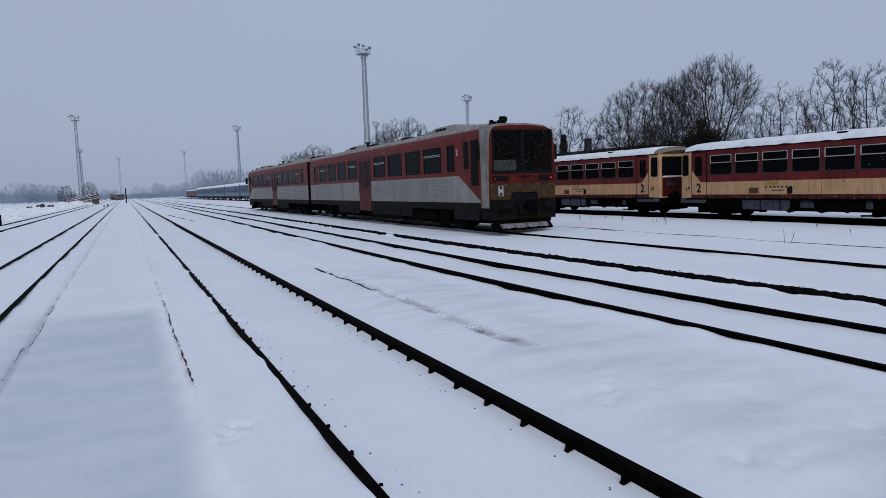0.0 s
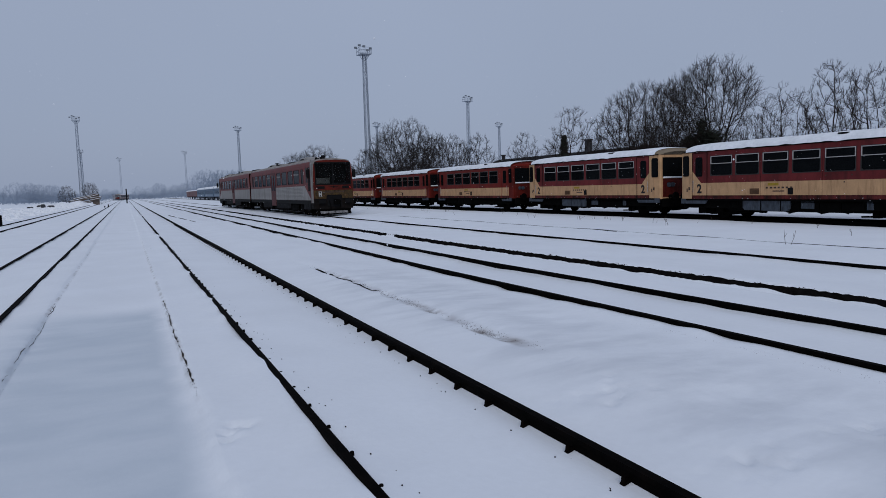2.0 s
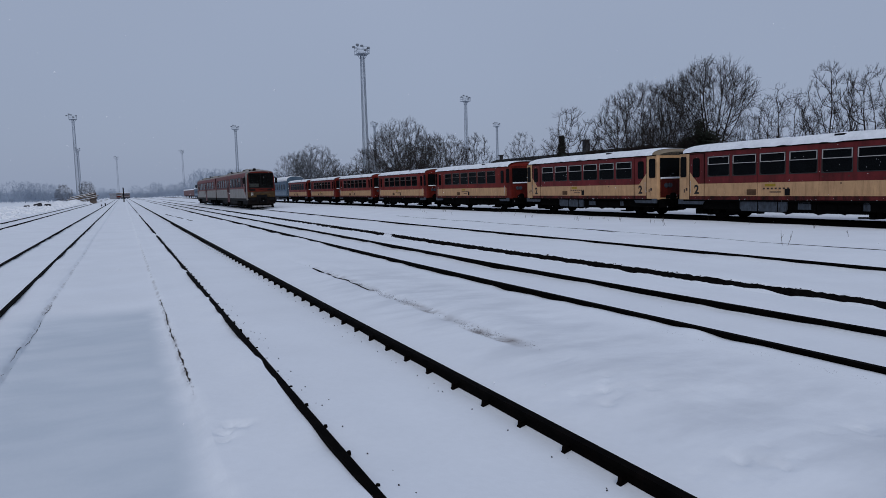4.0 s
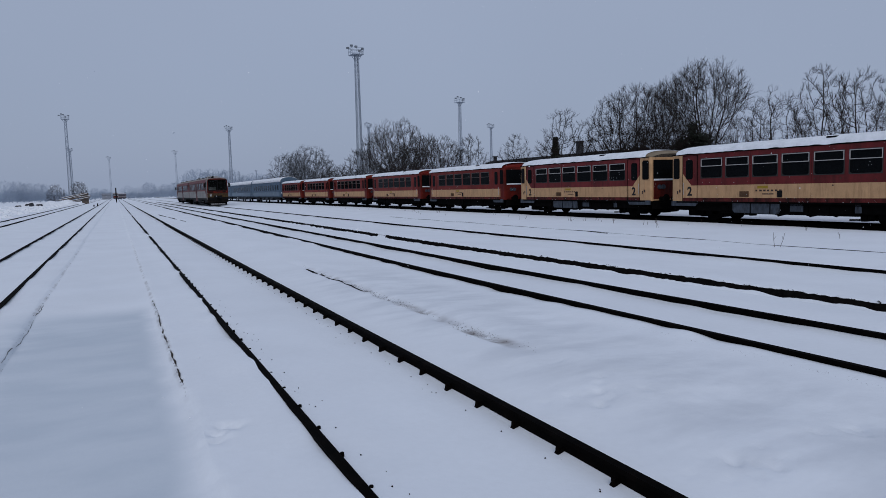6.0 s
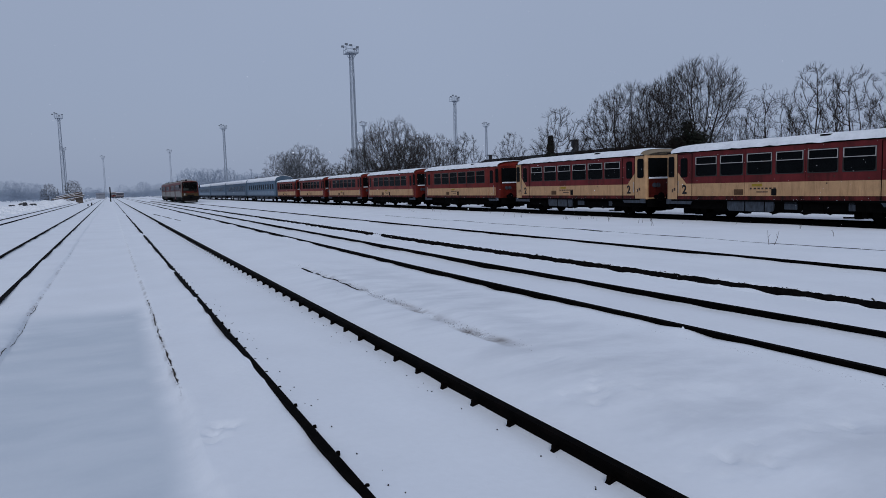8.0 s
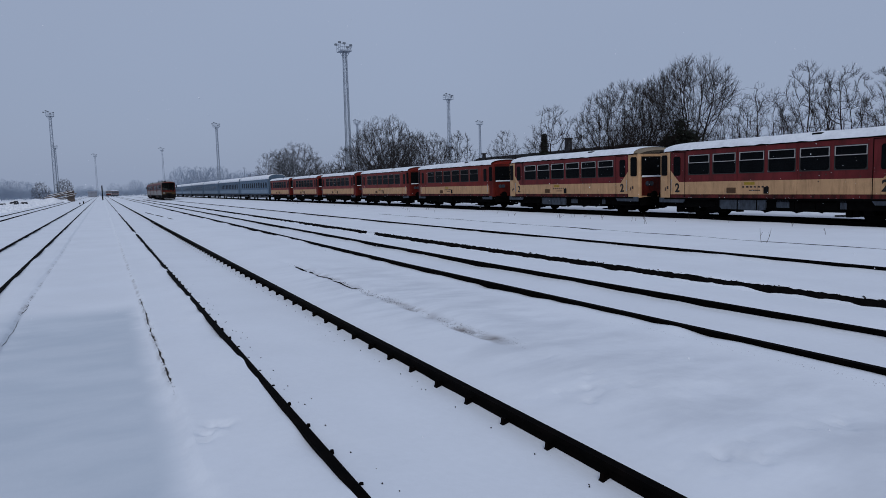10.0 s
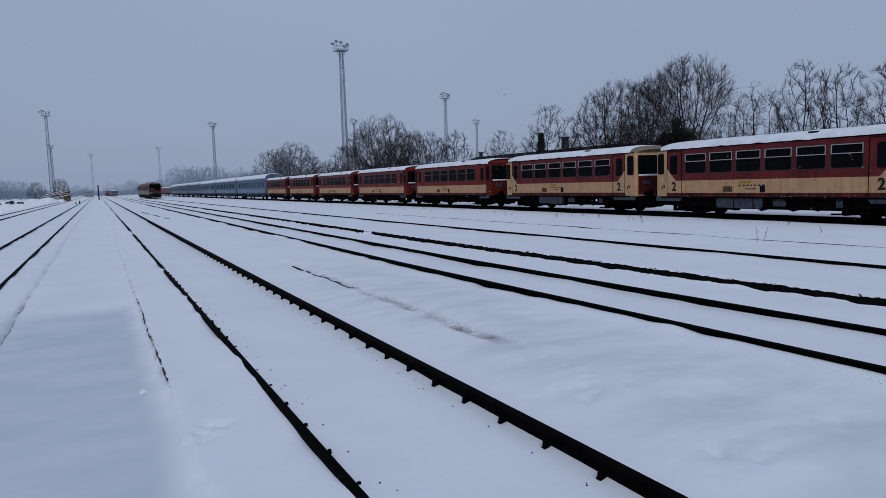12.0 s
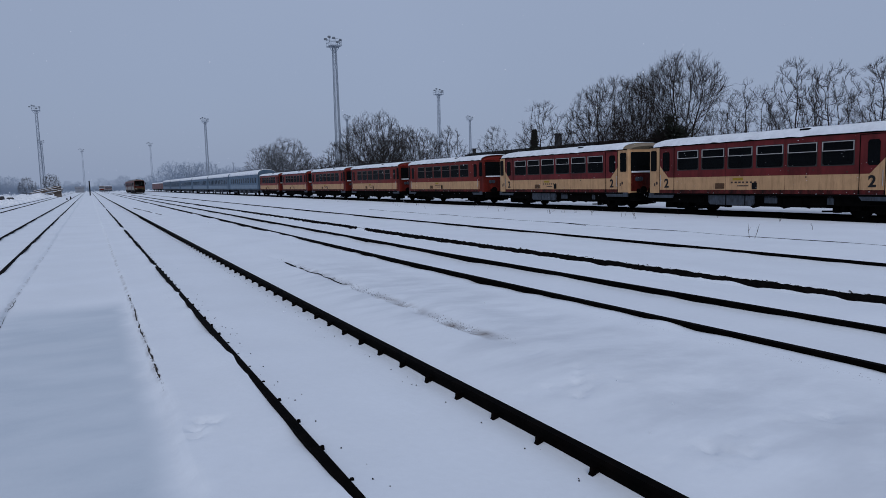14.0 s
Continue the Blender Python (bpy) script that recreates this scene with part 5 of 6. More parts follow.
    for s in (-1,) if not flip else (-1, 1):
        x0 = s * 1.508
        loft(bm, [[(x0, yy(-0.54), 0.95), (x0, yy(-0.08), 0.95), (s * 1.49, yy(-0.02), 0.95), (s * 1.47, yy(-0.02), 0.95), (s * 1.44, yy(-0.06), 0.95), (s * 1.40, yy(-0.60), 0.95)],
                  [(x0, yy(-0.54), 2.3), (x0, yy(-0.08), 2.3), (s * 1.49, yy(-0.02), 2.3), (s * 1.47, yy(-0.02), 2.3), (s * 1.44, yy(-0.06), 2.3), (s * 1.40, yy(-0.60), 2.3)],
                  [(x0, yy(-0.58), 3.45), (s * 1.49, yy(-0.08), 3.45), (s * 1.46, yy(-0.02), 3.45), (s * 1.43, yy(-0.02), 3.45), (s * 1.38, yy(-0.06), 3.45), (s * 1.36, yy(-0.64), 3.45)],
                  [(s * 1.495, yy(-0.62), 3.74), (s * 1.46, yy(-0.08), 3.74), (s * 1.43, yy(-0.01), 3.74), (s * 1.40, yy(-0.01), 3.72), (s * 1.33, yy(-0.06), 3.70), (s * 1.30, yy(-0.68), 3.74)],
                  [(s * 1.40, yy(-0.76), 4.02), (s * 1.34, yy(-0.10), 3.96), (s * 1.30, yy(-0.01), 3.93), (s * 1.26, yy(-0.01), 3.90), (s * 1.20, yy(-0.06), 3.86), (s * 1.15, yy(-0.76), 3.95)]])
    part("white_corner_strip", bm, STRIP_WHITE, nose, "dirty white corner strip")
    bm = bmesh.new()
    for q in ((-1.32, 1.33, 2.20, 2.30), (-1.32, 1.33, 3.76, 3.84), (-1.32, -1.24, 2.30, 3.76), (1.25, 1.33, 2.30, 3.76), (-0.05, 0.05, 2.30, 3.76)):
        slab(bm, q[0], q[1], -0.04, 0.014, q[2], q[3], 0.008)
    part("windscreen_surround", bm, BLACK, nose)
    bm = bmesh.new()
    slab(bm, -1.38, 1.38, -1.66, -1.60, 0.97, 3.85)
    part("cab_bulkhead", bm, CAB_GREY, parent)
    bm = bmesh.new()
    slab(bm, -1.3, 1.3, -0.62, -0.10, 1.6, 2.40, 0.06)
    slab(bm, 0.35, 1.1, -0.55, -0.25, 2.40, 2.52, 0.04)
    part("dashboard", bm, DASH, parent)
    # pale panel for the lighter tone low in the left windscreen
    bm = bmesh.new()
    slab(bm, -1.26, -0.22, -0.20, -0.08, 2.30, 2.72, 0.03)
    part("cab_blind", bm, LIGHT_PANEL, parent, "pale panel low behind the windscreen")
    # black slabs for the darker bands behind the windscreen
    bm = bmesh.new()
    slab(bm, -1.25, -0.15, -1.60, -1.57, 2.72, 3.02, 0.01)
    slab(bm, 0.0, 1.25, -1.60, -1.57, 2.50, 3.30, 0.01)
    part("bulkhead_window", bm, BLACK, parent)
    bm = bmesh.new()
    slab(bm, 0.45, 0.95, -1.35, -1.25, 1.7, 2.75, 0.05)
    slab(bm, 0.45, 0.95, -1.3, -0.85, 1.55, 1.70, 0.05)
    part("driver_seat", bm, BLACK, parent)
    for x0, x1 in ((-1.26, -0.05), (0.05, 1.27)):
        bm = bmesh.new()
        slab(bm, x0 + 0.01, x1 - 0.01, -0.025, -0.015, 2.30, 3.76)
        ws = part("windscreen", bm, SCREEN, nose)
        ws.visible_shadow = False
        bm = bmesh.new()
        tube(bm, (x1 - 0.12, yy(0.04), 2.26), (x1 - 0.42, yy(0.05), 2.85), 0.010, n=5)
        tube(bm, (x1 - 0.56, yy(0.05), 2.45), (x1 - 0.26, yy(0.05), 3.12), 0.011, n=5)
        part("wiper", bm, BLACK, ws)
    bm = bmesh.new()
    slab(bm, -1.42, 1.42, 0.002, 0.016, 1.24, 1.84, 0.008)
    part("mustard_panel", bm, MUSTARD, nose, "grimy mustard warning panel")
    for s in (-1, 1):
        bm = bmesh.new()
        slab(bm, s * 0.98 - 0.33, s * 0.98 + 0.33, 0.0, 0.03, 1.94, 2.13, 0.02)
        hl = part("headlamp_unit", bm, BLACK, nose)
        bm = bmesh.new()
        for x in (s * 0.80, s * 1.02):
            tube(bm, (x, yy(0.025), 2.035), (x, yy(0.04), 2.035), 0.07, n=14)
        part("headlamp", bm, U_GREY, hl)
        bm = bmesh.new()
        tube(bm, (s * 1.22, yy(0.025), 2.02), (s * 1.22, yy(0.042), 2.02), 0.032, n=14)
        part("tail_lamp", bm, TAIL if s > 0 else TAIL_DIM, hl, "lit red tail lamp" if s > 0 else "dim red tail lamp")
    # wing emblem, unreadable legend, marker board
    bm = bmesh.new()
    for k in range(3):
        slab(bm, -0.36 + 0.08 * k, 0.40 - 0.08 * k, 0.004, 0.012, 2.10 - 0.035 * k, 2.12 - 0.035 * k)
    slab(bm, -0.03, 0.07, 0.004, 0.016, 2.0, 2.15, 0.01)
    part("emblem", bm, U_GREY, nose)
    bm = bmesh.new()
    for k in range(15):
        if k not in (1, 8):
            slab(bm, -0.83 + 0.11 * k, -0.76 + 0.11 * k, 0.016, 0.020, 1.665 - 0.008 * (k % 3), 1.765)
    tagged(part("legend_bars", bm, FADED, nose), kind="stuff")
    bm = bmesh.new()
    for x in (-0.72, 0.86):
        tube(bm, (x, yy(0.016), 1.46), (x, yy(0.06), 1.46), 0.055, 0.05, n=10)
    part("hose_socket", bm, RUST, nose)
    bm = bmesh.new()
    slab(bm, -1.10, -0.89, 0.02, 0.035, 1.38, 1.76)
    mk = part("marker_board", bm, WHITE, nose, "white marker board with dark triangles")
    bm = bmesh.new()
    for zz, q in ((1.74, -0.15), (1.40, 0.15)):
        A = [(-1.08, zz), (-0.91, zz), (-0.995, zz + q)]
        loft(bm, [[(x, yy(0.034), z) for x, z in A], [(x, yy(0.039), z) for x, z in A]])
    part("board_triangles", bm, INK, mk)
    # dark lower front: bumper, coupler pocket, buffers, hoses
    bm = bmesh.new()
    S2 = lambda d, w: [(x * w, yy(d), z) for x, z in [(1.46, 0.50), (1.50, 0.95), (1.50, 1.24), (-1.50, 1.24), (-1.50, 0.95), (-1.46, 0.50)]]
    loft(bm, [S2(-0.6, 1.0), S2(-0.1, 0.99), S2(0.05, 0.955)])
    part("front_apron", bm, FRONT_BLACK, nose, "dark dented apron")
    bm = bmesh.new()
    slab(bm, -0.54, 0.60, -0.02, 0.062, 0.60, 1.50, 0.07)
    part("coupler_pocket", bm, BLACK, nose)
    bm = bmesh.new()
    tube(bm, (0.05, yy(0.0), 0.98), (0.05, yy(0.42), 0.98), 0.11, n=10)
    slab(bm, -0.17, 0.27, 0.40, 0.58, 0.80, 1.20, 0.04)
    tube(bm, (-0.35, yy(0.05), 1.1), (-0.3, yy(0.25), 0.6), 0.03, n=6)
    tube(bm, (0.45, yy(0.05), 1.1), (0.4, yy(0.25), 0.6), 0.03, n=6)
    part("coupler", bm, UNDER, nose)
    for x in (-0.95, 0.98):
        bm = bmesh.new()
        tube(bm, (x, yy(0.0), 1.05), (x, yy(0.30), 1.05), 0.10, n=10)
        slab(bm, x - 0.24, x + 0.24, 0.30, 0.35, 0.90, 1.20, 0.03)
        part("buffer", bm, BLACK, nose)
    bm = bmesh.new()
    slab(bm, -1.25, 1.25, -0.2, 0.0, 0.36, 0.52, 0.03)
    A = [(-0.22, 0.34), (-0.12, 0.14), (0.16, 0.10), (0.22, 0.16), (0.0, 0.36)]
    loft(bm, [[(x, yy(d + abs(x) * -0.1), z) for d, z in A] for x in (-1.25, -0.6, 0.0, 0.6, 1.25)])
    part("snow_plough", bm, UNDER, nose)
    lump = random.Random(5)
    for x0, x1 in ((-1.05, -0.55), (-0.5, 0.0), (0.05, 0.55), (0.58, 0.95)):
        bm = bmesh.new()
        A = [(0.0, 0.355), (0.12, 0.345), (0.235, 0.25), (0.215, 0.17), (0.0, 0.29)]
        loft(bm, [[(x, yy(d + lump.uniform(-0.015, 0.015)), 0.34 + (z - 0.34) * lump.uniform(0.75, 1.0) + lump.uniform(-0.006, 0.006)) for d, z in A] for x in np.linspace(x0, x1, 5)])
        part("packed_snow", bm, WET_SNOW, nose, "soiled snow packed on the plough")
    bm = bmesh.new()
    for x, r, z in ((-1.05, 0.09, 4.13), (-0.90, 0.06, 4.11), (-0.72, 0.08, 4.15), (-0.50, 0.13, 4.24)):
        tube(bm, (x, yy(-0.56), z), (x, yy(-0.48), z), r * 0.5, r, n=12)
        tube(bm, (x, yy(-0.48), z), (x, yy(-0.40), z), r, r * 0.9, n=12)
        tube(bm, (x, yy(-0.5), 3.98), (x, yy(-0.5), z), 0.025, n=6)
    slab(bm, -1.15, -0.35, -0.62, -0.4, 3.96, 4.06, 0.02)
    slab(bm, -0.66, -0.40, -0.60, -0.46, 4.04, 4.36, 0.03)
    part("horn_cluster", bm, BLACK, nose)


def build_moving_train():
    t = thing("diesel_train", "grimy red and white two-car diesel train rolling away", "train", at=pose(T_CENTRE, 21.44, 0))
    railcar_unit(t, 0.0, False)
    railcar_unit(t, T_LEN + T_GAP, True)
    bm = bmesh.new()
    for k in range(5):
        box(bm, -1.38 + 0.04 * (k % 2), 1.38 - 0.04 * (k % 2), T_LEN + 0.16 * k, T_LEN + 0.16 * (k + 1), 0.95, 3.82 - 0.03 * (k % 2))
    part("gangway_bellows", bm, BLACK, t)
    return t


moving_train = build_moving_train()

# ---- lattice lighting masts ----


def polar(az, d):
    a = radians(az)
    return d * math.sin(a), d * math.cos(a)


def light_mast(label, h=25.0, base=0.85, top=0.48):
    m = thing("lighting_mast", label, "light mast", "yard lighting masts")
    z1 = h - 1.6
    leg = lambda sx, sy, z: (sx * (base + (top - base) * z / z1) / 2, sy * (base + (top - base) * z / z1) / 2, z)
    for sx in (-1, 1):
        for sy in (-1, 1):
            bm = bmesh.new()
            tube(bm, leg(sx, sy, -0.3), leg(sx, sy, z1), 0.065, 0.05, n=5)
            part("leg", bm, STEEL, m)
    bm = bmesh.new()
    n = 22
    for i in range(n):
        za, zb = z1 * i / n, z1 * (i + 1) / n
        for a, b in (((-1, -1), (1, -1)), ((1, -1), (1, 1)), ((1, 1), (-1, 1)), ((-1, 1), (-1, -1))):
            tube(bm, leg(*a, za), leg(*b, zb), 0.028, n=4, cap=False)
            tube(bm, leg(*b, za), leg(*a, zb), 0.028, n=4, cap=False)
            tube(bm, leg(*a, zb), leg(*b, zb), 0.028, n=4, cap=False)
    part("bracing", bm, STEEL, m, "crossed steel lattice bracing")
    bm = bmesh.new()
    for s in (-0.2, 0.2):
        tube(bm, (top / 2 + 0.22, s, 0), (top / 2 + 0.12, s, z1), 0.02, n=4)
    for k in range(60):
        z = 0.5 + k * (z1 - 0.6) / 60
        tube(bm, (top / 2 + 0.22 - 0.1 * z / z1, -0.2, z), (top / 2 + 0.22 - 0.1 * z / z1, 0.2, z), 0.012, n=3, cap=False)
    part("ladder", bm, STEEL, m)
    bm = bmesh.new()
    w = 0.95
    box(bm, -w, w, -w, w, z1, z1 + 0.12, 0.02)
    for sx in (-1, 1):
        tube(bm, (sx * top / 2, 0, z1 - 0.9), (sx * w * 0.9, 0, z1), 0.04, n=5)
        tube(bm, (0, sx * top / 2, z1 - 0.9), (0, sx * w * 0.9, z1), 0.04, n=5)
    part("platform", bm, STEEL, m)
    for z in (z1 + 0.6, z1 + 1.1):
        for p, q in (((-w, -w), (w, -w)), ((w, -w), (w, w)), ((w, w), (-w, w)), ((-w, w), (-w, -w))):
            bm = bmesh.new()
            tube(bm, (*p, z), (*q, z), 0.03, n=4)
            part("railing_bar", bm, STEEL, m)
    for p in ((-w, -w), (w, -w), (w, w), (-w, w), (0, -w), (0, w), (-w, 0), (w, 0)):
        bm = bmesh.new()
        tube(bm, (*p, z1), (*p, z1 + 1.1), 0.03, n=4)
        part("railing_post", bm, STEEL, m)
    for x, y, z in ((-0.85, -0.3, z1 + 1.45), (0.95, -0.5, z1 + 1.0), (-0.3, -0.9, z1 + 1.2), (0.25, -0.9, z1 + 0.6), (-1.45, -0.2, z1 + 1.05)):
        bm = bmesh.new()
        box(bm, x - 0.22, x + 0.22, y - 0.16, y + 0.16, z - 0.15, z + 0.15, 0.04)
        tube(bm, (x, y, z - 0.9 if abs(x) < 1.2 else z), (x * 0.8, y, z), 0.03, n=4)
        part("floodlight", bm, LAMP_GREY, m)
    return m


mast = light_mast("tall steel lattice mast with floodlights and a railed platform")
mast.matrix_basis = pose(*polar(19.15, 111), 0)
for az, d in ((27.7, 175), (8.63, 244), (-2.98, 215), (-2.82, 359), (-0.25, 437), (4.48, 380), (19.95, 237), (30.3, 252), (9.25, 760), (10.6, 730)):
    tagged(copy_thing(mast, pose(*polar(az, d), 0, 0, 0, random.uniform(-20, 20))), "distant lattice light mast paling into the haze")

# ---- bare winter trees ----


def crown_points(rnd, shape, rx, count, low, gaps):
    """Points scattered through a crown of height 1, denser towards its uneven outside."""
    pts = []
    off = Vector((rnd.uniform(0, 50), rnd.uniform(0, 50), 0))
    while len(pts) < count:
        x, y, z = rnd.uniform(-1, 1), rnd.uniform(-1, 1), rnd.uniform(low, 1.0)
        r = math.hypot(x, y)
        if shape == "fan":
            edge = min(1.0, 0.12 + 1.05 * (z - low) / (0.80 - low)) * math.sqrt(max(0.0, 1 - max(0.0, (z - 0.74) / 0.26) ** 2))
        elif shape == "dome":
            edge = math.sqrt(max(0.0, 1 - ((z - 0.30) / 0.70) ** 2))
        else:
            edge = math.sqrt(max(0.0, 1 - ((z - 0.56) / 0.44) ** 2)) if z > 0.56 else math.sqrt(max(0.0, 1 - ((z - 0.56) / (0.60 - low)) ** 2))
        bump = noise.noise(Vector((x * 2.6, y * 2.6, z * 3.2)) + off)
        edge *= 1 + 0.28 * bump
        if r > edge or rnd.random() > 0.35 + 0.65 * (r / max(edge, 0.05)) ** 1.5 + 0.3 * (z > 0.8) or noise.noise(Vector((x * 4, y * 4, z * 5)) - off) < -gaps:
            continue
        pts.append((x * rx, y * rx, z))
    return np.array(pts)


def grow_tree(seed, shape="oval", rx=0.4, count=1100, low=0.25, stems=1, lean=0.15, fork=0.16, up=0.12, step=0.017, tip=0.0011, gaps=0.22, twigs=2, twig_len=0.03):
    """A bare tree of height 1 whose limbs reach for points in its crown: the trunk with its limbs, and the finer crown."""
    rnd = random.Random(seed)
    goal = crown_points(rnd, shape, rx, count, low, gaps)
    nodes, parent = [], []
    for k in range(stems):
        az = 6.283 * (k + rnd.uniform(-0.3, 0.3)) / stems
        d = Vector((math.sin(lean) * math.cos(az), math.sin(lean) * math.sin(az), math.cos(lean)))
        q, last = Vector((0.012 * math.cos(az), 0.012 * math.sin(az), -0.03)) * (stems > 1) + Vector((0, 0, -0.03)) * (stems == 1), -1
        for _ in range(int(fork / step) + 2):
            nodes.append(tuple(q))
            parent.append(last)
            last = len(nodes) - 1
            d = (d + Vector((rnd.gauss(0, 0.05), rnd.gauss(0, 0.05), 0.01))).normalized()
            q = q + d * step
    P = np.array(nodes)
    D = np.linalg.norm(goal[:, None, :] - P[None], axis=2)
    near, dist = D.argmin(1), D.min(1)
    kids = [0] * len(nodes)
    for turn in range(140):
        if len(goal) == 0:
            break
        v = goal - P[near]
        v /= np.maximum(np.linalg.norm(v, axis=1, keepdims=True), 1e-6)
        pull = np.zeros((len(P), 3))
        np.add.at(pull, near, v)
        act = [i for i in np.unique(near) if kids[i] < 3]
        if not act:
            break
        fresh = []
        for i in act:
            d = pull[i] / max(np.linalg.norm(pull[i]), 1e-6) + np.array((rnd.gauss(0, 0.07), rnd.gauss(0, 0.07), up + rnd.gauss(0, 0.05)))
            if parent[i] >= 0:
                d = d + 0.5 * (P[i] - P[parent[i]]) / step
            fresh.append(P[i] + d / np.linalg.norm(d) * step)
            parent.append(i)
            kids[i] += 1
            kids.append(0)
        base = len(P)
        fresh = np.array(fresh)
        P = np.concatenate([P, fresh])
        D = np.linalg.norm(goal[:, None, :] - fresh[None], axis=2)
        j, m = D.argmin(1), D.min(1)
        closer = m < dist
        near, dist = np.where(closer, base + j, near), np.where(closer, m, dist)
        keep = dist > step * 1.25
        goal, near, dist = goal[keep], near[keep], dist[keep]
    n = len(P)
    load = np.zeros(n)
    for i in range(n - 1, -1, -1):
        load[i] = max(load[i], 1.0)
        if parent[i] >= 0:
            load[parent[i]] += load[i]
    rad = tip * load ** 0.42
    stores = (([], []), ([], []))

    def stick(a, b, ra, rb):
        vs, fs = stores[0 if ra > tip * 5 else 1]
        sides = 6 if ra > tip * 8 else 4 if ra > tip * 3 else 3
        z = (b - a).normalized()
        u = z.orthogonal().normalized()
        w = z.cross(u)
        o = len(vs)
        for c, r in ((a - z * ra * 0.4, ra), (b, rb)):
            vs.extend(tuple(c + (u * math.cos(6.283 * i / sides) + w * math.sin(6.283 * i / sides)) * r) for i in range(sides))
        fs.extend((o + i, o + (i + 1) % sides, o + sides + (i + 1) % sides, o + sides + i) for i in range(sides))
    for i in range(n):
        if parent[i] >= 0:
            a, b = Vector(P[parent[i]]), Vector(P[i])
            stick(a, b, min(rad[parent[i]], rad[i] * 1.25), rad[i])
            if load[i] < 12:
                for _ in range(twigs if load[i] < 3 else 1):
                    d = ((b - a).normalized() * 0.7 + (b - Vector((0, 0, low * 0.6))).normalized() * 0.7 + Vector((rnd.gauss(0, 0.38), rnd.gauss(0, 0.38), rnd.gauss(0.08, 0.3)))).normalized()
                    e = b + d * twig_len * rnd.uniform(0.6, 1.4)
                    stick(b, e, tip * 0.8, tip * 0.5)
                    for _ in range(2):
                        q = b.lerp(e, rnd.uniform(0.3, 1.0))
                        d2 = (d + Vector((rnd.gauss(0, 0.45), rnd.gauss(0, 0.45), rnd.gauss(0.1, 0.35)))).normalized()
                        stick(q, q + d2 * twig_len * rnd.uniform(0.4, 0.9), tip * 0.6, tip * 0.35)
    return stores


TREE_KINDS = {}


def tree(kind, az, d, h, label, material, turn=0.0, wide=1.0, name="bare_tree", group="trees behind the yard"):
    if (kind, material.name) not in TREE_KINDS:
        spec = {"broad": dict(seed=3, rx=0.46, count=1000, low=0.2, stems=2, lean=0.2),
                "broad2": dict(seed=8, shape="dome", rx=0.50, count=1000, low=0.12, stems=3, lean=0.35, fork=0.12),
                "dense": dict(seed=4, shape="dome", rx=0.52, count=2900, low=0.06, stems=7, lean=0.65, fork=0.10, up=0.03, step=0.015, gaps=0.35, twig_len=0.036, tip=0.0009, twigs=2),
                "fan": dict(seed=15, shape="fan", rx=0.30, count=1200, low=0.26, stems=3, lean=0.12, fork=0.24, up=0.25, step=0.018, twig_len=0.045, tip=0.0010),
                "open": dict(seed=11, rx=0.25, count=320, low=0.26, stems=1, lean=0.03, fork=0.22, up=0.12, step=0.016, tip=0.0012, twig_len=0.034),
                "open2": dict(seed=19, rx=0.27, count=330, low=0.22, stems=1, lean=0.08, fork=0.20, up=0.10, step=0.016, tip=0.0012, twig_len=0.034),
                "leaning": dict(seed=23, shape="dome", rx=0.42, count=480, low=0.20, stems=1, lean=0.22, fork=0.22, up=0.03, step=0.018, tip=0.0013, twig_len=0.04),
                "slim": dict(seed=14, rx=0.22, count=180, low=0.18, stems=2, lean=0.15, fork=0.16, up=0.12, tip=0.0011, twig_len=0.040, twigs=1),
                "thicket": dict(seed=21, shape="dome", rx=0.55, count=600, low=0.05, stems=7, lean=0.5, fork=0.08, step=0.024, tip=0.0015, up=0.12, twig_len=0.05)}[kind]
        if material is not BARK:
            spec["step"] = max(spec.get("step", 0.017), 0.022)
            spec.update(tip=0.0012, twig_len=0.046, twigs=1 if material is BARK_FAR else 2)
        thick, fine = grow_tree(**spec)
        TREE_KINDS[(kind, material.name)] = (raw("trunk", thick[0], thick[1], material, True), raw("crown", fine[0], fine[1], material))
    tm, cm = TREE_KINDS[(kind, material.name)]
    t = thing(name, label, "tree" if name != "bush" else "bush", group)
    t.matrix_basis = pose(*polar(az, d), 0, 0, 0, turn) @ Matrix.Diagonal((h * wide, h * wide, h, 1))
    part("trunk", tm, material, t)
    part("crown", cm, material, t)
    return t


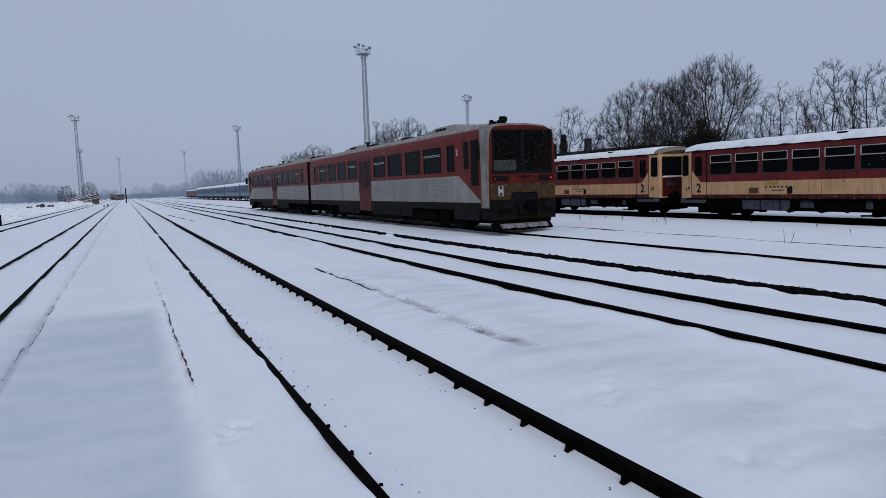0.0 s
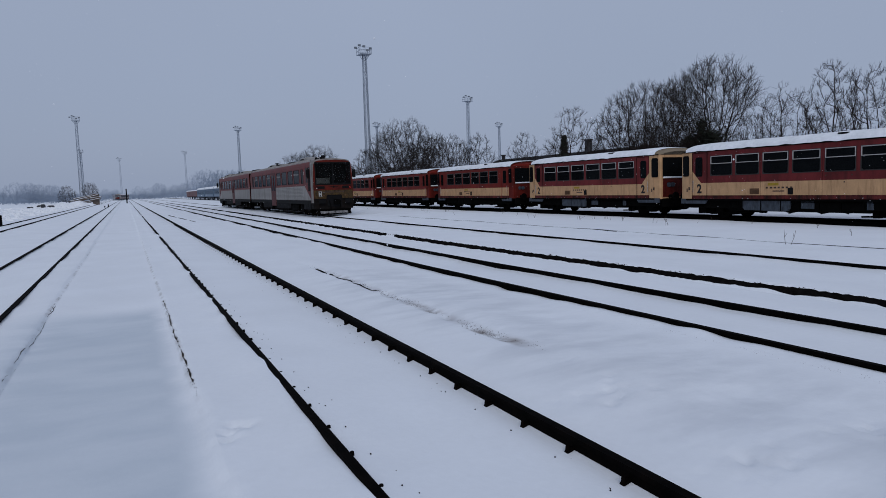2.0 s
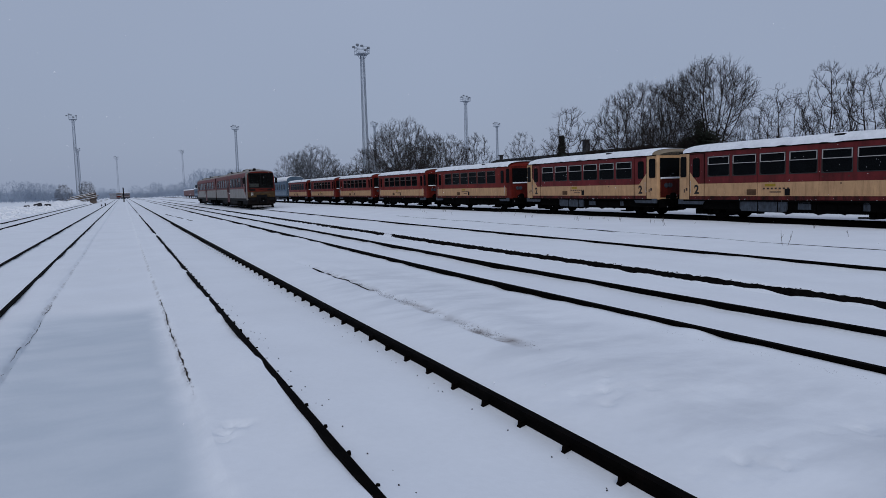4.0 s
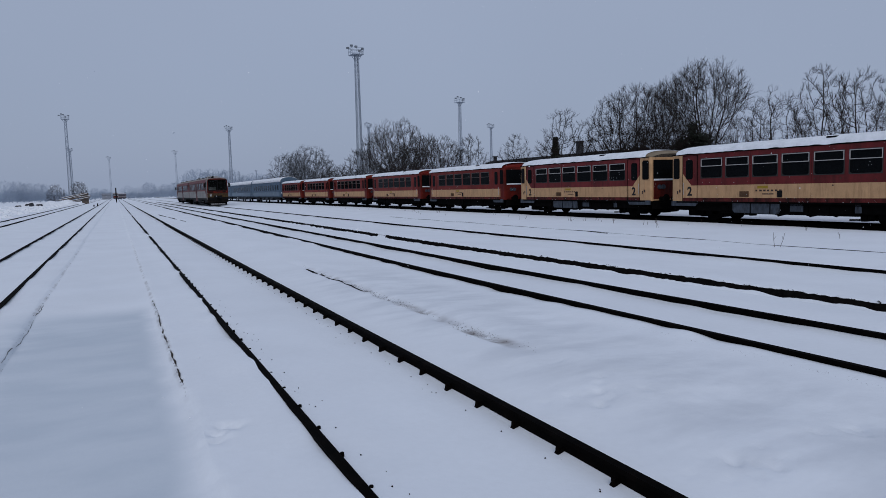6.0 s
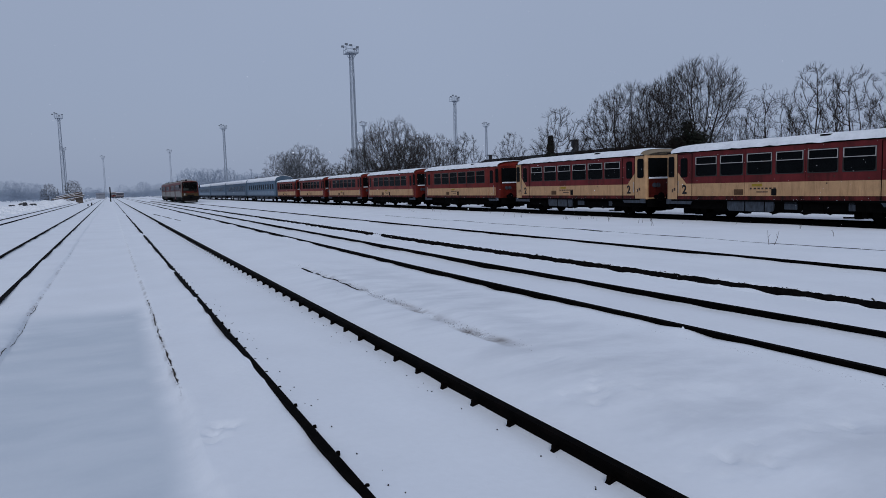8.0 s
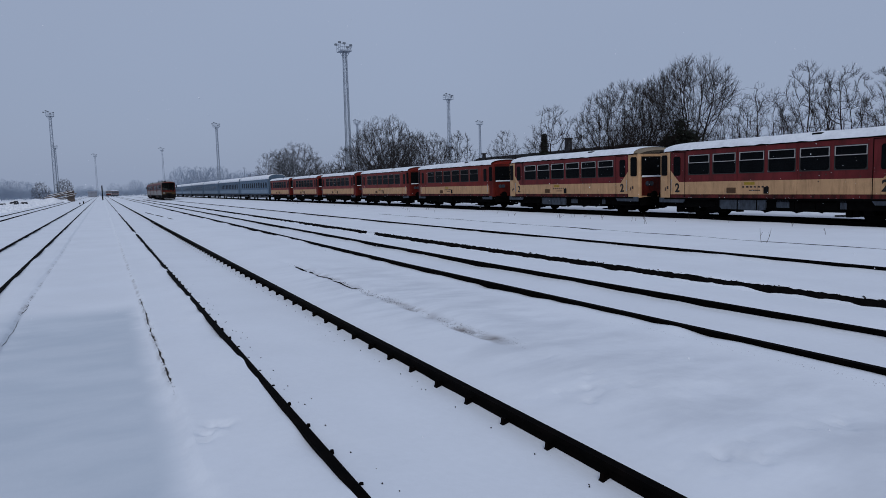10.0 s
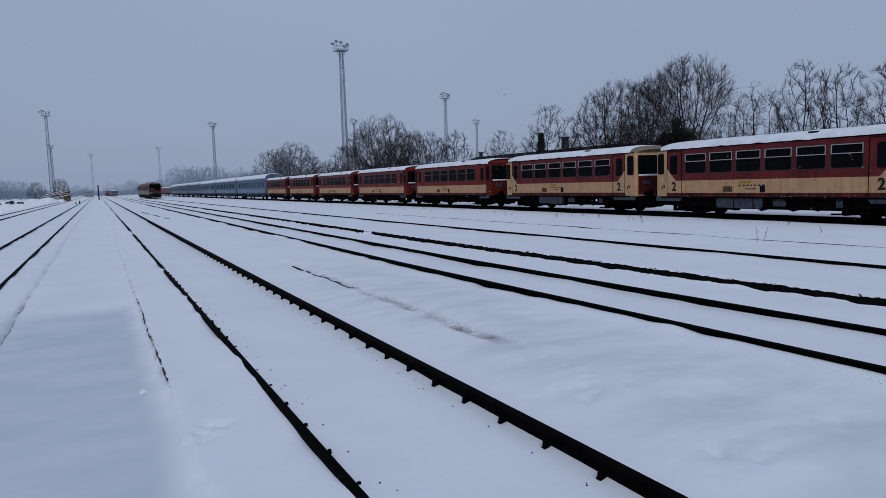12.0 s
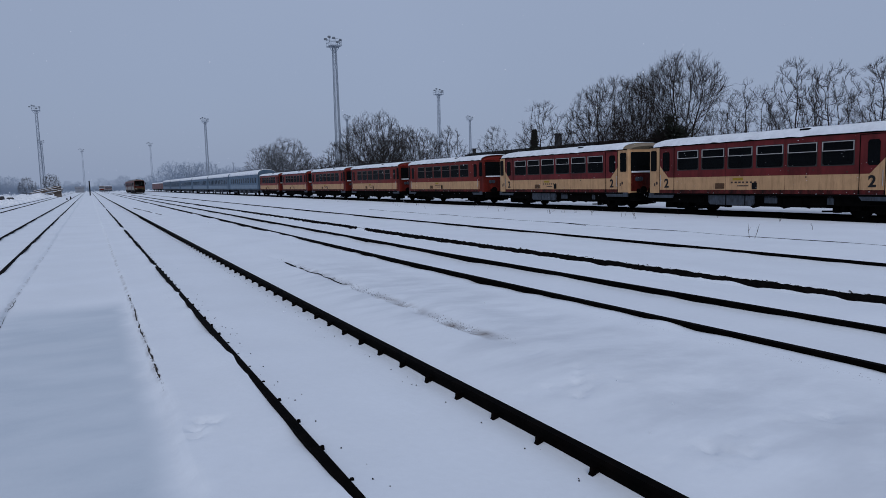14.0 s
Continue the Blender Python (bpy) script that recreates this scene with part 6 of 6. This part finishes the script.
def build_trees():
    rnd = random.Random(9)
    near = "leafless dark tree with fine tangled twigs"
    for kind, az, d, h, turn, wide in (
            ("leaning", 36.6, 58, 8.1, 40, 0.86), ("dense", 42.2, 58, 9.7, 10, 0.97), ("dense", 44.5, 61, 10.4, 130, 0.55),
            ("fan", 47.4, 57, 10.9, 30, 0.95), ("broad2", 50.1, 62, 7.4, 20, 0.52), ("slim", 51.0, 58, 8.2, 200, 1.1),
            ("slim", 52.3, 57, 8.7, 0, 1.1), ("slim", 53.4, 57, 8.3, 200, 1.0), ("open", 55.4, 55, 9.5, 100, 0.86), ("open2", 57.8, 55, 9.3, 260, 0.86),
            ("open", 60.9, 52, 8.6, 10, 1.0), ("open2", 63.5, 50, 8.5, 140, 1.0), ("open2", 28.5, 86, 8.6, 30, 0.85), ("slim", 27.4, 88, 7.4, 30, 1.1), ("leaning", 32.4, 80, 7.8, 170, 0.75), ("slim", 30.1, 84, 6.0, 0, 1.1)):
        tree(kind, az, d, h, near, BARK, turn, wide)
    for az, d, h in ((41.4, 59, 5.4), (42.7, 59, 6.4), (43.8, 59, 6.6), (45.6, 57, 5.2), (46.6, 57, 5.8), (47.5, 57, 6.1), (48.5, 57, 5.6), (44.4, 57, 4.0), (34.5, 75, 4.0)):
        tree("thicket", az, d, h, "dense dark thicket of bare stems", BARK, rnd.uniform(0, 360), 0.8, "bush", "bushes behind the yard")
    mid = "bare tree, paled by haze, standing beyond the parked trains"
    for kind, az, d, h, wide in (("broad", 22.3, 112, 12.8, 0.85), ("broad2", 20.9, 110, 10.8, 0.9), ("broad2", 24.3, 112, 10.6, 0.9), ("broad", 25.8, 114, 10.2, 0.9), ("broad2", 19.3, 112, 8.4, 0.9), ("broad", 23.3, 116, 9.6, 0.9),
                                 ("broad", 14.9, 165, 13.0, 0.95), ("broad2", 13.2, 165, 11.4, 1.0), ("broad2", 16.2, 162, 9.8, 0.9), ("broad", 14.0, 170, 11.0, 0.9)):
        tree(kind, az, d, h * (1.02 if d < 140 else 0.96), mid, BARK_HAZY if d < 140 else BARK_MID, rnd.uniform(0, 360), wide)
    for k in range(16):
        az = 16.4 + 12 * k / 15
        tree("thicket", az, 108 + rnd.uniform(0, 12), rnd.uniform(4.8, 6.2), "haze-paled thicket of bare stems", BARK_HAZY, rnd.uniform(0, 360), 1.0, "bush", "bushes behind the yard")
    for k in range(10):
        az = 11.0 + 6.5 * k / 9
        tree("thicket", az, 165 + rnd.uniform(0, 20), rnd.uniform(5.0, 7.0), "haze-paled thicket of bare stems", BARK_MID, rnd.uniform(0, 360), 1.1, "bush", "bushes behind the yard")
    for az, h in ((5.3, 9.0), (5.9, 10.4), (6.6, 9.6), (7.2, 10.8), (7.9, 10.0), (8.5, 11.0), (9.0, 9.4), (9.7, 8.0), (10.4, 8.6), (11.2, 8.2), (12.0, 8.8),
                  (-6.4, 9.4), (-5.7, 9.0), (-5.0, 8.4), (-4.5, 7.6), (-7.2, 9.8), (-1.4, 5.4), (-0.7, 5.0), (0.9, 6.4), (1.7, 5.6), (2.4, 7.2), (3.0, 5.8), (3.6, 6.6), (4.3, 7.4)):
        deep = 1.38 if -1.5 < az < 4.5 else 1.0
        tree(rnd.choice(["broad", "broad2", "thicket"]), az, (345 + rnd.uniform(-12, 25)) * deep, h * deep * (1.28 if az > 5 else 1.0), "haze-pale tree at the far edge of the yard", BARK_FAR, rnd.uniform(0, 360), 1.1, group="far frosted trees")
    # bushes on the far left, by the timber pile
    tree("broad2", -3.94, 212, 5.5, "dark leafless bush in the snow", BARK_HAZY, 20, 0.85, "bush", "bushes behind the yard")
    tree("broad", -2.42, 214, 6.2, "brown leafless bush in the snow", BARK_HAZY, 70, 0.75, "bush", "bushes behind the yard")


build_trees()


def build_far_woods():
    """Woods round the yard's far edge, coloured pale for haze: thousands of fine upright shoots in clumps."""
    rnd = random.Random(31)
    vs, fs = [], []
    az = -12.0
    while az < 75:
        el = lerp_table(az, [(-12, 1.25), (-6, 1.25), (-5, 1.0), (-3.6, 0.75), (-2.5, 0.6), (-1, 0.75), (0.5, 0.6), (2.5, 0.7), (4, 0.85), (5.2, 1.3), (6.5, 1.55), (8.6, 1.65), (9.4, 1.25), (12, 1.25), (15, 1.6), (25, 1.6), (75, 1.9)])
        d = 420 + rnd.uniform(-70, 90) + (110 if -1.5 < az < 4.5 else 0)
        h = 1.8 + d * math.tan(radians(float(el))) * rnd.uniform(0.5, 0.9)
        x0, y0 = polar(az, d)
        w = rnd.uniform(1.6, 4.0)
        for _ in range(90):
            a = rnd.uniform(-1, 1)
            top = h * (1 - 0.45 * a * a) * rnd.uniform(0.45, 1.0)
            x, y = x0 + a * w, y0 + rnd.uniform(-w, w)
            z = rnd.uniform(0, 0.55) * top
            r = rnd.uniform(0.04, 0.12)
            lean = a * 0.35 + rnd.uniform(-0.3, 0.3)
            b = len(vs)
            vs += [(x - r, y, z), (x + r, y, z), (x, y + r, z), (x + lean * (top - z), y, top)]
            fs += [(b, b + 1, b + 3), (b + 1, b + 2, b + 3), (b + 2, b, b + 3)]
        az += rnd.uniform(0.10, 0.24)
    tagged(new("far_woods", raw("far_woods", vs, fs, BARK_FAR)), "haze-pale woods along the horizon", "woods", kind="stuff")


build_far_woods()

# ---- sheds and small things round the yard ----


def long_shed():
    s = thing("storage_shed", "long low grey shed with a dark snow-dusted roof", "shed")
    s.matrix_basis = pose(45, 66, 0.3)
    bm = bmesh.new()
    box(bm, -0.0, 6.0, -14, 16, -0.9, 3.6)
    part("wall", bm, WALL, s)
    bm = bmesh.new()
    prof = [(-0.5, 3.55), (3.0, 4.85), (6.5, 3.55), (6.5, 3.7), (3.0, 5.02), (-0.5, 3.7)]
    loft(bm, [[(x, y, z) for x, z in prof] for y in (-14.5, 16.5)])
    part("roof", bm, U_GREY, s)
    bm = bmesh.new()
    for y in np.arange(-12, 15, 3.0):
        box(bm, -0.03, 0.04, y, y + 1.2, 1.4, 2.5)
    part("windows", bm, GLASS, s)
    # first stub is added in place of a broken dark trunk, second is a smokestack
    for y, h, w in ((-4.1, 6.2, 0.30), (14.6, 5.5, 0.2)):
        bm = bmesh.new()
        box(bm, 2.5, 2.5 + 2 * w, y - w, y + w, 4.2, h, 0.03)
        box(bm, 2.4, 2.6 + 2 * w, y - w - 0.08, y + w + 0.08, h, h + 0.12, 0.02)
        part("chimney", bm, RUBBLE, s)
    return s


long_shed()


def ivy_stump(az, d, h):
    """A dead trunk wrapped in ivy, built of many small leaf clumps."""
    rnd = random.Random(6)
    t = thing("ivy_covered_trunk", "dead trunk wrapped in dark ivy", "tree")
    t.matrix_basis = pose(*polar(az, d), 0)
    bm = bmesh.new()
    tube(bm, (0, 0, -0.2), (0.15, 0, h * 0.93), 0.4, 0.12, 8)
    part("trunk", bm, BARK, t)
    vs, fs = [], []
    for _ in range(4200):
        z = h * rnd.random()
        r = (2.1 - 1.9 * z / h) * (0.7 + 0.5 * noise.noise(Vector((z * 1.3, 0, 2)))) * rnd.uniform(0.5, 1.15)
        a = rnd.uniform(0, 6.283)
        c = Vector((r * math.cos(a) + 0.15 * z / h, r * math.sin(a), z))
        u = Vector((rnd.gauss(0, 1), rnd.gauss(0, 1), rnd.gauss(0, 1))).normalized() * 0.13
        v = u.orthogonal().normalized() * 0.1
        b = len(vs)
        vs += [c - u, c + v, c + u, c - v]
        fs.append((b, b + 1, b + 2, b + 3))
    part("ivy", raw("ivy", vs, fs, IVY), IVY, t)


ivy_stump(35.6, 70, 6.6)


def ivy_bush(az, d, w, h, seed):
    """A dark evergreen bush: many small leaves on short stems, with gaps and an uneven outline."""
    rnd = random.Random(seed)
    t = thing("evergreen_bush", "dark evergreen bush growing up among bare trees", "bush", "evergreen bushes")
    t.matrix_basis = pose(*polar(az, d), 0)
    bm = bmesh.new()
    for _ in range(7):
        a = rnd.uniform(0, 6.283)
        tube(bm, (0.1 * math.cos(a), 0.1 * math.sin(a), -0.2), (0.6 * w * math.cos(a), 0.6 * w * math.sin(a), h * rnd.uniform(0.6, 0.9)), 0.07, 0.02, 6)
    part("stem", bm, BARK, t)
    vs, fs = [], []
    for _ in range(170):
        z0 = h * rnd.random() ** 0.8
        a = rnd.uniform(0, 6.283)
        r0 = w * rnd.random() ** 0.5 * math.sqrt(max(0.04, 1 - (z0 / h) ** 2.2))
        c0 = Vector((r0 * math.cos(a), r0 * math.sin(a), z0))
        size = rnd.uniform(0.18, 0.48)
        for _ in range(26):
            c = c0 + Vector((rnd.gauss(0, 1), rnd.gauss(0, 1), rnd.gauss(0, 0.8))) * size * 0.6
            u = Vector((rnd.gauss(0, 1), rnd.gauss(0, 1), rnd.gauss(0, 1))).normalized() * 0.11
            v = u.orthogonal().normalized() * 0.07
            b = len(vs)
            vs += [c - u, c + v, c + u, c - v]
            fs.append((b, b + 1, b + 2, b + 3))
    part("leaves", raw("leaves", vs, fs, IVY), IVY, t)


for k, (az, d, w, h) in enumerate(((46.5, 56.5, 1.1, 6.2), (47.4, 56.0, 1.2, 5.2), (45.6, 57.5, 1.1, 5.0), (44.5, 58.0, 1.0, 4.3), (48.2, 56.5, 1.0, 4.2))):
    ivy_bush(az, d, w, h, 60 + k)


def timber_pile():
    rnd = random.Random(12)
    x0, y0 = polar(-2.75, 205)
    for k in range(9):
        bm = bmesh.new()
        L = rnd.uniform(4.5, 8.0)
        box(bm, -L / 2, L / 2, -0.16, 0.16, -0.1, 0.1, 0.02)
        beam = part("timber_beam", bm, WOOD)
        beam.matrix_basis = pose(x0 + rnd.uniform(-1.2, 1.4), y0 + rnd.uniform(-1, 1), 0.6 + 0.2 * k, 0, -11 + rnd.uniform(-4, 4), rnd.uniform(-12, 12))
        tagged(beam, "old weathered beam on a snowy timber pile", "timber beam", "timber pile")
        bm = bmesh.new()
        box(bm, -L / 2 + 0.05, L / 2 - 0.05, -0.17, 0.17, 0.1, 0.2, 0.04)
        part("snow_cap", bm, ROOF_SNOW, beam)
    bm = bmesh.new()
    box(bm, -0.85, 0.85, -0.5, 0.5, -0.1, 2.9, 0.06)
    b = part("concrete_block", bm, BLOCK)
    b.matrix_basis = pose(*polar(-2.05, 205), 0)
    tagged(b, "tall grey concrete block beside the timber", "concrete block")
    for az, d, w, h in ((-4.2, 196, 3.6, 1.3), (-3.3, 196, 3.4, 1.25), (-2.6, 198, 2.4, 0.9), (-5.2, 190, 2.5, 1.0), (-6.0, 188, 2.0, 0.8), (-5.6, 182, 1.6, 0.6), (-4.7, 184, 1.8, 0.7)):
        vs, fs = [], []
        n = 16
        for j in range(n + 1):
            for i in range(n + 1):
                x, y = -1 + 2 * i / n, -1 + 2 * j / n
                r = max(0, 1 - (x * x + y * y))
                z = h * r ** 1.3 * (1 + 0.35 * noise.noise(Vector((x * 2, y * 2, az)))) - 0.25
                vs.append((x * w, y * w, z))
        for j in range(n):
            for i in range(n):
                k = j * (n + 1) + i
                fs.append((k, k + 1, k + n + 2, k + n + 1))
        m = new("snow_mound", raw("snow_mound", vs, fs, ROOF_SNOW, True))
        m.matrix_basis = pose(*polar(az, d), 0)
        tagged(m, "rounded heap of snow by the timber pile", "snow mound", "snow mounds")


timber_pile()


def rubble():
    """Broken lumps of concrete and earth with snow on top, left of the timber."""
    rnd = random.Random(88)
    for k in range(11):
        az, d = rnd.uniform(-6.4, -4.6), rnd.uniform(178, 200)
        w, h = rnd.uniform(0.3, 0.95), rnd.uniform(0.25, 0.8)
        bm = bmesh.new()
        rot = [[(x * w * rnd.uniform(0.8, 1.1) * sc, y * w * 0.6 * rnd.uniform(0.8, 1.1) * sc, z) for x, y in ((1, 0.3), (0.5, 1), (-0.5, 1), (-1, 0.2), (-0.6, -1), (0.6, -1))] for z, sc in ((-0.2, 1.0), (h * 0.6, 0.95), (h, 0.6))]
        loft(bm, rot)
        lump = part("rubble_lump", bm, RUBBLE)
        lump.matrix_basis = pose(*polar(az, d), 0, 0, 0, rnd.uniform(-40, 40))
        tagged(lump, "broken dark lump of rubble with snow on top", "rubble", "rubble by the timber")
        bm = bmesh.new()
        top = [(x, y, z) for x, y, z in rot[2]]
        loft(bm, [[(x * 1.25, y * 1.2, z - 0.03) for x, y, z in top], [(x * 1.1, y * 1.1, z + 0.12) for x, y, z in top], [(x * 0.5, y * 0.5, z + 0.18) for x, y, z in top]])
        part("snow_cap", bm, ROOF_SNOW, lump)


rubble()


def small_posts():
    bm = bmesh.new()
    box(bm, -0.17, 0.17, -0.17, 0.17, -0.2, 4.2, 0.03)
    p = part("marker_post", bm, BLACK)
    p.matrix_basis = pose(0.25, 219, 0)
    tagged(p, "black upright post between the tracks", "post")
    bm = bmesh.new()
    box(bm, -0.25, 0.25, -0.25, 0.25, -0.15, 0.75, 0.04)
    b = part("trackside_box", bm, UNDER)
    b.matrix_basis = pose(-9.0, 61, 0)
    tagged(b, "dark trackside equipment box in the snow", "equipment box")
    # far low house
    x, y = polar(-0.6, 430)
    h = thing("far_house", "distant low house with a snowy roof, paled by haze", "house", at=pose(x, y, 0))
    bm = bmesh.new()
    box(bm, -2.2, 2.2, -2, 2, -0.2, 2.6)
    part("wall", bm, PALE_WALL, h)
    bm = bmesh.new()
    loft(bm, [[(xx, -2.4, 2.55), (xx, 0, 3.4), (xx, 2.4, 2.55)] for xx in (-2.5, 2.5)])
    part("roof", bm, PALE_WALL, h)
    # low stakes near the far track ends
    for k, (az, d, hh) in enumerate(((-1.25, 146, 0.5), (-1.5, 142, 0.3))):
        bm = bmesh.new()
        tube(bm, (0, 0, -0.1), (0, 0, hh), 0.12, 0.1, 7)
        s = part("stake", bm, UNDER)
        s.matrix_basis = pose(*polar(az, d), 0, 3 * k, 0, 0)
        tagged(s, "short dark stake sticking out of the snow", "stake", "stakes")


small_posts()


def weeds():
    rnd = random.Random(17)
    for x, y, h in ((15.86, 12.09, 0.46), (18.76, 12.39, 0.26), (18.9, 19.61, 0.34), (19.87, 23.29, 0.27), (19.34, 25.73, 0.25), (21.4, 15.1, 0.2), (21.2, 36, 0.35), (20.2, 33, 0.3), (20.6, 43, 0.4), (21.0, 50, 0.35), (20.5, 57, 0.4), (20.9, 24.6, 0.25), (19.5, 30, 0.2)):
        bm = bmesh.new()
        for k in range(rnd.choice([1, 2, 2])):
            a = Vector((rnd.gauss(0, 0.06), rnd.gauss(0, 0.06), -0.05))
            t = a + Vector((rnd.gauss(0, 0.07), rnd.gauss(0, 0.07), h * rnd.uniform(0.7, 1.1)))
            m = a.lerp(t, 0.55) + Vector((rnd.gauss(0, 0.02), rnd.gauss(0, 0.02), 0))
            tube(bm, a, m, 0.006, 0.005, 4)
            tube(bm, m, t, 0.005, 0.003, 4)
            tube(bm, m, m + Vector((rnd.gauss(0, 0.08), rnd.gauss(0, 0.08), 0.1)), 0.005, 0.003, 3)
        w = part("dry_weed", bm, DRY)
        w.matrix_basis = pose(x, y, float(snow_height(np.array([x]), np.array([y]))[0]))
        tagged(w, "dry weed stalks poking through the snow", "weed", "dry weeds")
    for _ in range(34):
        y = 18 + 62 * rnd.random()
        x = rnd.uniform(18.5, 23.2)
        bm = bmesh.new()
        for k in range(rnd.choice([1, 1, 2, 3])):
            a = Vector((rnd.gauss(0, 0.05), rnd.gauss(0, 0.05), -0.05))
            tube(bm, a, a + Vector((rnd.gauss(0, 0.05), rnd.gauss(0, 0.05), rnd.uniform(0.10, 0.30))), 0.007, 0.004, 4)
        w = part("dry_weed", bm, DRY)
        w.matrix_basis = pose(x, y, float(snow_height(np.array([x]), np.array([y]))[0]))
        tagged(w, "short dry stalks poking through the snow", "weed", "dry weeds")
    # half-buried signal wire
    bm = bmesh.new()
    ys = np.arange(7.0, 42.0, 1.0)
    zs = snow_height(np.full_like(ys, 16.15), ys)
    for a, b, za, zb in zip(ys, ys[1:], zs, zs[1:]):
        tube(bm, (16.15, a, za + 0.006 + 0.008 * math.sin(a * 1.3)), (16.15, b, zb + 0.006 + 0.008 * math.sin(b * 1.3)), 0.008, n=5, cap=False)
    tagged(part("signal_wire", bm, BLACK), "thin dark wire lying half buried in snow", "wire")


weeds()


def snowfall(seed):
    """Sparse flakes, one rigid drift of them."""
    rnd = random.Random(seed)
    vs, fs = [], []
    for _ in range(1500):
        c = Vector((rnd.uniform(-8, 26), rnd.uniform(4, 36), rnd.uniform(0.5, 24)))
        r = rnd.uniform(0.004, 0.010)
        b = len(vs)
        vs += [c + Vector(v) * r for v in ((1, 0, 0), (0, 1, 0), (-1, 0, 0), (0, -1, 0), (0, 0, 1), (0, 0, -1))]
        fs += [tuple(b + i for i in q) for q in ((0, 1, 4), (1, 2, 4), (2, 3, 4), (3, 0, 4), (1, 0, 5), (2, 1, 5), (3, 2, 5), (0, 3, 5))]
    return tagged(new("falling_snow", raw("falling_snow", vs, fs, SNOW)), "sparse small snowflakes drifting down", "snowflakes", kind="stuff")


drifts = [snowfall(41), snowfall(42), snowfall(43)]


def motions():
    table = [(0.0, 21.44), (0.5, 27.6), (1.0, 33.95), (1.5, 40.4), (2.0, 46.9), (2.5, 53.4), (3.0, 60.0), (5.5, 95.3), (6.5, 110.3), (7.5, 125.5), (8.0, 133.0),
             (10.5, 169.9), (11.5, 184.4), (12.5, 199.0), (14.0, 221.0)]
    walk(moving_train, [(t, pose(T_CENTRE, y, 0)) for t, y in table])
    for_far = ((0.0, 0.0), (3.5, 10.1), (7.0, 19.9), (10.0, 27.0), (12.5, 32.6), (14.0, 35.9))
    walk(far_railcar, [(t, pose(-3.72 + 0.342 * s, 395 + 0.94 * s, 0, 0, 0, -20)) for t, s in for_far])
    for k, d in enumerate(drifts):
        walk(d, [(t, pose(0.5 * t * (0.4 + 0.3 * k) - 3, -0.3 * t, 2.0 - (0.95 + 0.2 * k) * t)) for t in (0.0, 4.7, 9.3, 14.0)])


motions()
